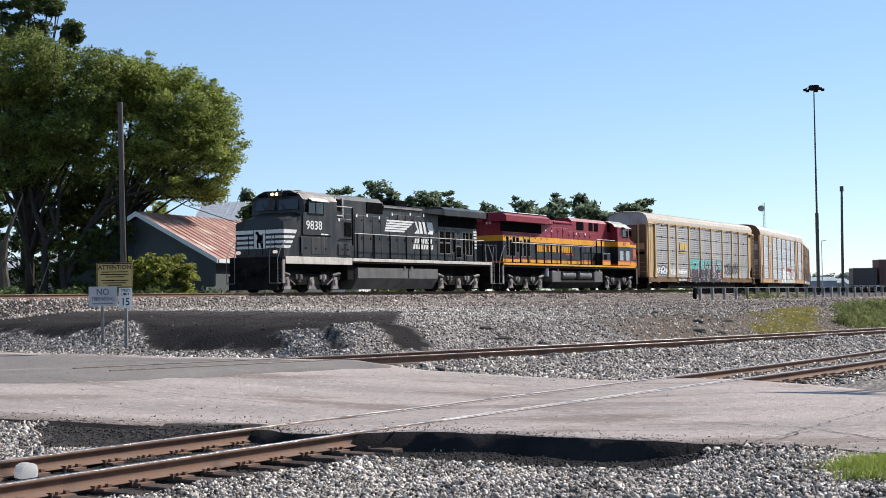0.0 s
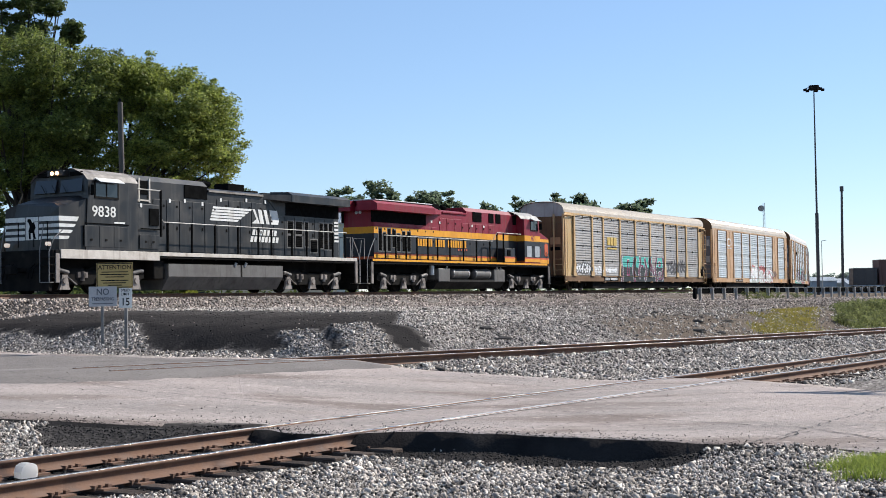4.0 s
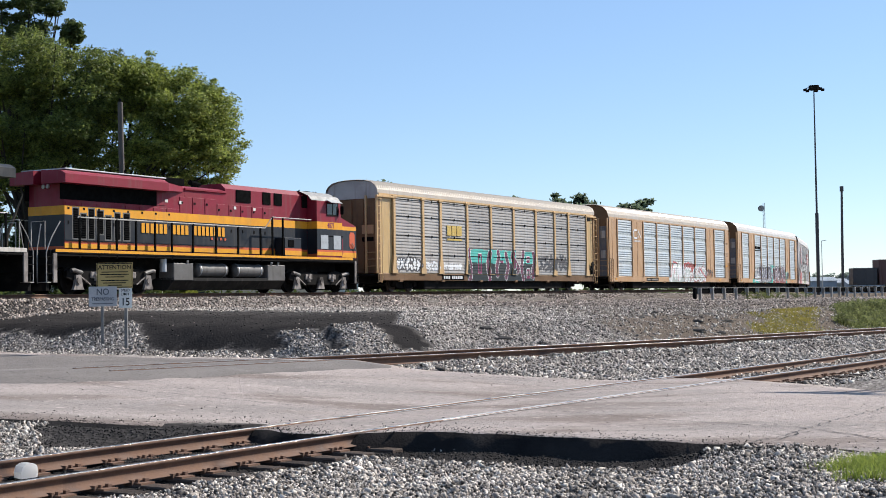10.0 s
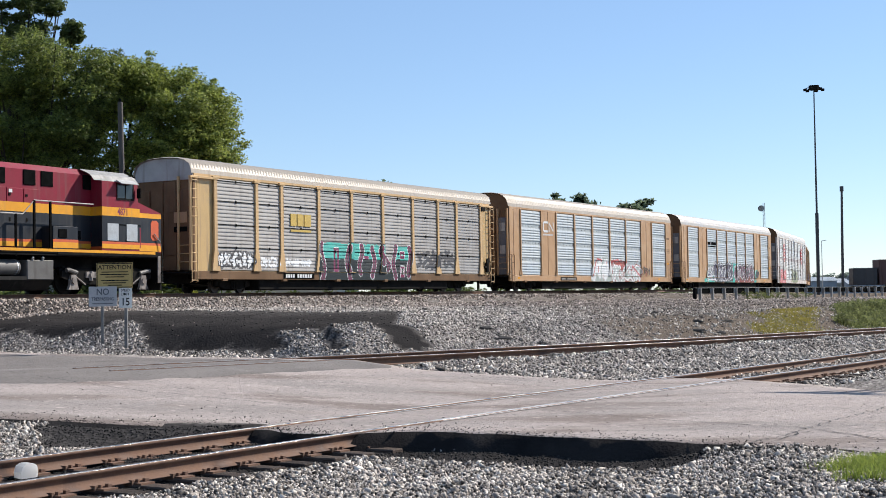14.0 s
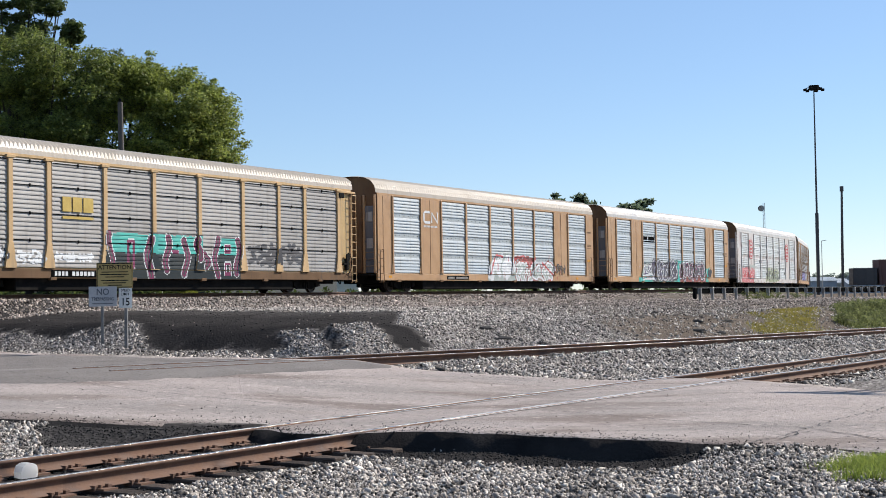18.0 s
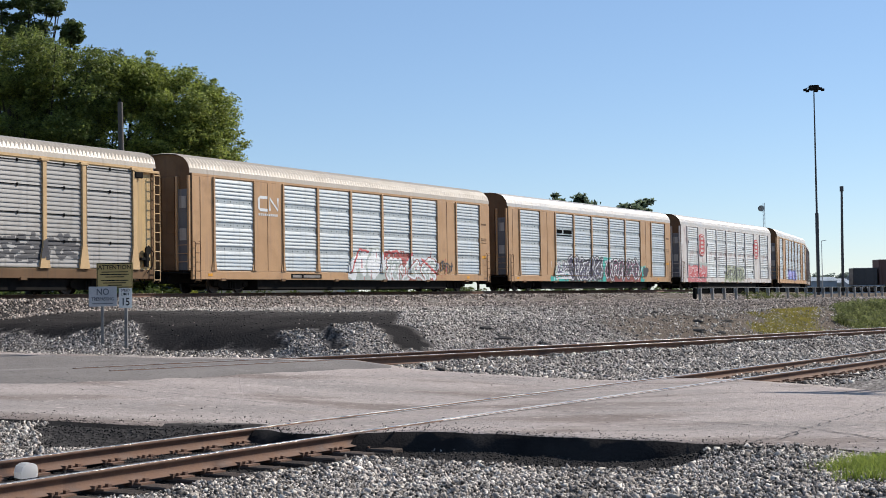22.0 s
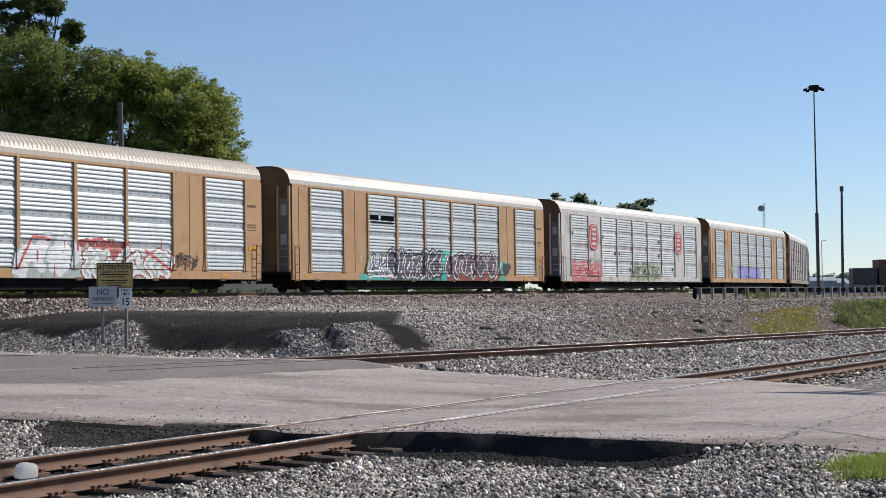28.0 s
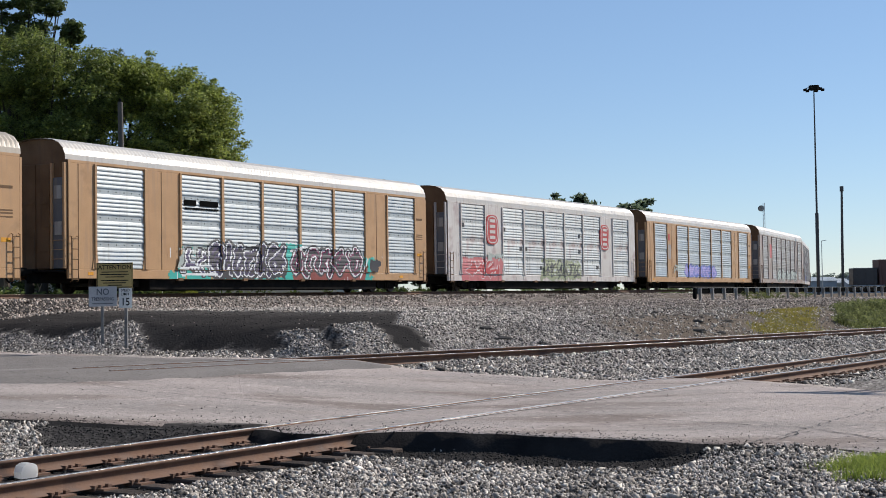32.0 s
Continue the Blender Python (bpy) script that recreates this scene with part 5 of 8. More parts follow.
            for x in (-3.4, -4.2):
                part("rail_post", sided(Geo().box(x - 0.05, x + 0.05, -1.50, -1.44, 1.6, 3.28, 0.008), s), M["vent"], lo)
            part("cabinet", sided(Geo().box(-5.59, -4.3, -1.5, -W, 1.6, 2.42, 0.015), s), M["navy_paint"], lo, "low blue-black cabinet beside the hood")
        part("handrail", sided(g, s), pal["rail"], lo, "pale handrail")
        for x in pal["posts"]:
            part("rail_post", sided(Geo().box(x - 0.045, x + 0.045, -1.50, -1.44, 1.3, zt, 0.008), s), M["vent"], lo)
        if pal.get("frames"):
            part("rail_post", sided(Geo().box(-4.40, -4.30, -1.50, -1.44, 2.2, 4.02, 0.008), s), M["vent"], lo)
        # end steps and their rails
        for e, x in ((-1, -10.2), (1, 10.1)):
            g = Geo()
            for z in (0.42, 0.72, 1.02, 1.30):
                g.box(min(x, x + e * 0.28), max(x, x + e * 0.28), -1.5, -1.0, z, z + 0.03)
            part("steps", sided(g, s), M["steel_dark"], lo)
            g = Geo().tube([(x + e * 0.30, -1.47, 0.42), (x + e * 0.30, -1.47, 1.5), (x + e * 0.05, -1.47, 2.0), (x - e * 0.4, -1.47, 2.6 if e > 0 else 2.3)], 0.02, 6)
            g.tube([(x + e * 0.30, -1.0, 0.42), (x + e * 0.30, -1.0, 1.6), (x + e * 0.1, -1.0, 2.5)], 0.02, 6)
            g.box(min(x + e * 0.1, x + e * 0.3), max(x + e * 0.1, x + e * 0.3), -1.5, -1.0, 0.40, 0.43)
            part("step_rail", sided(g, s), pal["rail"] if e > 0 else M["post_grey"], lo)
            part("step_edge", sided(Geo().box(min(x, x - e * 0.2), max(x, x - e * 0.2), -1.52, -1.46, 0.4, 1.45, 0.01), s), M["grey_dirt"], lo)
    both(rails)
    for e, x in ((-1, -10.2), (1, 10.1)):
        g = Geo().box(min(x, x + e * 0.1), max(x, x + e * 0.1), -1.45, 1.45, 0.75, 1.58, 0.01)
        part("pilot_plate", g, M["steel_dark"], lo)
        part("plough", Geo().prism([(-1.4, 0.12), (-1.4, 0.75), (1.4, 0.75), (1.4, 0.12)], min(x + e * 0.1, x + e * 0.25), max(x + e * 0.1, x + e * 0.25), "x"), M["steel_dark"], lo)
        g = Geo().box(min(x, x + e * 0.6), max(x, x + e * 0.6), -0.10, 0.10, 0.78, 0.96, 0.02)
        g.box(min(x + e * 0.55, x + e * 0.92), max(x + e * 0.55, x + e * 0.92), -0.16, 0.16, 0.70, 1.04, 0.04)
        part("coupler", g, M["steel_dark"], lo)
        for y in (-0.75, -0.55, 0.55, 0.75):
            part("air_hose", Geo().tube([(x + e * 0.1, y, 1.1), (x + e * 0.35, y, 0.9), (x + e * 0.45, y, 0.55)], 0.022, 6), M["vent"], lo)
        g = Geo().tube([(x, -1.1, 1.6), (x, -1.1, 2.6), (x, -0.4, 2.6), (x, -0.4, 1.7)], 0.02, 6)
        g.tube([(x, 1.1, 1.6), (x, 1.1, 2.6), (x, 0.4, 2.6), (x, 0.4, 1.7)], 0.02, 6)
        part("end_rail", g, M["vent"] if e < 0 else pal["rail"], lo)
    # roof gear
    for k in range(3):
        part("horn", Geo().tube([(-0.25 + 0.3 * k, -0.25 + 0.12 * k, 4.36), (-0.25 + 0.3 * k, -0.25 + 0.12 * k, 4.52), (-0.42 + 0.3 * k, -0.25 + 0.12 * k, 4.60), (-0.10 + 0.3 * k, -0.25 + 0.12 * k, 4.62)], 0.07, 8, 0.12), M["vent"], lo)
    part("exhaust_stack", Geo().box(1.35, 2.55, -0.4, 0.4, 4.34, 4.70, 0.03), M["vent"], lo)
    part("roof_hatch", Geo().box(2.7, 3.3, -0.6, 0.6, 4.34, 4.46, 0.03), M["steel_dark"], lo)
    part("antenna", Geo().box(-7.4, -6.9, -0.3, 0.3, 4.63, 4.72, 0.02), M["steel_dark"], lo)
    for x in (-8.2, -7.9, -6.3):
        part("antenna", Geo().cyl((x, 0.2), 0.04, 4.62, 4.74, "z", 8), M["steel_dark"], lo)
    if pal["shift"]:
        # this maker's cab sits further forward
        for o in lo.children:
            for p in o.data.vertices:
                p.co.x = float(np.interp(p.co.x, *pal["shift"]))
    return lo


def on_trucks(lo):
    """Full height for the body above the trucks, then the trucks."""
    for o in lo.children:
        o.data.transform(Matrix.Diagonal((1, 1, 1.036, 1)))
    return [w for x in (-7.55, 6.6) for w in truck(lo, x)]


def plain_tank(lo):
    g = Geo().prism([(-1.42, 1.16), (-1.42, 0.66), (-1.05, 0.14), (1.05, 0.14), (1.42, 0.66), (1.42, 1.16)], -3.85, 4.0, "x")
    part("fuel_tank", g, M["tank"], lo, "dusty grey fuel tank")
    part("tank_strap", Geo().prism([(-1.43, 1.16), (-1.43, 0.655), (-1.41, 0.655), (-1.41, 1.16)], 0.9, 1.0, "x"), M["steel_dark"], lo)
    for x in (0.5, 1.2):
        both(lambda s: part("filler_pipe", sided(Geo().tube([(x, -1.40, 1.10), (x + 0.05, -1.46, 1.26)], 0.06, 8), s), M["galv"], lo))
    part("battery_box", Geo().box(-4.6, -3.95, -1.3, 1.3, 0.55, 1.3, 0.03), M["steel_dark"], lo)


def tank_with_reservoirs(lo):
    g = Geo().prism([(-1.40, 0.62), (-1.40, 0.50), (-1.05, 0.14), (1.05, 0.14), (1.40, 0.50), (1.40, 0.62)], -4.42, 3.3, "x")
    part("fuel_tank", g, M["tank_dark"], lo, "black fuel tank")
    both(lambda s: part("tank_end", sided(Geo().box(-4.42, -3.1, -1.42, -0.6, 0.5, 1.20, 0.03), s), M["tank"], lo))
    both(lambda s: part("tank_end", sided(Geo().box(2.05, 3.3, -1.42, -0.6, 0.5, 1.20, 0.03), s), M["tank"], lo))
    part("tank_core", Geo().box(-3.1, 2.05, -0.7, 0.7, 0.6, 1.3, 0.02), M["vent"], lo)
    for a, b in ((-2.85, -1.0), (-0.34, 1.55)):
        both(lambda s: part("air_reservoir", sided(Geo().tube([(a, -1.08, 0.94), (a + 0.02, -1.08, 0.94), (b - 0.02, -1.08, 0.94), (b, -1.08, 0.94)], 0.28, 20), s), M["tank"], lo, "round steel air reservoir", True))
        for x in (a + 0.12, b - 0.12):
            both(lambda s: part("reservoir_band", sided(Geo().tube([(x - 0.02, -1.08, 0.94), (x + 0.02, -1.08, 0.94)], 0.29, 20), s), M["galv"], lo))
    both(lambda s: part("air_filter", sided(Geo().cyl((3.75, -1.25), 0.14, 0.85, 1.35, "z", 12), s), M["galv"], lo))
    for x in (-3.4, -3.9, 2.4):
        both(lambda s: part("filler_pipe", sided(Geo().tube([(x, -1.36, 1.16), (x + 0.04, -1.44, 1.30)], 0.05, 8), s), M["galv"], lo))


def bars(lo, mat, xs, z0, z1, y, s, name="lettering", label="", slant=0.0):
    """Plain bars the size of painted letters."""
    for a, b in xs:
        v = [(a, z0), (b, z0), (b + slant, z1), (a + slant, z1)]
        part(name, sided(Geo().prism(v, min(y, y - 0.004), max(y, y - 0.004), "y"), s), mat, lo, label)


# louvred door panels along each locomotive's hood: from, to, foot, head
NS_LOUVRES = [(5.07, 5.5, 2.05, 2.55), (5.07, 5.5, 2.65, 3.2), (5.7, 6.2, 2.05, 2.55), (5.7, 6.2, 2.65, 3.2), (6.46, 6.72, 2.1, 3.2), (6.9, 7.45, 1.85, 2.4), (7.66, 7.93, 2.05, 3.2), (8.05, 8.34, 2.0, 3.2), (8.47, 8.75, 2.0, 3.2)]
KC_LOUVRES = [(8.22, 8.5, 2.05, 3.15), (7.82, 8.08, 2.05, 2.95), (7.38, 7.66, 2.05, 3.15), (6.88, 7.2, 2.25, 3.1), (6.45, 6.74, 2.05, 2.92), (5.95, 6.22, 2.05, 3.05), (5.4, 5.72, 2.05, 3.05)]
NS = dict(body=M["black_paint"], top=M["black_paint"], mid=None, door=M["black_paint"], sill=M["sill_pale"], cab_roof=M["sill_grey"], shade=M["white"], frame=M["steel_dark"],
          nose_x=-9.9, end=9.35, shift=None, louvres=NS_LOUVRES, grilles=((-2.25, -0.75), (-5.55, -5.1), (-5.05, -4.55)), wing=M["black_paint"], rail=M["rail_pale"], posts=(-3.94, -2.43, -0.91, 0.67, 2.12, 3.09, 4.67, 5.84, 6.88, 8.0, 9.1), edge=M["sill_grey"], frames=True,
          lamp=M["headlight"], ditch=M["ditch"], tank_fn=plain_tank)
NOSE_STRIPES = ((1.97, 0.12), (2.19, 0.12), (2.41, 0.12), (2.63, 0.17))
ns = locomotive("black freight locomotive with white nose stripes and lit headlights", NS)
for s in (-1, 1):
    letters("9838", 0.56, M["white"], ns, pose(-7.66, s * 1.512, 3.02, 90, 0, 0 if s < 0 else 180), wide=1.18, label="white road number on the cab")
    for i, (z, dz) in enumerate(NOSE_STRIPES):
        x1 = -9.9 + 0.42 + 0.15 * i
        y1, y2 = -1.39 - 0.056 * (x1 + 9.9), -1.39 - 0.056 * (x1 + 0.09 + 9.9)
        part("nose_stripe", sided(Geo().add([(-9.906, -1.386, z), (x1, y1, z), (x1 + 0.09, y2, z + dz), (-9.906, -1.386, z + dz), (-9.9, -1.3, z), (x1, -1.3, z), (x1 + 0.09, -1.3, z + dz), (-9.9, -1.3, z + dz)],
                                           [(0, 1, 2, 3), (0, 4, 5, 1), (3, 2, 6, 7), (1, 5, 6, 2)]), s), M["white"], ns)
    for i in range(5):
        z = 3.02 + 0.125 * i
        part("stripe", sided(Geo().prism([(-0.60 + 0.05 * i, z), (1.3 + 0.24 * i, z), (1.42 + 0.24 * i, z + 0.09), (-0.57 + 0.05 * i, z + 0.09)], -0.952, -0.944, "y"), s), M["white"], ns)
    emblem = Geo()
    for q in ([(2.0, 3.0), (2.5, 3.0), (2.45, 3.12), (2.2, 3.62), (2.05, 3.62), (2.3, 3.2)], [(2.55, 3.0), (2.8, 3.0), (2.62, 3.62), (2.40, 3.62)], [(2.95, 3.0), (3.15, 3.0), (2.95, 3.62), (2.75, 3.62)],
              [(3.25, 3.0), (3.72, 3.0), (3.8, 3.28), (3.3, 3.36)], [(3.2, 3.36), (3.75, 3.28), (3.66, 3.62), (3.15, 3.62)]):
        emblem.prism([(2.0 + (x - 2.0) * 1.15 + 0.34, z) for x, z in q], -0.952, -0.944, "y")
    part("emblem", sided(emblem, s), M["white"], ns, "white emblem shapes")
    bars(ns, M["white"], [(2.36 + 0.27 * i, 2.55 + 0.27 * i) for i in range(7)], 2.50, 2.74, -0.944, s, slant=0.06)
    bars(ns, M["white"], [(2.22 + 0.27 * i, 2.41 + 0.27 * i) for i in range(8)], 2.20, 2.44, -0.944, s, slant=0.06)
    bars(ns, M["white"], [(-7.1, -6.5)], 2.62, 2.68, -1.506, s)
    for x, z in ((-3.25, 3.62), (-2.3, 3.66), (-1.15, 3.60), (-5.6, 3.30), (0.1, 3.82), (1.9, 3.9), (3.3, 3.9)):
        part("warning_label", sided(Geo().box(x, x + 0.12, -0.955 if x > -4.4 else -1.49, -0.94 if x > -4.4 else -1.47, z, z + 0.15), s), M["white"], ns)
    for z in (2.35, 2.53, 2.71, 2.89, 3.07, 3.22):
        part("stripe", sided(Geo().box(8.92, 9.28, -0.956, -0.944, z, z + 0.10), s), M["white"], ns)
for z, dz in NOSE_STRIPES:
    for y0, y1 in ((-1.38, -0.36), (0.36, 1.38)):
        part("nose_stripe", Geo().box(-9.908, -9.896, y0, y1, z, z + dz), M["white"], ns)
part("emblem_panel", Geo().box(-9.908, -9.896, -0.32, 0.32, 1.97, 2.80), M["white"], ns, "white panel on the nose")
part("emblem", Geo().prism([(-0.22, 2.0), (-0.10, 2.0), (-0.04, 2.22), (0.06, 2.24), (0.05, 2.0), (0.14, 2.0), (0.17, 2.3), (0.10, 2.46), (0.16, 2.60), (0.24, 2.66), (0.20, 2.74), (0.08, 2.74), (-0.02, 2.60), (-0.14, 2.56), (-0.20, 2.40), (-0.12, 2.30), (-0.16, 2.16)], -9.914, -9.907, "x"), M["vent"], ns, "black emblem on the nose")
ns_sets = on_trucks(ns)
PLACED.append((ns, -90.9, 7.0, ns_sets, False))

KC = dict(body=M["red_paint"], top=M["red_paint"], mid=None, door=M["red_paint"], sill=M["steel_dark"], cab_roof=M["post_pale"], shade=M["cap_grey"], frame=M["steel_dark"],
          nose_x=-10.42, end=8.95, shift=((-10.42, -8.8, -8.62, -5.75, -5.6, 20.0), (-10.42, -9.12, -9.0, -6.88, -5.6, 20.0)), louvres=KC_LOUVRES, grilles=((-2.53, -1.48), (-4.0, -3.41), (-4.88, -4.28), (-6.31, -5.7)), wing=M["red_paint"], rail=M["rail_pale"], posts=(8.7, 7.7, 6.7, 5.6, 4.48, 3.46, 2.12, 0.61, -0.91, -2.51), edge=None, frames=False, wing_top=M["galv"],
          lamp=M["vent"], ditch=M["galv"], tank_fn=tank_with_reservoirs)
kc = locomotive("dark red, amber and blue-black freight locomotive running backwards", KC, wing=(3.6, 9.4))
for s in (-1, 1):
    spans = ((-0.945, -6.86, 8.95), (-1.515, -9.0, -6.87))
    for y, a, b in spans:
        part("stripe", sided(Geo().box(a, b, y - 0.004, y + 0.006, 2.90, 3.23), s), M["yellow_paint"], kc, "amber yellow band")
        part("stripe", sided(Geo().box(a, b, y - 0.004, y + 0.006, 1.94, 2.90), s), M["navy_paint"], kc, "blue-black band")
        part("stripe", sided(Geo().box(a, b, y - 0.004, y + 0.006, 1.85, 1.94), s), M["orange_paint"], kc, "orange line")
        part("stripe", sided(Geo().box(a, b, y - 0.004, y + 0.006, 1.68, 1.85), s), M["yellow_paint"], kc)
    for z0, z1, m in ((2.90, 3.08, "yellow_paint"), (1.94, 2.90, "navy_paint"), (1.85, 1.94, "orange_paint"), (1.62, 1.85, "yellow_paint")):
        part("stripe", sided(Geo().add([(-10.426, -1.388, z0), (-8.9, -1.476, z0), (-8.9, -1.476, z1), (-10.426, -1.388, z1), (-10.42, -1.3, z0), (-8.9, -1.3, z0), (-8.9, -1.3, z1), (-10.42, -1.3, z1)],
                                        [(0, 1, 2, 3), (0, 4, 5, 1), (3, 2, 6, 7), (0, 3, 7, 4)]), s), M[m], kc)
    part("stripe", sided(Geo().box(-9.9, 10.0, -1.536, -1.532, 1.50, 1.60), s), M["yellow_paint"], kc, "thin amber line on the sill")
    letters("4871", 0.36, M["maroon_spray"], kc, pose(-8.03, s * 1.523, 3.065, 90, 0, 0 if s < 0 else 180), wide=0.85, label="dark road number on the cab")
    # lettering reads from the rear end on one side, so only its bars are set out
    xs = [(4.72 - 0.27 * i - 0.19, 4.72 - 0.27 * i) for i in range(20) if i not in (6, 11)]
    bars(kc, M["yellow_paint"], xs, 2.36, 2.74, -0.972, s)
    bars(kc, M["orange_paint"], [(x, x + 0.12) for x in np.arange(-0.7, 0.5, 0.3)], 2.2, 2.3, -0.972, s)
    for a in (-6.3, -5.0):
        part("locker_vent", sided(Geo().box(a, a + 0.42, -1.53 if a > -6 else -0.97, -1.49 if a > -6 else -0.94, 2.0, 2.32, 0.01), s), M["vent"], kc)
    part("stripe", sided(Geo().box(-5.6, -4.3, -1.504, -1.496, 1.64, 1.85), s), M["yellow_paint"], kc)
    part("stripe", sided(Geo().box(-5.6, -4.3, -1.504, -1.496, 1.85, 1.95), s), M["orange_paint"], kc)
    for a in (-8.85, -7.77):
        part("placard", sided(Geo().box(a, a + 0.62, -1.535, -1.50, 1.98, 2.62), s), M["galv"], kc, "pale grey placard")
    part("emblem", sided(Geo().prism([(-10.22, 2.15), (-10.12, 2.05), (-9.86, 2.05), (-9.76, 2.15), (-9.76, 2.72), (-9.86, 2.82), (-10.12, 2.82), (-10.22, 2.72)], -1.432, -1.38, "y"), s), M["orange_paint"], kc, "orange oval emblem")
    for x, z in ((2.2, 3.6), (-1.45, 3.55), (3.1, 3.62), (-2.85, 3.55)):
        part("warning_label", sided(Geo().box(x, x + 0.16, -0.955, -0.94, z, z + 0.12), s), M["white"], kc)
for z0, z1, m in ((2.90, 3.23, "yellow_paint"), (1.75, 2.90, "navy_paint"), (1.62, 1.75, "orange_paint")):
    for y0 in (-1.5, 0.95):
        part("stripe", Geo().box(-6.882, -6.872, y0, y0 + 0.55, z0, z1), M[m], kc)
    part("stripe", Geo().box(8.945, 8.958, -0.92, 0.92, z0, z1), M[m], kc)
part("rear_lamp", Geo().cyl((-0.1, 3.95), 0.08, 8.95, 9.01, "x", 12), M["galv"], kc)
part("rear_lamp", Geo().cyl((0.12, 3.95), 0.08, 8.95, 9.01, "x", 12), M["galv"], kc)
kc_sets = on_trucks(kc)
PLACED.append((kc, -69.45, 7.0, kc_sets, True))
cars = []
c1, w1 = autorack("yellow autorack railcar with weathered grey panels and teal graffiti", M["yellow_car"], M["tan_dark"], M["roof_tan"], M["louvre_grey"], True, M["post_beige"])
c2, w2 = autorack("tan autorack railcar with silver louvres and pale graffiti", M["tan"], M["tan_dark"], M["roof_tan"], M["louvre"], roof_depth=0.018)
c3, w3 = autorack("tan autorack railcar with silver louvres and dark purple graffiti", M["tan"], M["tan_dark"], M["roof_pale"], M["louvre"])
c4, w4 = autorack("faded white autorack railcar with red oval emblems", M["car_white"], M["tan_dark"], M["roof_pale"], M["louvre_pink"])
c5, w5 = autorack("tan autorack railcar with silver louvres and blue graffiti", M["tan"], M["tan_dark"], M["roof_pale"], M["louvre"])
c6, w6 = autorack("rust-washed pale autorack railcar with pale graffiti", M["car_pink"], M["tan_dark"], M["roof_pale"], M["louvre_grey"])
c7, w7 = autorack("weathered pale autorack railcar far down the train", M["car_white"], M["tan_dark"], M["roof_pale"], M["louvre_pink"])
c8, w8 = autorack("tan autorack railcar at the far end of the train", M["tan"], M["tan_dark"], M["roof_pale"], M["louvre"])
for i, (c, w) in enumerate(((c1, w1), (c2, w2), (c3, w3), (c4, w4), (c5, w5), (c6, w6), (c7, w7), (c8, w8))):
    PLACED.append((c, (i - 2) * 28.6 + HALF, 9.9, w, False))

# paint on the cars' sides, set out from each car's leading corner
def oval_emblem(car, x, z0, z1, w):
    k = 20
    pts = [(x - HALF + w / 2 * abs(math.cos(t)) ** 0.6 * (1 if math.cos(t) > 0 else -1), (z0 + z1) / 2 + (z1 - z0) / 2 * abs(math.sin(t)) ** 0.7 * (1 if math.sin(t) > 0 else -1)) for t in (2 * math.pi * j / k for j in range(k))]
    part("emblem", Geo().prism(pts, -1.662, -1.60, "y"), M["red_spray"], car, "red oval emblem")
    g = Geo()
    g.add(*ribbon([((p[0] - x + HALF) * 0.8 + x - HALF, (p[1] - (z0 + z1) / 2) * 0.88 + (z0 + z1) / 2) for p in pts + pts[:1]], 0.07, -1.668))
    for z in (0.62, 0.30, -0.02, -0.34):
        g.box(x - HALF - w * 0.22, x - HALF + w * 0.22, -1.67, -1.664, (z0 + z1) / 2 + z - 0.2, (z0 + z1) / 2 + z - 0.02)
    part("emblem_bars", g, M["car_white"], car)


def bar_set(car, mat, spans, z0, z1, y=-1.64, name="lettering", label=""):
    for a, b in spans:
        part(name, Geo().box(a - HALF, b - HALF, y - 0.003, y + 0.02, z0, z1), M[mat], car, label)


bar_set(c1, "emblem_yellow", [(6.75, 7.2), (7.28, 7.75), (7.83, 8.35)], 3.05, 3.60, -1.635, "emblem", "yellow emblem bars")
bar_set(c1, "emblem_yellow", [(6.75, 8.35)], 2.78, 2.88, -1.635, "emblem")
def wave(x, z0, z1, k, ph=0.0):
    return [(x + k * math.sin(ph + 5.5 * i / 10), z0 + (z1 - z0) * i / 10) for i in range(11)]


P = Spray(c1, True, 8.9, 17.6, 0.58, 2.45, 1)
P.field("dark_spray", 9.0, 14.7, 0.4, 1.66, 0.06).field("dark_spray", 14.7, 17.4, 0.4, 1.5, 0.06).field("dark_spray", 15.7, 17.4, 1.4, 1.75, 0.05)
P.field("teal", 9.05, 14.75, 1.60, 2.36, 0.05).field("teal", 15.75, 17.3, 1.62, 2.30, 0.05)
P.lines([[(9.05, 2.39), (14.75, 2.39)], [(15.8, 2.33), (17.3, 2.33)]], [(0.03, "black_spray")])
for k, (x, z0, z1) in enumerate(((9.3, 0.62, 2.32), (11.5, 0.66, 2.15), (12.6, 0.95, 2.25), (13.75, 0.80, 2.15), (14.55, 1.45, 2.2), (15.75, 0.72, 2.30), (17.2, 0.85, 2.25), (15.1, 1.1, 1.6))):
    P.lines([wave(x, z0, z1, 0.13, k * 1.7)], [(0.20, "white_spray"), (0.165, "black_spray"), (0.13, "maroon_spray"), (0.05, "black_spray")])
for x, z0, z1 in ((10.45, 1.05, 2.05), (13.1, 1.7, 1.72), (16.5, 1.75, 2.0), (16.5, 0.8, 1.25)):
    P.lines([[(x - 0.16, z0), (x - 0.16, z1), (x + 0.16, z1), (x + 0.16, z0), (x - 0.16, z0)]], [(0.085, "white_spray"), (0.06, "maroon_spray")])
P.done("teal and dark green graffiti with maroon outlines")
P = Spray(c1, True, 17.7, 22.2, 1.0, 2.35, 2)
P.letters(17.95, 22.0, 1.18, 2.15, 3, [(0.11, "black_spray")]).done("black graffiti strokes")
P = Spray(c1, True, 1.5, 8.6, 1.0, 1.85, 3)
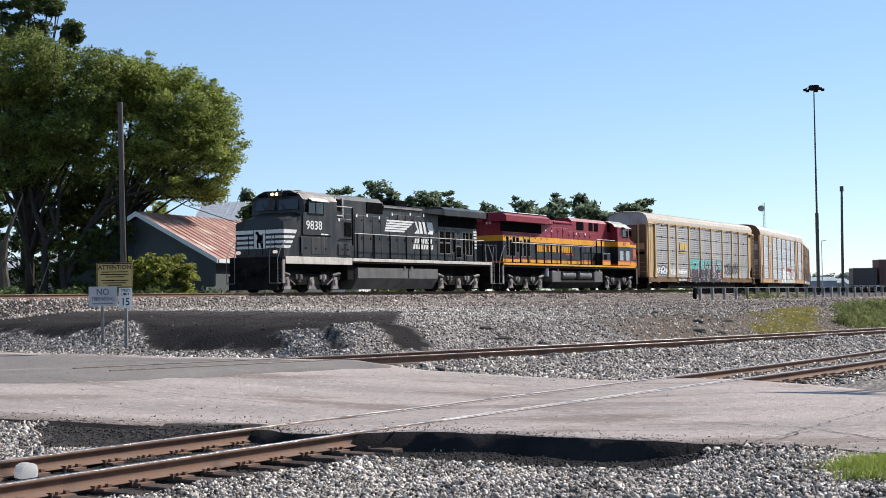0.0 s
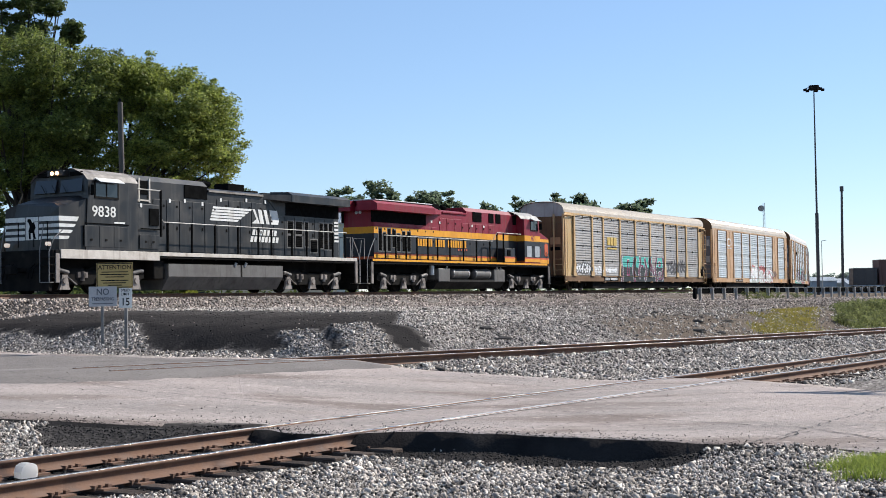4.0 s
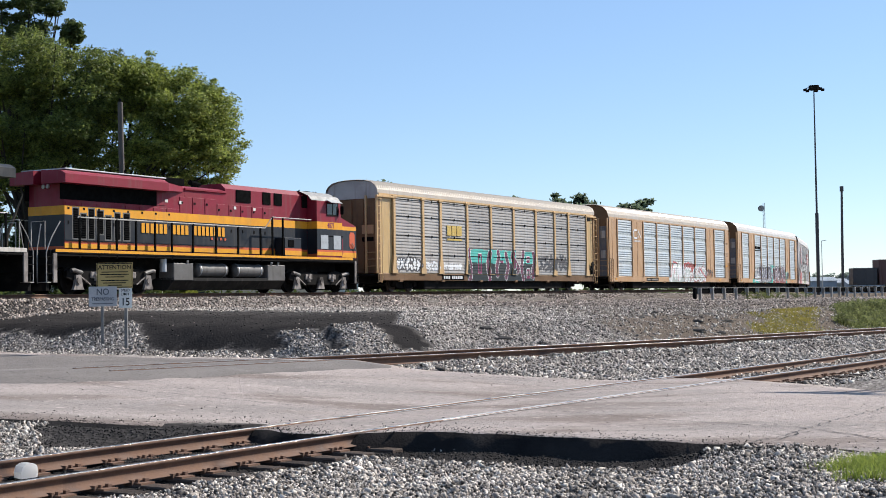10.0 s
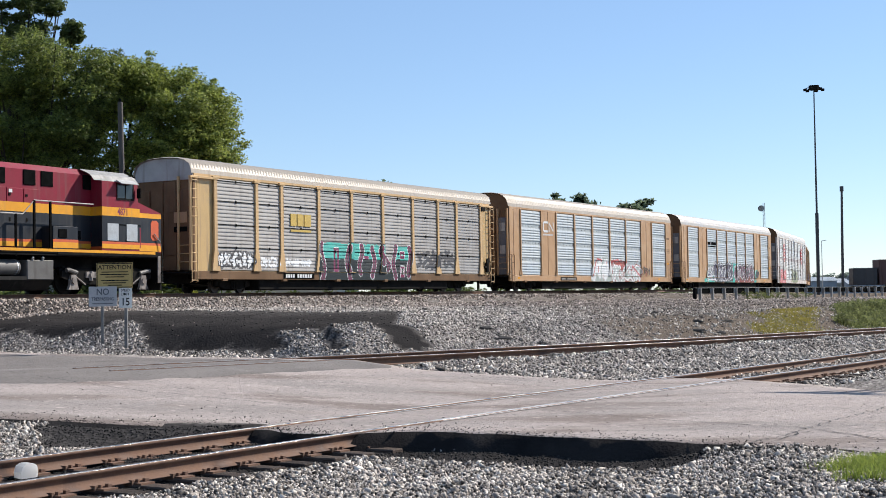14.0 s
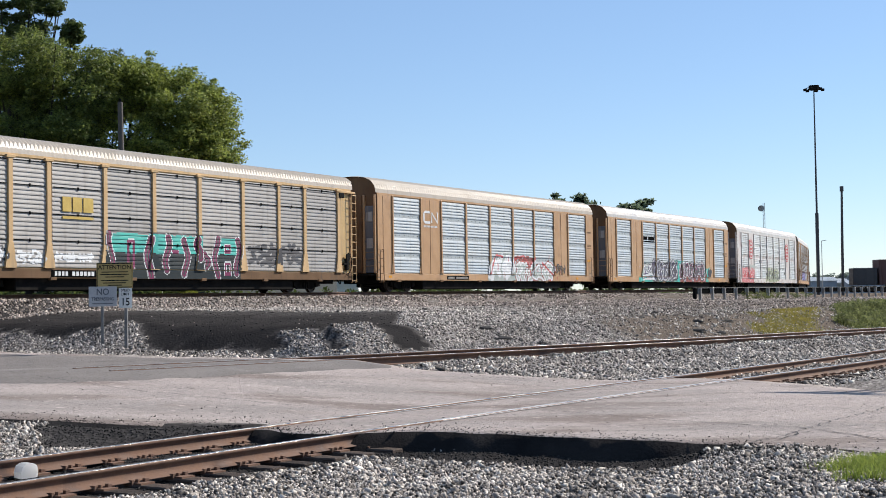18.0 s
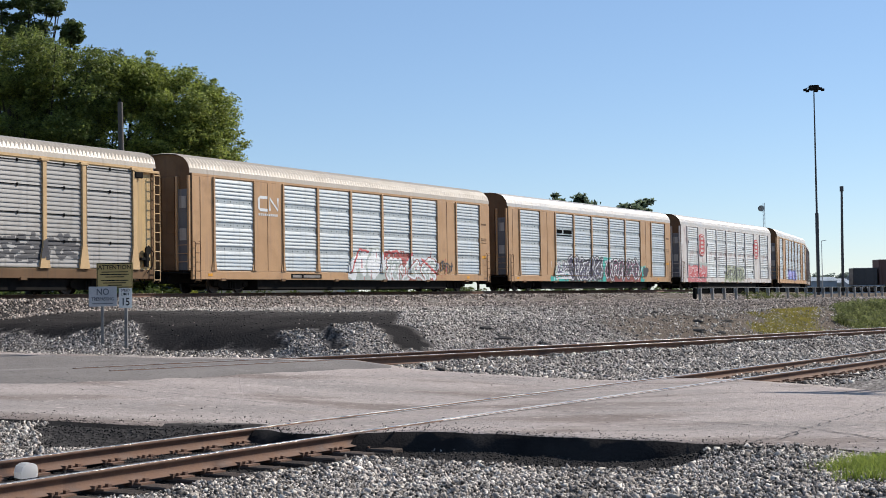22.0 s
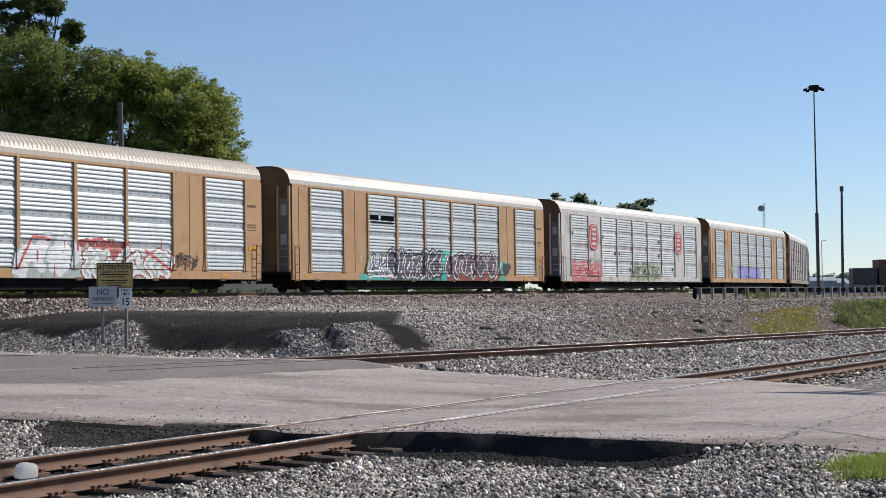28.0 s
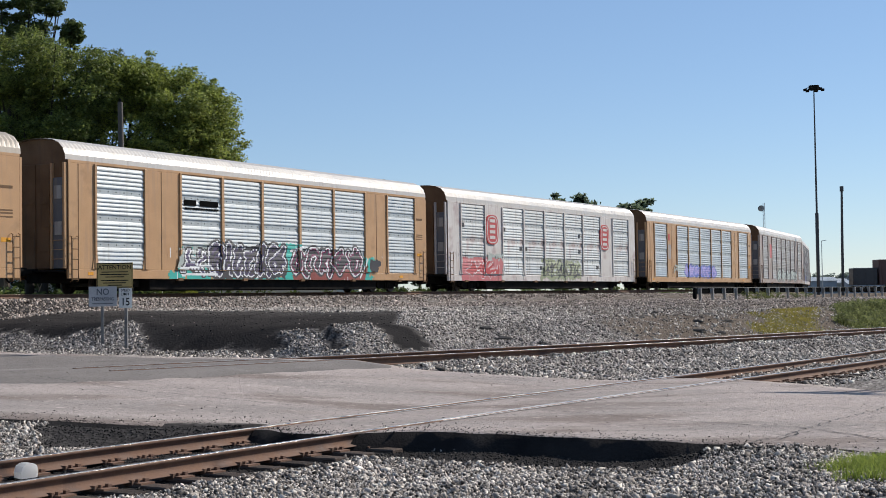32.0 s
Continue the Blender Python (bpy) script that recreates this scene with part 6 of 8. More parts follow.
P.letters(1.6, 4.0, 1.12, 1.72, 6, [(0.15, "black_spray"), (0.055, "white_spray")]).letters(4.55, 5.9, 1.1, 1.6, 2, [(0.05, "white_spray")]).letters(6.4, 8.4, 1.2, 1.5, 5, [(0.05, "white_spray")])
P.done("white graffiti on black")
bar_set(c1, "vent", [(6.2, 8.6)], 0.62, 0.88, -1.61, "number_plate", "black plate with white bars")
bar_set(c1, "white_spray", [(6.36 + 0.18 * i, 6.48 + 0.18 * i) for i in range(4)] + [(7.25 + 0.2 * i, 7.39 + 0.2 * i) for i in range(6)], 0.67, 0.83, -1.616)
for z0, z1 in ((3.9, 4.1), (3.35, 3.75), (2.0, 2.1)):
    bar_set(c1, "tan_dark", [(25.2, 25.8)], z0, z1, -1.535)

g = Geo()
g.add(*ribbon([(5.15, 3.68), (4.62, 3.68), (4.52, 3.76), (4.52, 4.16), (4.62, 4.24), (5.15, 4.24)], 0.13, -1.612))
g.add(*ribbon([(5.32, 3.66), (5.32, 4.22), (5.92, 3.70), (5.92, 4.26)], 0.13, -1.612))
g.v = [(x - HALF, y, z) for x, y, z in g.v]
part("emblem", g, M["white_spray"], c2, "white bent-line emblem")
bar_set(c2, "white_spray", [(4.5 + 0.145 * i, 4.59 + 0.145 * i) for i in range(10)], 3.42, 3.52, -1.606)
bar_set(c2, "vent", [(6.9, 9.3)], 0.64, 0.84, -1.61)
bar_set(c2, "sill_grey", [(7.0, 7.7), (7.85, 9.2)], 0.68, 0.79, -1.614)
P = Spray(c2, False, 11.6, 22.0, 0.58, 2.25, 4)
P.field("grey_spray", 11.8, 17.2, 0.5, 1.15, 0.2).field("grey_spray", 12.3, 14.6, 0.9, 2.05, 0.25).field("brown_spray", 14.9, 17.6, 1.25, 2.05, 0.25, 0.6).field("grey_spray", 15.3, 19.9, 0.5, 1.2, 0.25, 0.5)
P.letters(12.0, 15.0, 0.7, 2.0, 2, [(0.30, "grey_spray"), (0.2, "white_spray")], 0.3).letters(15.2, 20.2, 0.65, 1.65, 4, [(0.26, "brown_spray"), (0.19, "white_spray"), (0.07, "grey_spray")], 0.2)
P.lines([[(11.8, 0.95), (12.6, 2.1), (13.4, 2.0)], [(15.0, 1.9), (16.1, 2.1), (16.9, 1.5), (17.6, 2.0)], [(18.6, 1.7), (20.2, 0.9)]], [(0.06, "red_spray")])
P.letters(20.5, 21.8, 1.05, 1.65, 3, [(0.03, "black_spray")]).drips("red_spray", 18, 0.5)
P.done("pale grey, white and rust red graffiti")

bar_set(c3, "vent", [(6.55, 7.3), (7.55, 8.75)], 3.62, 3.86, -1.625, "emblem", "black emblem bars")
bar_set(c3, "vent", [(6.6 + 0.17 * i, 6.72 + 0.17 * i) for i in range(13)], 3.46, 3.54, -1.625)
P = Spray(c3, False, 5.2, 21.8, 0.58, 2.3, 5)
P.field("teal", 5.6, 20.6, 0.45, 0.95, 0.25, 0.8).field("teal", 6.3, 8.7, 0.8, 1.9, 0.3, 0.25).field("teal", 12.9, 14.9, 0.7, 2.2, 0.25).field("teal", 19.4, 20.9, 0.6, 1.7, 0.3, 0.6)
P.field("grey_spray", 6.3, 9.0, 1.2, 2.1, 0.3, 0.1)
P.field("black_spray", 8.4, 13.6, 0.62, 2.05, 0.2, 1.0).field("brown_spray", 14.2, 20.3, 0.42, 1.15, 0.15)
P.letters(6.6, 8.8, 0.8, 1.75, 2, [(0.20, "black_spray"), (0.13, "white_spray"), (0.06, "purple_spray")], 0.3)
P.letters(8.5, 13.5, 0.78, 2.0, 7, [(0.30, "black_spray"), (0.195, "white_spray"), (0.135, "purple_spray"), (0.06, "black_spray")], 0.35)
P.letters(14.5, 19.7, 0.85, 2.0, 5, [(0.31, "black_spray"), (0.22, "white_spray"), (0.155, "maroon_spray"), (0.09, "black_spray")], 0.35)
P.lines([[(6.2, 1.0), (8.2, 1.15), (8.6, 0.8), (6.4, 0.75)], [(19.8, 0.7), (20.4, 1.6)], [(14.0, 1.9), (15.0, 2.1)]], [(0.05, "white_spray")])
P.drips("white_spray", 26, 0.35, 0.025).letters(20.7, 21.5, 1.05, 1.5, 2, [(0.14, "black_spray")])
P.done("purple, black and white graffiti letters on teal")

oval_emblem(c4, 5.0, 2.68, 4.40, 1.5)
oval_emblem(c4, 20.9, 2.68, 4.40, 1.5)
P = Spray(c4, False, 1.0, 20.0, 0.58, 2.4, 6)
P.field("pink_wash", 1.5, 6.2, 0.5, 1.9, 0.12, 1.2).letters(2.0, 5.7, 0.75, 1.75, 3, [(0.13, "white_spray"), (0.09, "red_spray")], 0.2)
P.field("olive_wash", 11.4, 17.2, 0.7, 1.95, 0.3, 0.35).letters(11.6, 17.0, 0.75, 1.85, 6, [(0.15, "olive_wash"), (0.05, "black_spray")], 0.2)
P.letters(4.4, 6.3, 1.75, 2.25, 2, [(0.06, "grey_spray")])
P.drips("black_spray", 30, 0.5, 0.022)
P.done("faded red and olive graffiti")
for x, z in ((1.5, 3.6), (4.0, 3.5), (6.4, 3.5), (8.5, 2.4), (9.2, 2.4), (14.6, 3.4), (16.8, 3.4), (16.8, 2.4), (11.2, 1.3), (14.0, 1.3), (19.6, 1.4)):
    bar_set(c4, "black_spray", [(x, x + 0.28)], z, z + 0.22, -1.62, "latch_stain")

P = Spray(c5, False, 5.4, 20.2, 0.9, 2.25, 7)
P.field("blue_spray", 8.6, 15.4, 1.0, 1.9, 0.3, 0.5).letters(8.5, 15.7, 1.05, 1.9, 7, [(0.2, "blue_spray"), (0.1, "lilac_spray")]).letters(5.6, 8.2, 1.3, 1.9, 3, [(0.05, "grey_spray")])
P.done("blue and lilac graffiti letters")
bar_set(c5, "red_spray", [(4.45, 4.75)], 3.7, 4.2, -1.608, "emblem", "small faded red emblem")
bar_set(c5, "car_pink", [(4.25, 5.0)], 2.3, 3.4, -1.608, "faded_panel")
P = Spray(c6, False, 8.8, 21.2, 0.7, 2.0, 8)
P.letters(9.0, 21.0, 0.8, 1.85, 9, [(0.20, "black_spray"), (0.12, "grey_spray")]).done("dark grey graffiti letters")
bar_set(c6, "pink_wash", [(5.2, 6.3)], 2.9, 4.2, -1.61, "emblem", "faded red emblem")
P = Spray(c7, False, 7.8, 16.2, 0.7, 2.0, 9)
P.letters(8.0, 16.0, 0.8, 1.8, 6, [(0.2, "grey_spray"), (0.1, "blue_spray")]).done("grey graffiti letters")
# stencilled data near the car ends, placards and yellow flashes on the sills
for c in (c2, c3, c5):
    for z0, z1 in ((3.75, 3.85), (2.95, 3.0), (2.85, 2.9), (2.72, 2.76)):
        bar_set(c, "tan_dark", [(25.25, 25.85)], z0, z1, -1.606, "stencil")
    bar_set(c, "yellow_paint", [(1.0, 1.28), (23.5, 23.8)], 0.70, 0.82, -1.606, "reflector")
    bar_set(c, "yellow_paint", [(25.3, 25.75)], 1.85, 2.0, -1.606, "placard", "yellow placard")
    for x0 in (0.5, 5.15, 21.3):
        bar_set(c, "tan_dark", [(x0, x0 + 0.025)], 0.95, 4.88, -1.607, "sheet_joint")

# ---- trees, poles, buildings ----
def leaf_cloud(centres, radii, per, size, seed, flat=0.55):
    """Many small leaves round clump centres: arrays of vertices and quads."""
    r = np.random.RandomState(seed)
    c = np.repeat(np.asarray(centres), per, 0)
    rad = np.repeat(np.asarray(radii), per)
    n = len(c)
    d = r.normal(size=(n, 3))
    d /= np.linalg.norm(d, axis=1)[:, None]
    p = c + d * (rad * r.uniform(0.1, 1.0, n) ** 0.6)[:, None] * np.array([1, 1, flat])
    a = r.normal(size=(n, 3))
    a[:, 2] *= 0.6
    a /= np.linalg.norm(a, axis=1)[:, None]
    b = np.cross(a, r.normal(size=(n, 3)))
    b /= np.linalg.norm(b, axis=1)[:, None]
    s = size * r.uniform(0.55, 1.35, n)[:, None]
    nrm = np.cross(a, b)
    v = np.stack([p - a * s, p + b * s * 0.42 + nrm * s * 0.12, p + a * s, p - b * s * 0.42 + nrm * s * 0.12], 1).reshape(-1, 3)
    return v, np.arange(4 * n).reshape(-1, 4)


def tree(label, x, y, z, trunk, lobes, clumps, per, size, mat, seed, lean=(0, 0), limbs=14, group="", clump_r=(0.35, 0.8), stems=(), deep=1.0):
    """Tapered trunk with limbs into a crown of leaf clumps. lobes: (dx, dy, height, rx, ry, rz)."""
    t = thing("tree", label, "tree", group, m=pose(x, y, z))
    rnd = random.Random(seed)
    r = np.random.RandomState(seed)
    cs, rs = [], []
    fine = []
    for lx, ly, lz, rx, ry, rz in lobes:
        ly, ry = ly + ry * (deep - 1) * 0.8, ry * deep
        for k in range(9):
            d = r.normal(size=3)
            d /= np.linalg.norm(d)
            q = r.uniform(0.36, 0.66)
            fine.append((lx + d[0] * rx * 0.72, ly + d[1] * ry * 0.72, lz + d[2] * rz * 0.72, rx * q, ry * q, rz * q))
    for k in range(clumps):
        lx, ly, lz, rx, ry, rz = fine[k % len(fine)]
        d = r.normal(size=3)
        d /= np.linalg.norm(d)
        f = r.uniform(0.4, 1.0) ** 0.7
        out = k % 7 == 0
        f *= 1.4 if out else 1.0
        cs.append((lx + d[0] * rx * f, ly + d[1] * ry * f, lz + d[2] * rz * f))
        rs.append(rnd.uniform(*clump_r) * (0.6 if out else 1.0))
    v, f = leaf_cloud(cs, rs, per, size, seed)
    part("crown", fast_mesh("crown", v, f, mat), mat, t)
    h, r0 = trunk
    top = Vector((lean[0], lean[1], h))
    if stems:
        for k, line in enumerate(stems):
            main = line[0][2] < 0.5
            part("trunk" if main else "limb", Geo().tube(line, r0 * (0.95 if main else 0.55), 9, r0 * (0.35 if main else 0.15)), M["bark_dark"], t)
    else:
        part("trunk", Geo().tube([(0, 0, 0), top * 0.3 + Vector((rnd.uniform(-0.15, 0.15), 0.1, 0)), top * 0.65 + Vector((rnd.uniform(-0.25, 0.25), -0.1, 0)), top], r0, 8, r0 * 0.45), M["bark_dark"], t)
    for k in range(limbs):
        e = Vector(cs[rnd.randrange(len(cs))])
        a = top * rnd.uniform(0.45, 1.0)
        m = a.lerp(e, 0.5) + Vector((rnd.uniform(-0.5, 0.5), rnd.uniform(-0.5, 0.5), rnd.uniform(-0.2, 0.6)))
        part("limb", Geo().tube([a, a.lerp(m, 0.5) + Vector((0, 0, 0.15)), m, e], r0 * rnd.uniform(0.28, 0.5), 6, 0.03), M["bark_dark"], t)
    return t


G0 = 1.12
# forking stems of the broad tree, which stand dark before the shade
FORKS = [[(-1.05, -1.5, -0.1), (-0.85, -1.5, 1.4), (-0.35, -1.5, 2.9), (0.1, -1.4, 4.25), (0.86, -1.2, 5.65), (1.5, -0.8, 7.6), (2.0, -0.4, 9.4)],
         [(0.1, -1.4, 4.25), (1.2, -1.3, 5.5), (2.55, -1.2, 6.7), (3.6, -0.9, 8.2)], [(0.86, -1.2, 5.65), (1.7, -1.2, 6.1), (2.95, -1.2, 6.3), (4.9, -1.0, 6.9)],
         [(-1.85, -1.6, -0.1), (-1.9, -1.6, 2.2), (-2.05, -1.5, 4.0), (-2.65, -1.4, 5.3), (-3.2, -1.0, 6.9), (-3.4, -0.6, 8.8)], [(-2.0, -1.6, 3.4), (-1.4, -1.5, 4.6), (-1.45, -1.3, 6.7), (-1.0, -1.0, 8.6)],
         [(-0.6, -1.7, -0.1), (-1.0, -1.6, 2.2), (-1.25, -1.5, 3.9), (-1.9, -1.4, 5.6)], [(-0.35, -1.5, 2.9), (0.5, -1.5, 3.5), (1.5, -1.4, 4.6)]]
FORKS = [[(x, y - 1.7 * max(0.0, 1 - z / 8), z) for x, y, z in line] for line in FORKS]
tree("broad green tree with a rounded sunlit crown", -18.9, 76, G0, (5.6, 0.22), [(2.5, 0, 12.0, 1.6, 1.6, 1.6), (4.5, 0, 11.6, 1.7, 1.6, 1.5), (6.1, 0, 10.4, 1.5, 1.5, 1.6), (6.7, 0, 9.0, 1.2, 1.3, 1.6), (5.8, 0, 7.7, 1.7, 1.5, 1.6), (4.1, -1, 9.6, 2.0, 1.5, 1.9), (2.0, -0.5, 9.8, 2.0, 1.5, 2.0), (5.4, 0.5, 11.1, 1.4, 1.3, 1.5), (4.7, 0, 6.7, 1.6, 1.2, 1.0), (1.2, 0, 12.4, 1.5, 1.5, 1.5), (3.3, 0.3, 11.0, 1.8, 1.5, 1.8), (2.6, -0.3, 7.9, 1.7, 1.2, 1.1), (2.9, 0, 12.4, 1.2, 1.2, 1.2), (5.6, -0.4, 9.2, 1.6, 1.4, 1.6)],
     1500, 85, 0.088, M["leaf_lit"], 11, (1.6, 0), 40, clump_r=(0.3, 0.85), stems=FORKS, deep=1.9)
# leaves a darker copy of the broad tree's, for the shaded side
tree("tall green tree with dense foliage, darkened for shade", -22.0, 75, G0, (6.0, 0.30), [(3.4, 0, 12.3, 1.7, 1.6, 1.8), (1.8, 0, 12.8, 1.9, 1.6, 2.0), (-0.2, 0, 13.1, 1.9, 1.6, 2.1), (-2.0, 0, 13.4, 1.7, 1.4, 1.8), (1.3, -1, 10.1, 2.5, 1.5, 1.9), (-1.1, -0.5, 10.3, 2.0, 1.5, 2.1), (3.3, -0.8, 9.4, 1.8, 1.4, 1.8), (0.0, -0.6, 7.9, 2.6, 1.2, 1.3)],
     1300, 85, 0.088, M["leaf_shaded"], 12, (-0.3, 0), 32, clump_r=(0.3, 0.85), deep=1.9, stems=[[(-0.2, 0, -0.1), (-0.1, 0, 2.5), (-0.4, 0, 5.0), (-0.9, 0, 8.0), (-1.2, 0, 11.0)], [(-0.3, 0, 4.0), (0.5, 0, 6.0), (1.0, 0, 9.0)]])
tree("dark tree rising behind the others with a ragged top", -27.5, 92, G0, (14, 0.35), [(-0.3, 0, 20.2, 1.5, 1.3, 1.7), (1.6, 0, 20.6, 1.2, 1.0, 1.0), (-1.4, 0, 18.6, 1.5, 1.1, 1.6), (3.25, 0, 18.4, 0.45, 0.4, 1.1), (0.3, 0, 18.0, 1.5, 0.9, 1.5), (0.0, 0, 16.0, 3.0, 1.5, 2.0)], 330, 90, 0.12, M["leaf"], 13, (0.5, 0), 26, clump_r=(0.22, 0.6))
# added foliage in the darkest leaf colour fills in the under-crown shade
tree("added tree whose darkened leaves stand for the shade under the crowns", -24.0, 84, G0, (6, 0.3), [(0, 0, 6.8, 5.0, 2.5, 3.0), (5.0, 0, 6.4, 3.4, 2.5, 2.6), (2.0, 0, 9.6, 5.0, 2.5, 3.0), (2.6, 0, 11.3, 3.0, 2.0, 2.0), (-3.0, 0, 12.2, 2.6, 2.0, 2.4)], 560, 90, 0.15, M["leaf"], 14, (0, 0), 12, stems=[[(0, 0, -0.1), (0.2, 0, 3), (0, 0, 6)], [(3.4, 0, -0.1), (3.2, 0, 3), (3.9, 0, 6)]])
tree("low green tree behind the shed", -12.6, 96, G0, (4, 0.2), [(0, 0, 6.2, 1.0, 1.2, 1.5), (0.9, 0, 5.6, 1.0, 1.2, 1.4)], 90, 90, 0.16, M["leaf"], 15, (0, 0), 8)
tree("sunlit green shrub beside the shed", -15.5, 70, G0, (2.0, 0.06), [(1.5, 0, 2.1, 1.1, 0.9, 1.0), (0.6, 0, 1.9, 0.9, 0.8, 1.1), (2.4, -0.2, 1.5, 0.8, 0.8, 0.8), (0.1, 0, 1.0, 0.9, 0.8, 0.9), (1.7, 0, 1.0, 1.5, 0.8, 0.9)], 210, 95, 0.085, M["leaf_shrub"], 16, (0.9, 0), 12, clump_r=(0.16, 0.42))
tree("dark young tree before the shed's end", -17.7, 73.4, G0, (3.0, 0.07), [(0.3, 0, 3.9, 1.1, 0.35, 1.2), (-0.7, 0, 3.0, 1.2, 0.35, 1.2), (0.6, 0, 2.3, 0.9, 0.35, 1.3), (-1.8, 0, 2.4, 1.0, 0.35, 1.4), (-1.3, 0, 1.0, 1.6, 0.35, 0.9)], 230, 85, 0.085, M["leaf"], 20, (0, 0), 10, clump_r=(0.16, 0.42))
tree("half-lit young tree under the crowns", -20.0, 83, G0, (3.4, 0.10), [(0.6, 0, 4.6, 2.0, 1.0, 1.6), (-2.0, 0.4, 4.2, 1.8, 1.0, 1.4), (2.4, 0, 5.2, 1.4, 1.0, 1.4)], 170, 80, 0.10, M["leaf_lit"], 17, (0, 0), 10, clump_r=(0.2, 0.5))
tree("undergrowth below the wood, its leaves darkened for shade", -24.0, 80, G0, (3.0, 0.1), [(-3.0, 0, 2.0, 2.2, 1.2, 1.8), (0.2, 0, 1.6, 2.2, 1.2, 1.5), (3.2, 0, 1.8, 2.0, 1.2, 1.6), (5.6, 0, 2.2, 1.6, 1.0, 1.7), (-1.2, 0, 4.6, 3.4, 1.2, 1.4)], 300, 60, 0.12, M["leaf"], 19, (0, 0), 14, clump_r=(0.3, 0.7))
stick = thing("leaning_stick", "thin pale dead stem leaning among the trees", "dead branch", m=pose(-20.3, 70.5, G0))
part("stem", Geo().tube([(-0.55, 0, -0.05), (0.0, 0, 1.2), (0.35, 0.05, 2.2), (0.75, 0.1, 3.3)], 0.035, 6, 0.012), M["bark_pale"], stick)
part("twig", Geo().tube([(0.0, 0, 1.2), (-0.4, 0, 2.0), (-0.5, 0, 2.5)], 0.018, 5, 0.008), M["bark_pale"], stick)
# old leaning trunk at the edge of the wood
dead = thing("bare_trunk", "old bare grey trunk leaning at the wood's edge", "tree trunk", m=pose(-21.65, 69, G0))
part("trunk", Geo().tube([(0, 0, -0.1), (0.05, 0, 1.2), (-0.1, 0, 2.6), (0.05, 0, 3.6)], 0.36, 9, 0.2), M["bark"], dead)
part("limb", Geo().tube([(0.0, 0, 3.2), (0.3, 0, 4.2), (0.6, 0.1, 5.0), (0.95, 0.1, 5.9)], 0.13, 7, 0.03), M["bark"], dead)
part("limb", Geo().tube([(0.0, 0, 2.8), (-0.4, 0, 3.8), (-0.5, 0.1, 4.6)], 0.12, 7, 0.03), M["bark"], dead)
# far wood behind the train, its leaf colour paled for distance haze
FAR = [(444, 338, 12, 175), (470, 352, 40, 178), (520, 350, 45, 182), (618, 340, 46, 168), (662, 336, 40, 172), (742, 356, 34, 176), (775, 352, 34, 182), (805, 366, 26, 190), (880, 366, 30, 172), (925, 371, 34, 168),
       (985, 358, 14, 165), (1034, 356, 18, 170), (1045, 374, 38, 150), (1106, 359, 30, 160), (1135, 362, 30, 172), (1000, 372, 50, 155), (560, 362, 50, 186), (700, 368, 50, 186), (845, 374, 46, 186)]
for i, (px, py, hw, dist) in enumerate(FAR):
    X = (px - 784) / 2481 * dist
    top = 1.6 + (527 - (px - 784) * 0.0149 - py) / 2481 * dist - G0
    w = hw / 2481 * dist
    tree("distant tree behind the railway, its green paled for haze", X, dist, G0, (top * 0.55, 0.22), [(0, 0, top * 0.86, w, w, top * 0.19), (-w * 0.5, 0, top * 0.62, w * 0.8, w, top * 0.20), (w * 0.5, 0, top * 0.66, w * 0.8, w, top * 0.2), (0, 0, top * 0.40, w, w, top * 0.22)],
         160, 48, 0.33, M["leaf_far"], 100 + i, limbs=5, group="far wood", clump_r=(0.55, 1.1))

# utility pole and its wires
p = thing("utility_pole", "weathered wooden utility pole behind the track, darkened for tree shade", "utility pole", m=pose(-14.55, 64, G0))
part("pole", Geo().tube([(0.0, 0, -0.1), (-0.06, 0, 4), (-0.15, 0, 9.65)], 0.17, 12, 0.115), M["pole"], p)
part("insulator", Geo().cyl((-0.15, 0.0), 0.05, 9.6, 9.8, "z", 8), M["vent"], p)
part("conduit", Geo().tube([(0.2, -0.1, 0), (0.12, -0.1, 4.0), (0.06, -0.1, 6.5)], 0.04, 6), M["vent"], p)
w = Geo()
w.tube([(-14.6, 64, 7.6), (-12.6, 68.5, 6.3), (-10.6, 73, 5.6)], 0.02, 5)
tagged(new("service_cable", w.mesh("service_cable", M["vent"])), "black sagging service cable to the shed", "cable")

# the shed with the red roof
def gabled(name, label, m, half, length, eave, ridge, wall, roof, trim, over=0.35):
    b = thing(name, label, "building", m=m)
    part("wall", Geo().prism([(-half, -0.1), (-half, eave), (0, ridge - 0.12), (half, eave), (half, -0.1)], 0.0, length, "x"), wall, b)
    for s in (-1, 1):
        k = (ridge - eave) / half
        e = half + over
        g = Geo().prism([(0, ridge), (0, ridge + 0.08), (s * e, ridge - k * e + 0.08), (s * e, ridge - k * e)], -over, length + over, "x")
        part("roof", g, roof, b)
        g = Geo().prism([(0, ridge + 0.10), (0, ridge - 0.16), (s * e, ridge - k * e - 0.16), (s * e, ridge - k * e + 0.10)], -over - 0.06, -over - 0.01, "x")
        part("bargeboard", g, trim, b)
        for x in np.arange(0.2, length, 0.6):
            part("roof_rib", Geo().prism([(s * 0.05, ridge + 0.08), (s * 0.05, ridge + 0.12), (s * e, ridge - k * e + 0.12), (s * e, ridge - k * e + 0.08)], x, x + 0.05, "x"), roof, b)
    return b


shed = gabled("shed", "dark timber shed with a rusty red metal roof", pose(-16.0, 74.0, G0, 0, 0, 68), 4.6, 14, 2.75, 5.15, M["shed_wall"], M["roof_red"], M["wall_white"])
part("corner_board", Geo().box(-0.06, 0.0, -4.62, -4.05, 0, 1.2, 0.01), M["wall_white"], shed, "white panel at the corner")
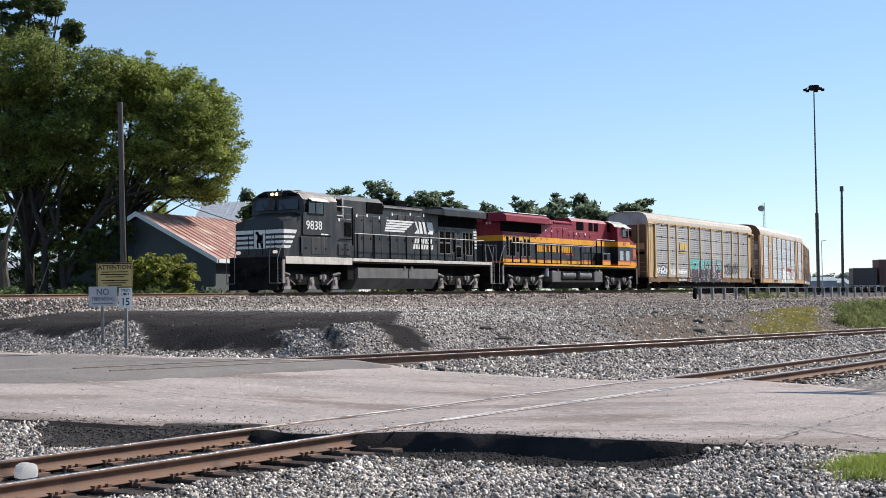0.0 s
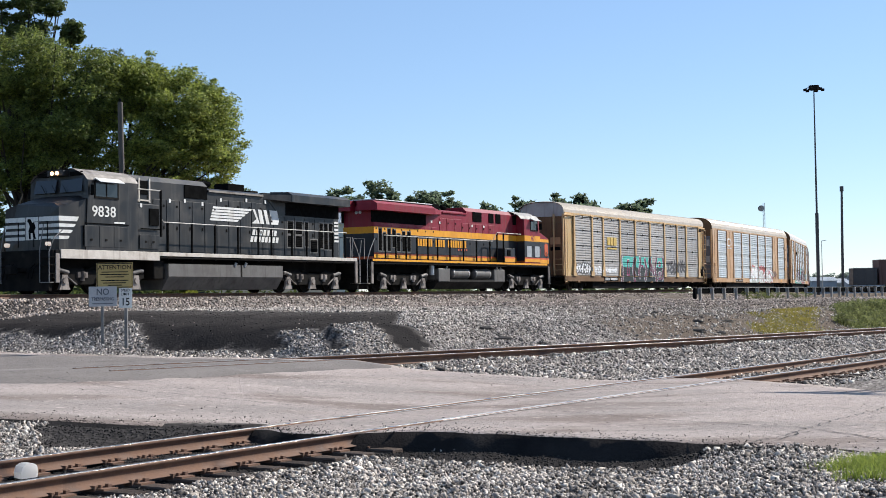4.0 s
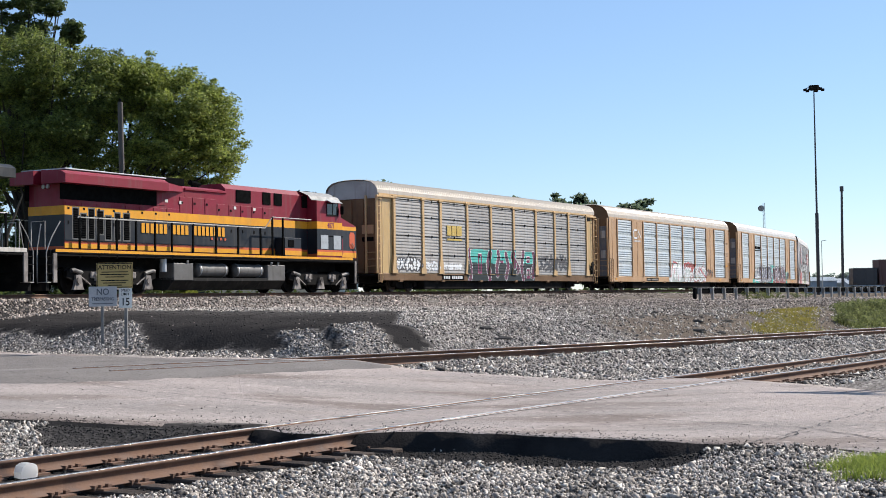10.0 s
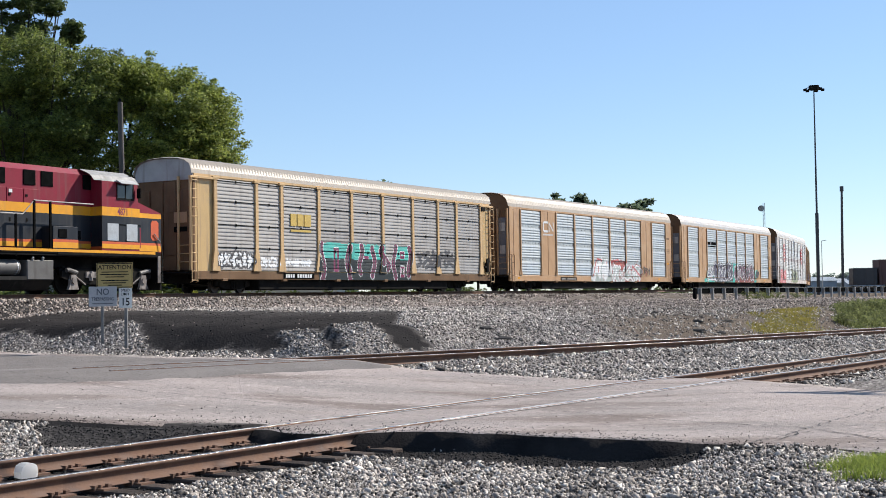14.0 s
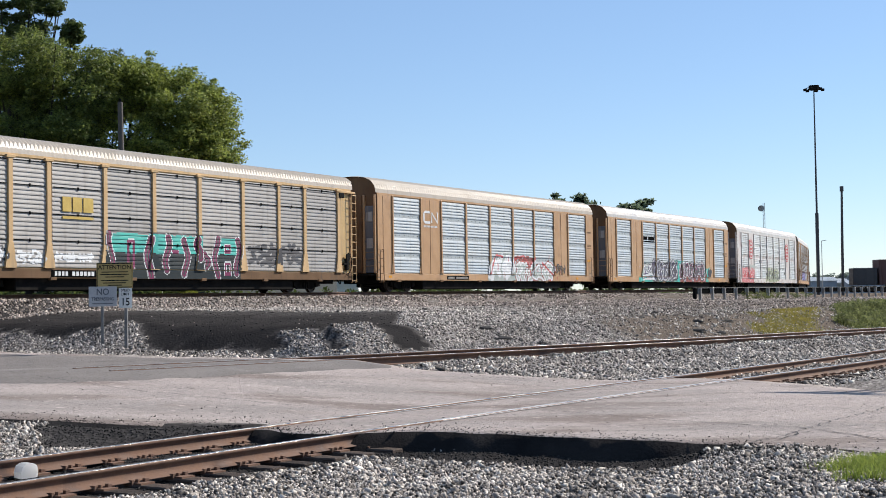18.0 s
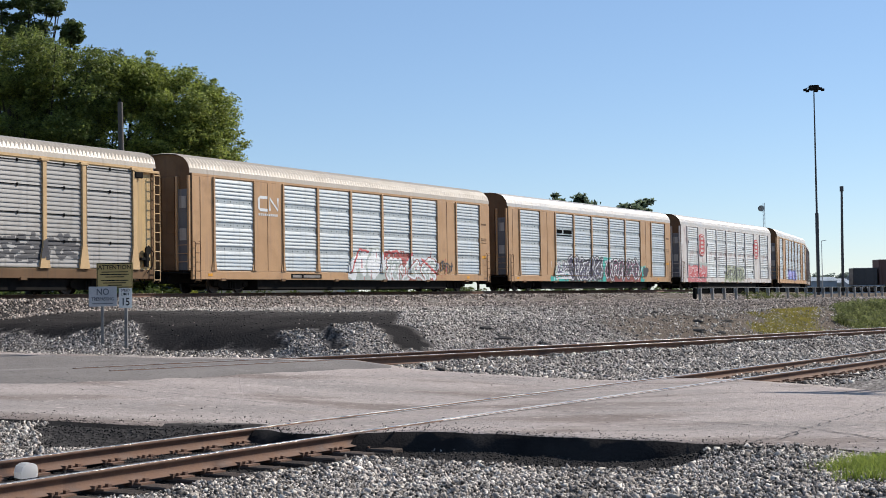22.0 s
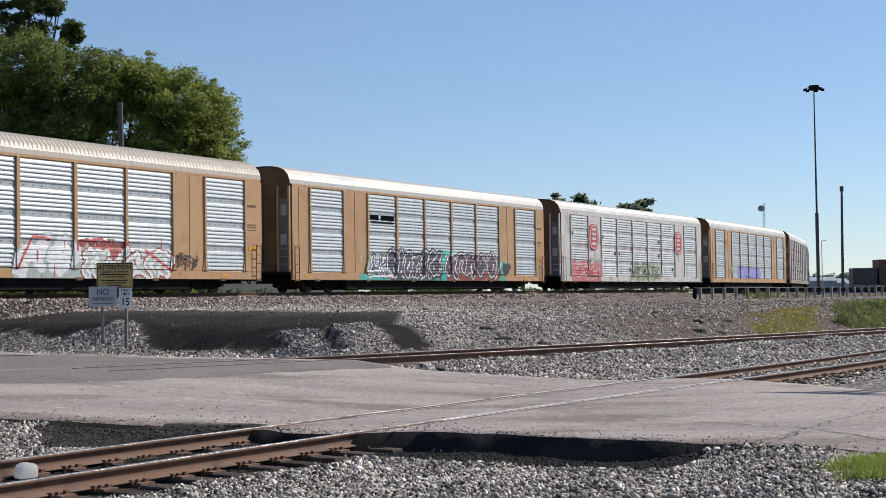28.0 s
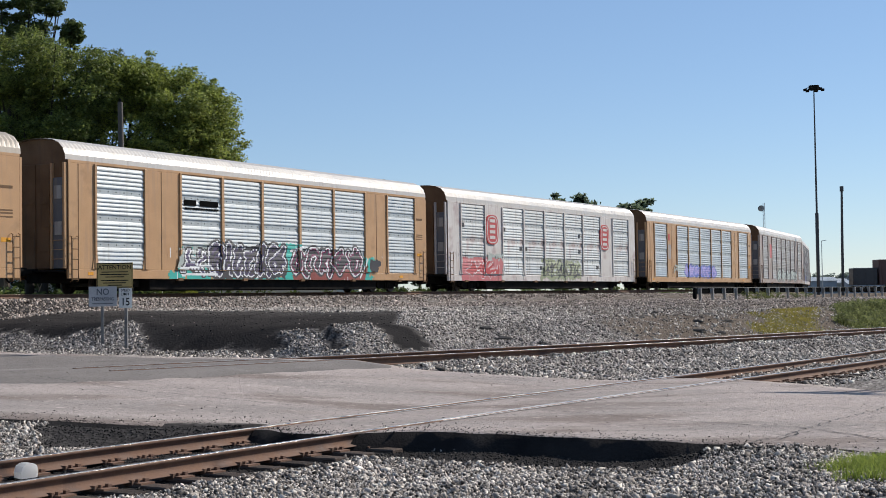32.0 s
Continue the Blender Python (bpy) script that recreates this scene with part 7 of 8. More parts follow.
part("fascia", Geo().box(-0.3, 14.3, -5.0, -4.94, 2.42, 2.62), M["wall_white"], shed)
for y in (-2.4, 0.2, 2.6):
    part("wall_board", Geo().box(-0.05, 0.0, y, y + 0.12, 0, 3.4), M["shed_wall"], shed)
gabled("warehouse", "pale grey metal warehouse behind the shed", pose(-19.8, 118, G0, 0, 0, 0), 6.0, 13.0, 6.6, 8.7, M["wall_white"], M["galv"], M["wall_white"])
house = gabled("house", "low pale building half hidden by the trees", pose(-33, 97, G0, 0, 0, 0), 3.0, 13.0, 2.6, 3.6, M["wall_white"], M["galv"], M["wall_white"])
for x in (2, 5, 8, 11):
    part("window", Geo().box(x, x + 1.0, -3.04, -2.98, 0.9, 2.0, 0.02), M["glass"], house)
for k, (x, w_) in enumerate(((-12.4, 0.85), (-11.5, 0.5), (-10.9, 0.6), (-10.2, 1.0))):
    b = Geo().box(x, x + w_, 71, 71.6, G0 - 0.05, G0 + (0.75 if k % 2 == 0 else 0.6), 0.03)
    tagged(new("concrete_block", b.mesh("concrete_block", M["wall_white" if k % 2 == 0 else "wall_tan"])), "pale concrete block behind the track", "concrete block", "concrete blocks")

# ---- signs on the berm ----
def sign_post(x, y, z0, z1):
    return Geo().box(x - 0.035, x + 0.035, y + 0.02, y + 0.06, z0, z1, 0.005)


SY = 34.0
def face(w, h, mat, x, z, y=SY, r=0.03):
    return Geo().box(x - w / 2, x + w / 2, y - 0.006, y + 0.006, z - h / 2, z + h / 2)


sa = thing("warning_sign", "faded yellow warning sign with black heading on a steel post", "sign")
part("post", sign_post(-7.70, SY, 0.55, 2.4), M["post_grey"], sa)
part("sign_panel", face(0.88, 0.62, M["sign_yellow"], -7.97, 2.25), M["sign_yellow"], sa)
bd = Geo()
for x0, x1, z0, z1 in ((-8.40, -7.54, 2.53, 2.55), (-8.40, -7.54, 1.955, 1.975), (-8.40, -8.385, 1.955, 2.55), (-7.555, -7.54, 1.955, 2.55)):
    bd.box(x0, x1, SY - 0.012, SY - 0.007, z0, z1)
part("border", bd, M["sign_black"], sa)
letters("ATTENTION", 0.15, M["sign_black"], sa, pose(-7.97, SY - 0.01, 2.445, 90, 0, 0), wide=0.95)
for z, w_ in ((2.335, 0.64), (2.275, 0.70), (2.215, 0.46), (2.13, 0.66), (2.07, 0.56), (2.015, 0.34)):
    part("lettering", Geo().box(-7.97 - w_ / 2, -7.97 + w_ / 2, SY - 0.011, SY - 0.007, z - 0.011, z + 0.011), M["sign_black"], sa)
sb = thing("no_trespassing_sign", "faded white no-trespassing sign on a steel post", "sign")
part("post", sign_post(-8.27, SY - 0.05, 0.6, 1.95), M["post_grey"], sb)
part("sign_panel", face(0.68, 0.48, M["sign_white"], -8.25, 1.745, SY - 0.05), M["sign_white"], sb)
letters("NO", 0.22, M["sign_grey"], sb, pose(-8.25, SY - 0.06, 1.85, 90, 0, 0), wide=0.9)
letters("TRESPASSING", 0.115, M["sign_grey"], sb, pose(-8.25, SY - 0.06, 1.68, 90, 0, 0), wide=0.78)
part("lettering", Geo().box(-8.5, -8.0, SY - 0.06, SY - 0.057, 1.56, 1.58), M["sign_grey"], sb)
sc = thing("speed_limit_sign", "small white speed limit sign on a steel post", "sign")
part("post", sign_post(-7.69, SY - 0.10, 0.5, 1.95), M["post_grey"], sc)
part("sign_panel", face(0.32, 0.48, M["white"], -7.69, 1.70, SY - 0.10), M["white"], sc)
letters("SPEED", 0.09, M["sign_black"], sc, pose(-7.69, SY - 0.11, 1.885, 90, 0, 0), wide=0.85)
letters("LIMIT", 0.085, M["sign_black"], sc, pose(-7.69, SY - 0.11, 1.79, 90, 0, 0), wide=0.95)
letters("15", 0.26, M["sign_black"], sc, pose(-7.69, SY - 0.11, 1.60, 90, 0, 0), wide=0.85)

# ---- far right: guard rail, masts, parked freight cars ----
gr = thing("guard_rail", "galvanised guard rail on short posts along the embankment", "guard rail")
ga, gb = np.array([14.6, 80.0]), np.array([37.5, 115.5])
glen = float(np.hypot(*(gb - ga)))
gdir = math.degrees(math.atan2(*(gb - ga)[::-1]))
gr.matrix_world = pose(ga[0], ga[1], 1.2, 0, 0, gdir)
wv = [(0.0, 0.40), (0.05, 0.44), (0.05, 0.50), (0.0, 0.55), (0.05, 0.60), (0.05, 0.66), (0.0, 0.70), (-0.01, 0.70), (-0.01, 0.40)]
# the beam's shaded back is coloured black, its sunlit top edge pale
part("beam", Geo().prism([(y + 0.12, z) for y, z in wv][::-1], -0.6, glen, "x").box(-0.6, glen, 0.115, 0.128, 0.39, 0.71), M["vent"], gr, "steel beam seen from behind, its shaded back painted black")
part("beam_edge", Geo().box(-0.6, glen, 0.06, 0.135, 0.71, 0.735), M["post_pale"], gr)
for x in np.arange(0, glen, 1.86):
    part("post", Geo().box(x - 0.05, x + 0.05, -0.10, 0.05, -0.35, 0.70, 0.01), M["post_pale"], gr)
    part("spacer", Geo().box(x - 0.06, x + 0.06, 0.05, 0.115, 0.40, 0.68, 0.01), M["galv"], gr)
part("end_marker", Geo().box(-0.75, -0.55, -0.06, 0.12, 0.1, 0.72, 0.02), M["vent"], gr)

mast = thing("floodlight_mast", "tall grey floodlight mast with a ring of lamps", "light mast", m=pose(54.8, 205, G0))
part("shaft", Geo().tube([(0, 0, -0.2), (0, 0, 15), (0.0, 0, 30.4)], 0.20, 12, 0.08), M["mast_hazed"], mast)
part("base_sleeve", Geo().tube([(0, 0, -0.2), (0, 0, 12.0)], 0.25, 12), M["mast_hazed"], mast)
part("head", Geo().cyl((0, 0), 0.75, 30.1, 30.75, "z", 14), M["steel_dark"], mast)
for k in range(6):
    a = k * math.pi / 3
    part("arm", Geo().tube([(0, 0, 30.2), (0.8 * math.cos(a), 0.8 * math.sin(a), 30.45), (1.25 * math.cos(a), 1.25 * math.sin(a), 30.3)], 0.06, 6), M["steel_dark"], mast)
    part("floodlight", Geo().box(1.3 * math.cos(a) - 0.22, 1.3 * math.cos(a) + 0.22, 1.3 * math.sin(a) - 0.22, 1.3 * math.sin(a) + 0.22, 29.95, 30.3, 0.04), M["steel_dark"], mast)
pl = thing("yard_pole", "dark plain pole with a capped top in the yard", "pole", m=pose(42.7, 150, G0))
part("pole", Geo().tube([(0, 0, -0.2), (0.05, 0, 6), (0.12, 0, 11.3)], 0.16, 12, 0.12), M["mast_hazed"], pl)
part("cap", Geo().cyl((0.12, 0), 0.20, 11.2, 11.75, "z", 12), M["mast_hazed"], pl)
an = thing("dish_mast", "thin lattice mast with a round dish", "antenna mast", m=pose(52.8, 230, G0))
for dx in (-0.2, 0.2):
    part("leg", Geo().tube([(dx, 0, -0.2), (dx * 0.6, 0, 15.2)], 0.045, 5), M["galv"], an)
lat = Geo()
for z in np.arange(1, 15, 0.7):
    lat.tube([(-0.19, 0, z), (0.18, 0, z + 0.6)], 0.03, 4)
part("lattice", lat, M["galv"], an)
part("dish", Geo().cyl((-0.5, 14.3), 0.5, -0.3, -0.1, "y", 18), M["post_pale"], an)
for x, h in ((63.5, 9.0), (57.6, 7.2)):
    q = thing("yard_lamp", "thin distant lamp pole in the yard", "lamp pole", "far lamp poles", m=pose(x, 235, G0))
    part("pole", Geo().tube([(0, 0, -0.2), (0, 0, h)], 0.09, 6, 0.05), M["galv"], q)
    part("arm", Geo().tube([(0, 0, h), (0.8, 0, h + 0.1)], 0.05, 5), M["galv"], q)


def parked(label, x, y, length, height, mat, rz):
    c = thing("freight_car", label, "railcar", "parked freight cars", m=pose(x, y, G0 + 0.3, 0, 0, rz))
    part("body", Geo().box(0, length, -1.5, 1.5, 1.0, height, 0.05), mat, c)
    for k in np.arange(0.4, length, 1.2):
        part("rib", Geo().box(k, k + 0.1, -1.56, -1.5, 1.0, height - 0.1), mat, c)
    for k in (2.0, length - 2.0):
        g = Geo()
        for d in (-0.9, 0.9):
            g.cyl((k + d, 0.45), 0.45, -1.0, 1.0, "y", 14)
        part("bogie", g, M["steel_dark"], c)
    return c


parked("dark open freight car parked in the yard", 55.2, 190, 3.2, 3.3, M["mast_hazed"], -6)
parked("oxide red boxcar parked in the yard", 58.6, 190, 15, 4.4, M["box_red"], 0)
for x, y, l_, e_ in ((104, 400, 7, 3.6), (113, 395, 4, 2.6), (122, 420, 9, 4.4)):
    gabled("far_building", "low hazy blue-grey building beyond the yard", pose(x, y, G0, 0, 0, 0), 4, l_, e_, e_ + 1.0, M["wall_haze"], M["wall_haze"], M["wall_haze"])
far = gabled("depot", "low pale depot building at the far end of the yard", pose(112, 430, G0, 0, 0, 0), 5, 14, 3.2, 4.4, M["wall_tan"], M["galv"], M["wall_white"])
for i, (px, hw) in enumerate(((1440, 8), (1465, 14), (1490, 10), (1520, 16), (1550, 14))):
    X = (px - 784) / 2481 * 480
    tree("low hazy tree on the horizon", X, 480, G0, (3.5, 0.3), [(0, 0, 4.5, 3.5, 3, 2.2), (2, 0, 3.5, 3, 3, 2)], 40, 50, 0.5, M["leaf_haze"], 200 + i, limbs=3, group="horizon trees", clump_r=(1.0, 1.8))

# ---- loose stones, weeds and litter ----
def stones(name, label, pts, zs, size, mat, seed, fine=False, chip=False):
    r = np.random.RandomState(seed)
    phi = (1 + 5 ** 0.5) / 2
    if chip:
        base = np.array([(u, v, w) for u in (-1, 1) for v in (-1, 1) for w in (-1, 1)]) * 0.72
        tri = np.array([(0, 1, 3), (0, 3, 2), (4, 6, 7), (4, 7, 5), (0, 4, 5), (0, 5, 1), (2, 3, 7), (2, 7, 6), (0, 2, 6), (0, 6, 4), (1, 5, 7), (1, 7, 3)])
    elif fine:
        base = np.array([(-1, phi, 0), (1, phi, 0), (-1, -phi, 0), (1, -phi, 0), (0, -1, phi), (0, 1, phi), (0, -1, -phi), (0, 1, -phi), (phi, 0, -1), (phi, 0, 1), (-phi, 0, -1), (-phi, 0, 1)]) / 1.9
        tri = np.array([(0, 11, 5), (0, 5, 1), (0, 1, 7), (0, 7, 10), (0, 10, 11), (1, 5, 9), (5, 11, 4), (11, 10, 2), (10, 7, 6), (7, 1, 8), (3, 9, 4), (3, 4, 2), (3, 2, 6), (3, 6, 8), (3, 8, 9), (4, 9, 5), (2, 4, 11), (6, 2, 10), (8, 6, 7), (9, 8, 1)])
    else:
        base = np.array([(1, 0, 0), (-1, 0, 0), (0, 1, 0), (0, -1, 0), (0, 0, 1), (0, 0, -1)], float)
        tri = np.array([(0, 2, 4), (2, 1, 4), (1, 3, 4), (3, 0, 4), (2, 0, 5), (1, 2, 5), (3, 1, 5), (0, 3, 5)])
    n, k = len(pts), len(base)
    b = base[None] * r.uniform(0.45, 1.4, (n, k, 1))
    b = b * (size * r.lognormal(0, 0.28, n)[:, None, None]) * r.uniform(0.5, 1.4, (n, 1, 3))
    q = r.normal(size=(n, 4))
    q /= np.linalg.norm(q, axis=1)[:, None]
    w, x, y, z = q.T
    R = np.stack([1 - 2 * (y * y + z * z), 2 * (x * y - z * w), 2 * (x * z + y * w), 2 * (x * y + z * w), 1 - 2 * (x * x + z * z), 2 * (y * z - x * w), 2 * (x * z - y * w), 2 * (y * z + x * w), 1 - 2 * (x * x + y * y)], 1).reshape(n, 3, 3)
    v = np.einsum("nij,nkj->nki", R, b) + np.concatenate([pts, zs[:, None]], 1)[:, None]
    f = (tri[None] + (np.arange(n) * k)[:, None, None]).reshape(-1, 3)
    me = fast_mesh(name, v.reshape(-1, 3), f, mat)
    return tagged(new(name, me), label, "gravel", kind="stuff")


def scatter(box, density, seed):
    x0, x1, y0, y1 = box
    r = np.random.RandomState(seed)
    n = int((x1 - x0) * (y1 - y0) * density)
    p = np.stack([r.uniform(x0, x1, n), r.uniform(y0, y1, n)], 1)
    # only what lies in the wedge of ground before the camera
    p = p[abs(p[:, 0]) < p[:, 1] * 0.345 + 0.6]
    p = p[~inside(p[:, 0], p[:, 1], ROAD)]
    z, coal, earth, weeds = lay(p[:, 0], p[:, 1])
    return p, z, coal, earth, weeds, near_line.away(p), siding_line.away(p), main_line.away(p), r


p, z, coal, earth, weeds, a, b, c, r = scatter((-6, 8, 11.5, 20), 1300, 1)
k = (coal < 0.35 + 0.25 * r.uniform(size=len(p))) & (r.uniform(size=len(p)) > 0.05) & ((abs(a) > np.where(p[:, 0] < -1.2, 1.12, 1.0)) | (r.uniform(size=len(p)) < 0.16) | (p[:, 0] > 1))
stones("ballast_stones", "loose pale ballast stones beside the near track", p[k], z[k] + r.uniform(0.002, 0.030, k.sum()), 0.0162, M["stone"], 2, chip=True)
k = (coal > 0.3) & (r.uniform(size=len(p)) < 0.45)
stones("coal_lumps", "small black coal lumps and dark grit", p[k], z[k] + 0.003, 0.011, M["coal_lump"], 14)
p, z, coal, earth, weeds, a, b, c, r = scatter((-2, 19, 19, 46), 270, 3)
k = (a > -1.9) & (b < 1.6) & (r.uniform(size=len(p)) > 0.1)
stones("ballast_stones", "ballast stones between the near track and the siding", p[k], z[k] + 0.006, 0.033, M["stone"], 4)
p, z, coal, earth, weeds, a, b, c, r = scatter((-16, 18, 24, 56), 270, 5)
k = (b > 0.9) & (c < -3.6) & (coal < 0.25 + 0.3 * r.uniform(size=len(p)))
k &= r.uniform(size=len(p)) > 0.82 * earth
stones("embankment_stones", "grey stones on the embankment slope and berm", p[k], z[k] + 0.006, 0.031, M["stone"], 6)
p, z, coal, earth, weeds, a, b, c, r = scatter((-22, 34, 36, 118), 110, 7)
k = (c > -4.2) & (c < -1.0)
stones("main_line_ballast", "dusty brown ballast along the main line", p[k], z[k] + 0.010, 0.048, M["stone_brown"], 8)
p, z, coal, earth, weeds, a, b, c, r = scatter((-10, 34, 54, 104), 34, 12)
k = (b > 1) & (c <= -4.0) & (weeds < 0.4)
stones("bench_gravel", "brown gravel on the bench beside the main line", p[k], z[k] + 0.004, 0.038, M["stone_brown"], 13)
p, z, coal, earth, weeds, a, b, c, r = scatter((-16, 2, 24, 46), 0.7, 9)
k = (coal > 0.5) & (b > 0)
stones("scattered_stones", "a few scattered stones on the coal dirt", p[k], z[k] + 0.004, 0.02, M["stone_brown"], 10, False)


p, z, coal, earth, weeds, a, b, c, r = scatter((-16, 2, 28, 48), 14, 15)
k = (coal > 0.75) & (b > 0)
stones("coal_lumps", "small black coal lumps on the coal bank", p[k], z[k] + 0.002, 0.016, M["coal_lump"], 16)


def blades(name, label, pts, zs, h, w, mat, seed, kind="stuff"):
    r = np.random.RandomState(seed)
    n = len(pts)
    t = r.uniform(0, 2 * math.pi, n)
    d = np.stack([np.cos(t), np.sin(t)], 1)
    hh = h * r.uniform(0.5, 1.3, n)
    lean = hh[:, None] * r.normal(0, 0.55, (n, 2))
    base = np.concatenate([pts, zs[:, None]], 1)
    side = np.concatenate([d * w, np.zeros((n, 1))], 1)
    mid = base + np.concatenate([lean * 0.35, (hh * 0.6)[:, None]], 1)
    tip = base + np.concatenate([lean, hh[:, None]], 1)
    v = np.stack([base - side, base + side, mid + side * 0.7, mid - side * 0.7, tip], 1).reshape(-1, 3)
    i = np.arange(n)[:, None] * 5
    f = np.concatenate([i + np.array([[0, 1, 2]]), i + np.array([[0, 2, 3]]), i + np.array([[3, 2, 4]])], 0)
    me = fast_mesh(name, v, f, mat)
    return tagged(new(name, me), label, "grass", kind=kind)


r = np.random.RandomState(21)
q = np.concatenate([np.stack([r.normal(4.03, 0.22, 3000), r.normal(13.05, 0.17, 3000)], 1), np.stack([r.normal(4.35, 0.2, 1600), r.normal(13.3, 0.18, 1600)], 1), np.stack([r.normal(3.72, 0.13, 420), r.normal(12.5, 0.10, 420)], 1), np.stack([r.normal(4.1, 0.12, 500), r.normal(12.8, 0.15, 500)], 1)])
blades("grass_tuft", "bright green grass tuft in the gravel", q, lay(q[:, 0], q[:, 1])[0], 0.115, 0.004, M["grass"], 22)
p, z, coal, earth, weeds, a, b, c, r = scatter((8, 27, 38, 75), 420, 23)
k = (b > 1.5) & (c < -3.4) & (r.uniform(size=len(p)) < weeds * (0.35 + 0.65 * (rough(p[:, 0], p[:, 1], 2.2, 5.0) > -0.1)))
kk = k & (p[:, 0] - 0.27 * (p[:, 1] - 45) < 12.4)
blades("dry_weeds", "yellowing weeds on the embankment", p[kk], z[kk], 0.10, 0.009, M["grass_dry"], 24)
kk = k & (p[:, 0] - 0.27 * (p[:, 1] - 45) >= 12.4)
blades("green_weeds", "green weeds on the embankment", p[kk], z[kk], 0.19, 0.010, M["weed_green"], 25)
pick = np.nonzero(kk)[0][::22]
cs = [(p[i, 0], p[i, 1], z[i] + 0.10 + 0.16 * r.uniform()) for i in pick]
for u in (7.5, 8.6, 9.4, 10.3, 11.0, 12.0, 15.5, 17.0):
    q = ga + (gb - ga) * u / glen
    cs += [(q[0] + r.normal(0, 0.3), q[1] - 0.4 + r.normal(0, 0.2), 1.25 + 0.35 * r.uniform()) for _ in range(5)]
v_, f_ = leaf_cloud(cs, r.uniform(0.14, 0.34, len(cs)), 60, 0.045, 26)
tagged(new("bushy_weeds", fast_mesh("bushy_weeds", v_, f_, M["weed_green"])), "bushy green weeds on the bank by the guard rail", "weeds", kind="stuff")


# dark lumps of old rock and tie ends on the slope
def lump(x, y, w, h, seed):
    r = np.random.RandomState(seed)
    t = np.linspace(0, 2 * math.pi, 9)[:-1]
    v = []
    for q, zz in ((1.0, -0.15), (0.95, 0.3), (0.55, 0.8), (0.1, 1.0)):
        v += [(w * q * math.cos(u) * r.uniform(0.7, 1.2), w * 0.6 * q * math.sin(u) * r.uniform(0.7, 1.2), h * zz * r.uniform(0.8, 1.2)) for u in t]
    f = [(i * 8 + k, i * 8 + (k + 1) % 8, i * 8 + 8 + (k + 1) % 8, i * 8 + 8 + k) for i in range(3) for k in range(8)] + [tuple(range(24, 32))]
    ob = new("dark_rock", Geo().add(v, f).mesh("dark_rock", M["rock"]))
    ob.matrix_world = pose(x, y, float(lay(np.array([x]), np.array([y]))[0][0]), 0, 0, r.uniform(0, 180))
    tagged(ob, "dark weathered rock half sunk in the slope", "rock", "dark rocks on the slope")


for k, (x, y, w, h) in enumerate(((1.1, 37.6, 0.3, 0.16), (1.5, 36.9, 0.42, 0.16), (2.6, 37.0, 0.28, 0.12), (7.2, 47.6, 0.4, 0.16), (8.0, 44.4, 0.3, 0.18), (7.7, 42.6, 0.4, 0.16), (8.5, 43.0, 0.34, 0.14), (9.2, 45.6, 0.3, 0.14), (6.2, 44.0, 0.26, 0.12), (8.9, 47.2, 0.5, 0.14))):
    lump(x, y, 0.85 * w, 0.42 * h, 60 + k)

jug = thing("white_plastic_jug", "crumpled white plastic jug lying between the rails", "litter", m=pose(-4.28, 14.35, -0.17, 4, 0, 55) @ Matrix.Scale(0.82, 4))
g = Geo().prism([(-0.125, 0.0), (-0.135, 0.08), (-0.11, 0.15), (-0.06, 0.178), (0.0, 0.183), (0.06, 0.176), (0.105, 0.15), (0.125, 0.06), (0.115, 0.0)], -0.07, 0.07, "y")
part("body", g, M["plastic"], jug)
part("neck", Geo().tube([(0.10, 0.0, 0.05), (0.15, 0.01, 0.035)], 0.035, 10, 0.022), M["plastic"], jug)

# low brush behind the main line, seen under the train
r = np.random.RandomState(31)
n = 900
s_ = np.concatenate([r.normal(m, 2.2, 55) for m in (78, 92, 104, 131, 160, 205)] + [r.uniform(88, 270, 570)])
o_ = r.uniform(5.5, 9.5, n)
cs = []
for u, v in zip(s_, o_):
    q = main_line.at(u, v)
    cs.append((q[0], q[1], 1.15 + r.uniform(0.1, 1.0)))
v_, f_ = leaf_cloud(cs, r.uniform(0.3, 0.65, n), 36, 0.13, 32)
tagged(new("low_brush", fast_mesh("low_brush", v_, f_, M["leaf"])), "low green brush behind the main line", "brush", kind="stuff")

# crumbs of stone strewn over the paving's edges
r = np.random.RandomState(41)
q = np.stack([r.uniform(-12, 8, 20000), r.uniform(13, 36, 20000)], 1)
q = q[inside(q[:, 0], q[:, 1], ROAD) & (abs(q[:, 0]) < q[:, 1] * 0.34)]
ex, ey = to_edge(q[:, 0], q[:, 1], ROAD)
d = np.hypot(q[:, 0] - ex, q[:, 1] - ey)
q = q[r.uniform(size=len(q)) < 0.05 + 0.75 * np.exp(-d / 0.45)]
stones("road_grit", "grit and small stones strewn on the asphalt", q, paved(q[:, 0], q[:, 1]) + 0.003, 0.009, M["stone_brown"], 42, False)

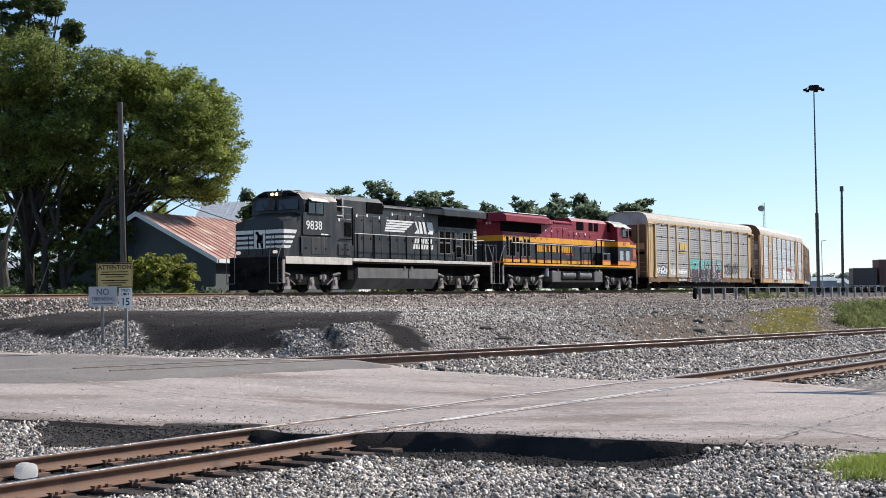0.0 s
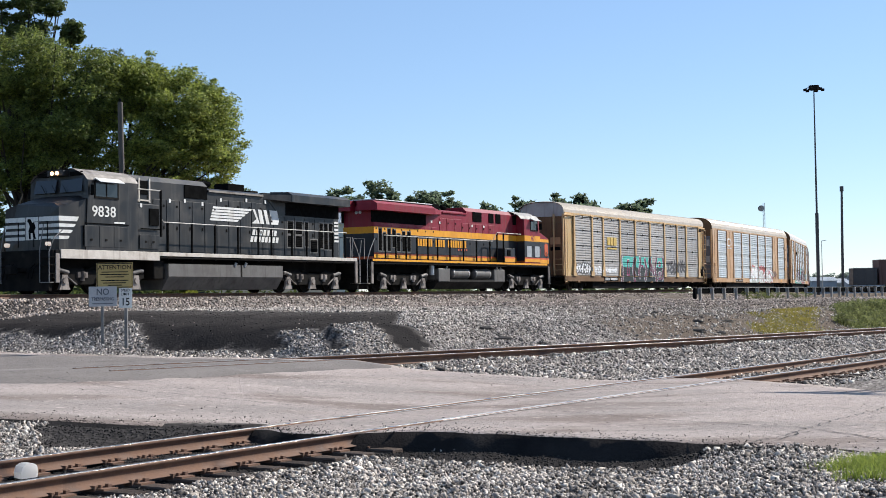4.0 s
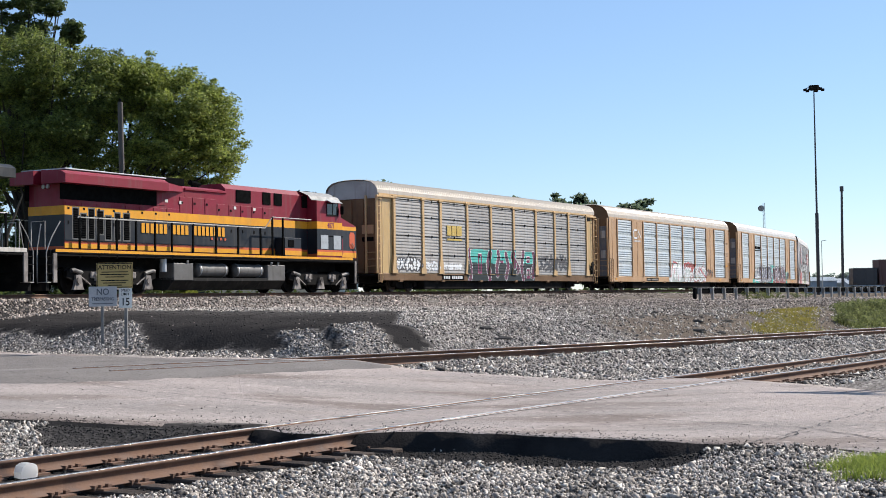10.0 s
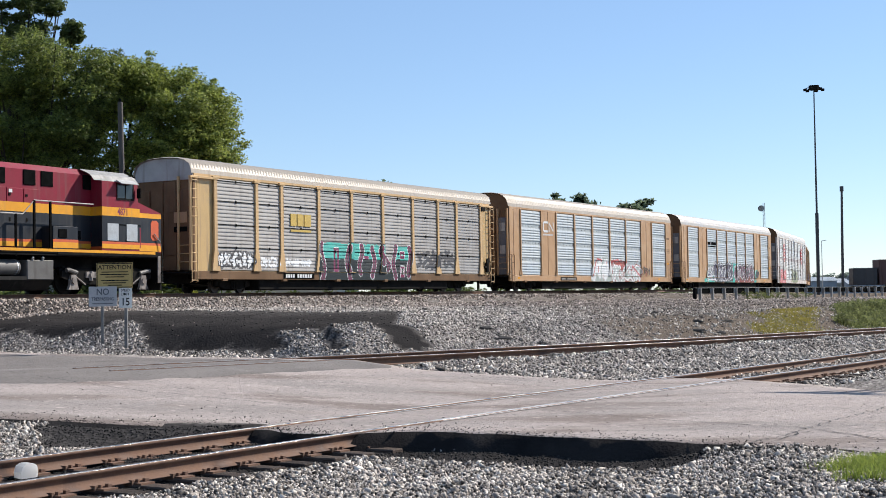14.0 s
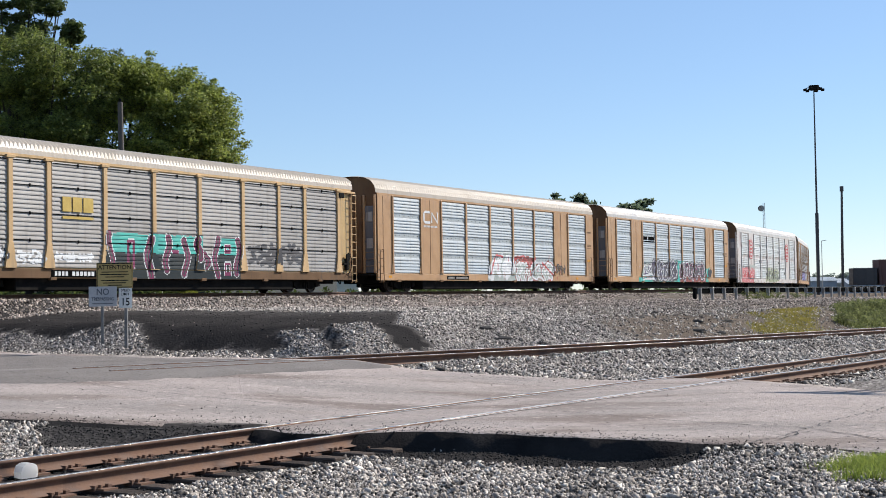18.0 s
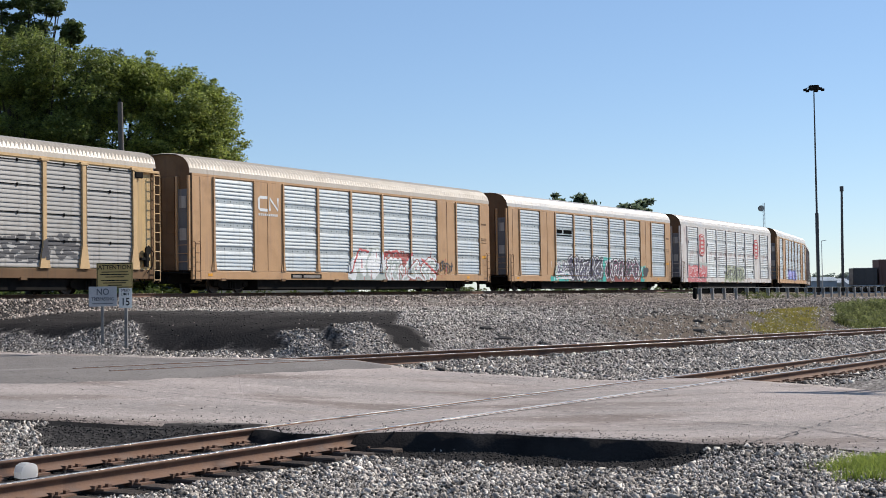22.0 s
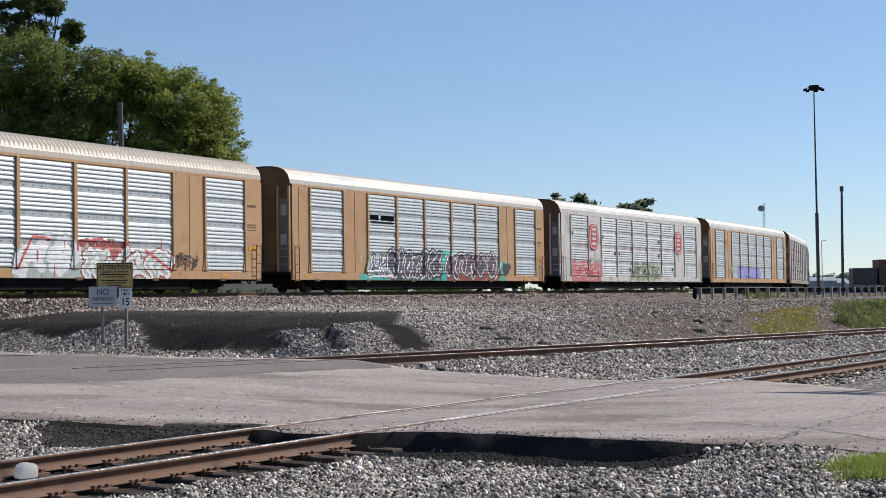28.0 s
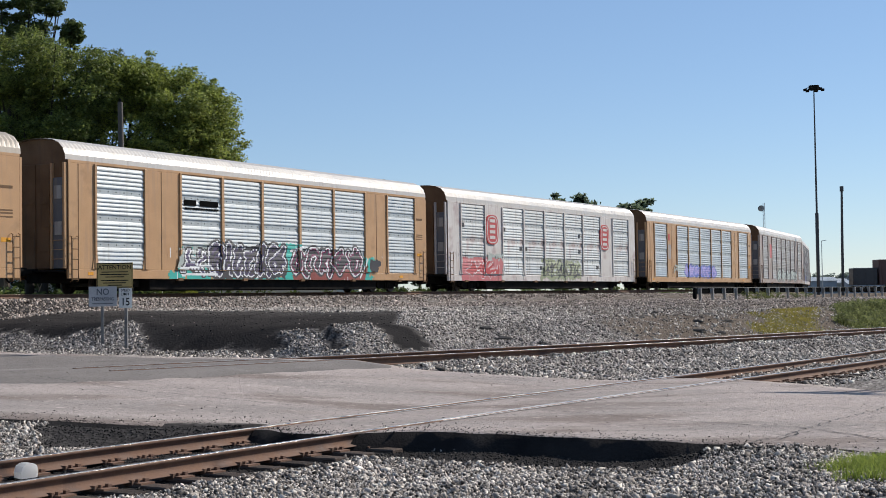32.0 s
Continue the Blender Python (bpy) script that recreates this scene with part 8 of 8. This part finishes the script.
# coal grit carried on to the paving from the near track's shoulder
q = np.stack([r.uniform(-7.5, 3.5, 60000), r.uniform(15.0, 20.5, 60000)], 1)
q = q[inside(q[:, 0], q[:, 1], ROAD) & (abs(q[:, 0]) < q[:, 1] * 0.34)]
ex, ey = to_edge(q[:, 0], q[:, 1], ROAD)
d = np.hypot(q[:, 0] - ex, q[:, 1] - ey)
q = q[(ey < 19.5) & (r.uniform(size=len(q)) < 0.95 * np.exp(-d / (0.30 + 0.2 * rough(ex, ey, 1.3, 2.0))) * (0.55 + 0.45 * rough(q[:, 0], q[:, 1], 2.2, 9.0)))]
stones("coal_grit", "black coal grit strewn over the paving's edge", q, paved(q[:, 0], q[:, 1]) + 0.002, 0.0085, M["coal_lump"], 43, False)

# dark crushed stone where the paving breaks off beside the gravel
q = np.stack([r.uniform(2.7, 4.5, 900), np.zeros(900)], 1)
q[:, 1] = 14.86 - 0.10 * (q[:, 0] - 2.7) + r.normal(0, 0.11, 900)
stones("dark_gravel", "dark crushed stone along the broken paving edge", q, lay(q[:, 0], q[:, 1])[0] + 0.02, 0.022, M["coal_lump"], 44, False)

# unseen pole, arm and panels beyond the road, shaped to cast the asphalt's shadow
arm = thing("roadside_pole", "unseen pole, arm and hanging panels added to cast the road's shadow", "pole", m=pose(14.0, 24.3, 0.0))
part("pole", Geo().tube([(0, 0, -0.4), (0, 0, 5.1)], 0.08, 8), M["post_grey"], arm)
part("arm", Geo().tube([(0, 0, 5.0), (-2.0, 1.0, 5.0), (-3.72, 1.84, 5.0)], 0.085, 6, 0.05), M["post_grey"], arm)
for k in range(7):
    x = -3.35 + 0.17 * k
    drop = (0.20, 0.75, 0.30, 1.05, 0.45, 1.15, 0.35)[k]
    part("panel", Geo().box(x - 0.10, x + 0.09, -x / 2 - 0.05, -x / 2 + 0.05, 4.96 - drop, 4.96, 0.01), M["post_grey"], arm)
part("brace", Geo().tube([(0, 0, 3.9), (-1.3, 0.65, 4.3), (-2.4, 1.2, 4.95)], 0.06, 6), M["post_grey"], arm)


def motions():
    """The train rolls along the main line; each car stands on its two trucks."""
    rows = [round(0.5 * k, 2) for k in range(65)]
    for car, mid, half, sets, turned in PLACED:
        out = []
        for t in rows:
            s = mid + tick(t)
            a, b = main_at(s - half), main_at(s + half)
            m = (a + b) / 2
            out.append((t, pose(m[0], m[1], RAIL, 0, 0, math.degrees(math.atan2(b[1] - a[1], b[0] - a[0])) + (180 if turned else 0))))
        walk(car, out)
        for w, dx, r in sets:
            spin = []
            for k in range(int(32 / 0.16) + 1):
                t = 0.16 * k
                ang = -math.degrees((TS[0] - tick(t)) / r) * (-1 if turned else 1)
                spin.append((t, pose(dx, 0, r, 0, ang, 0)))
            walk(w, spin)


motions()
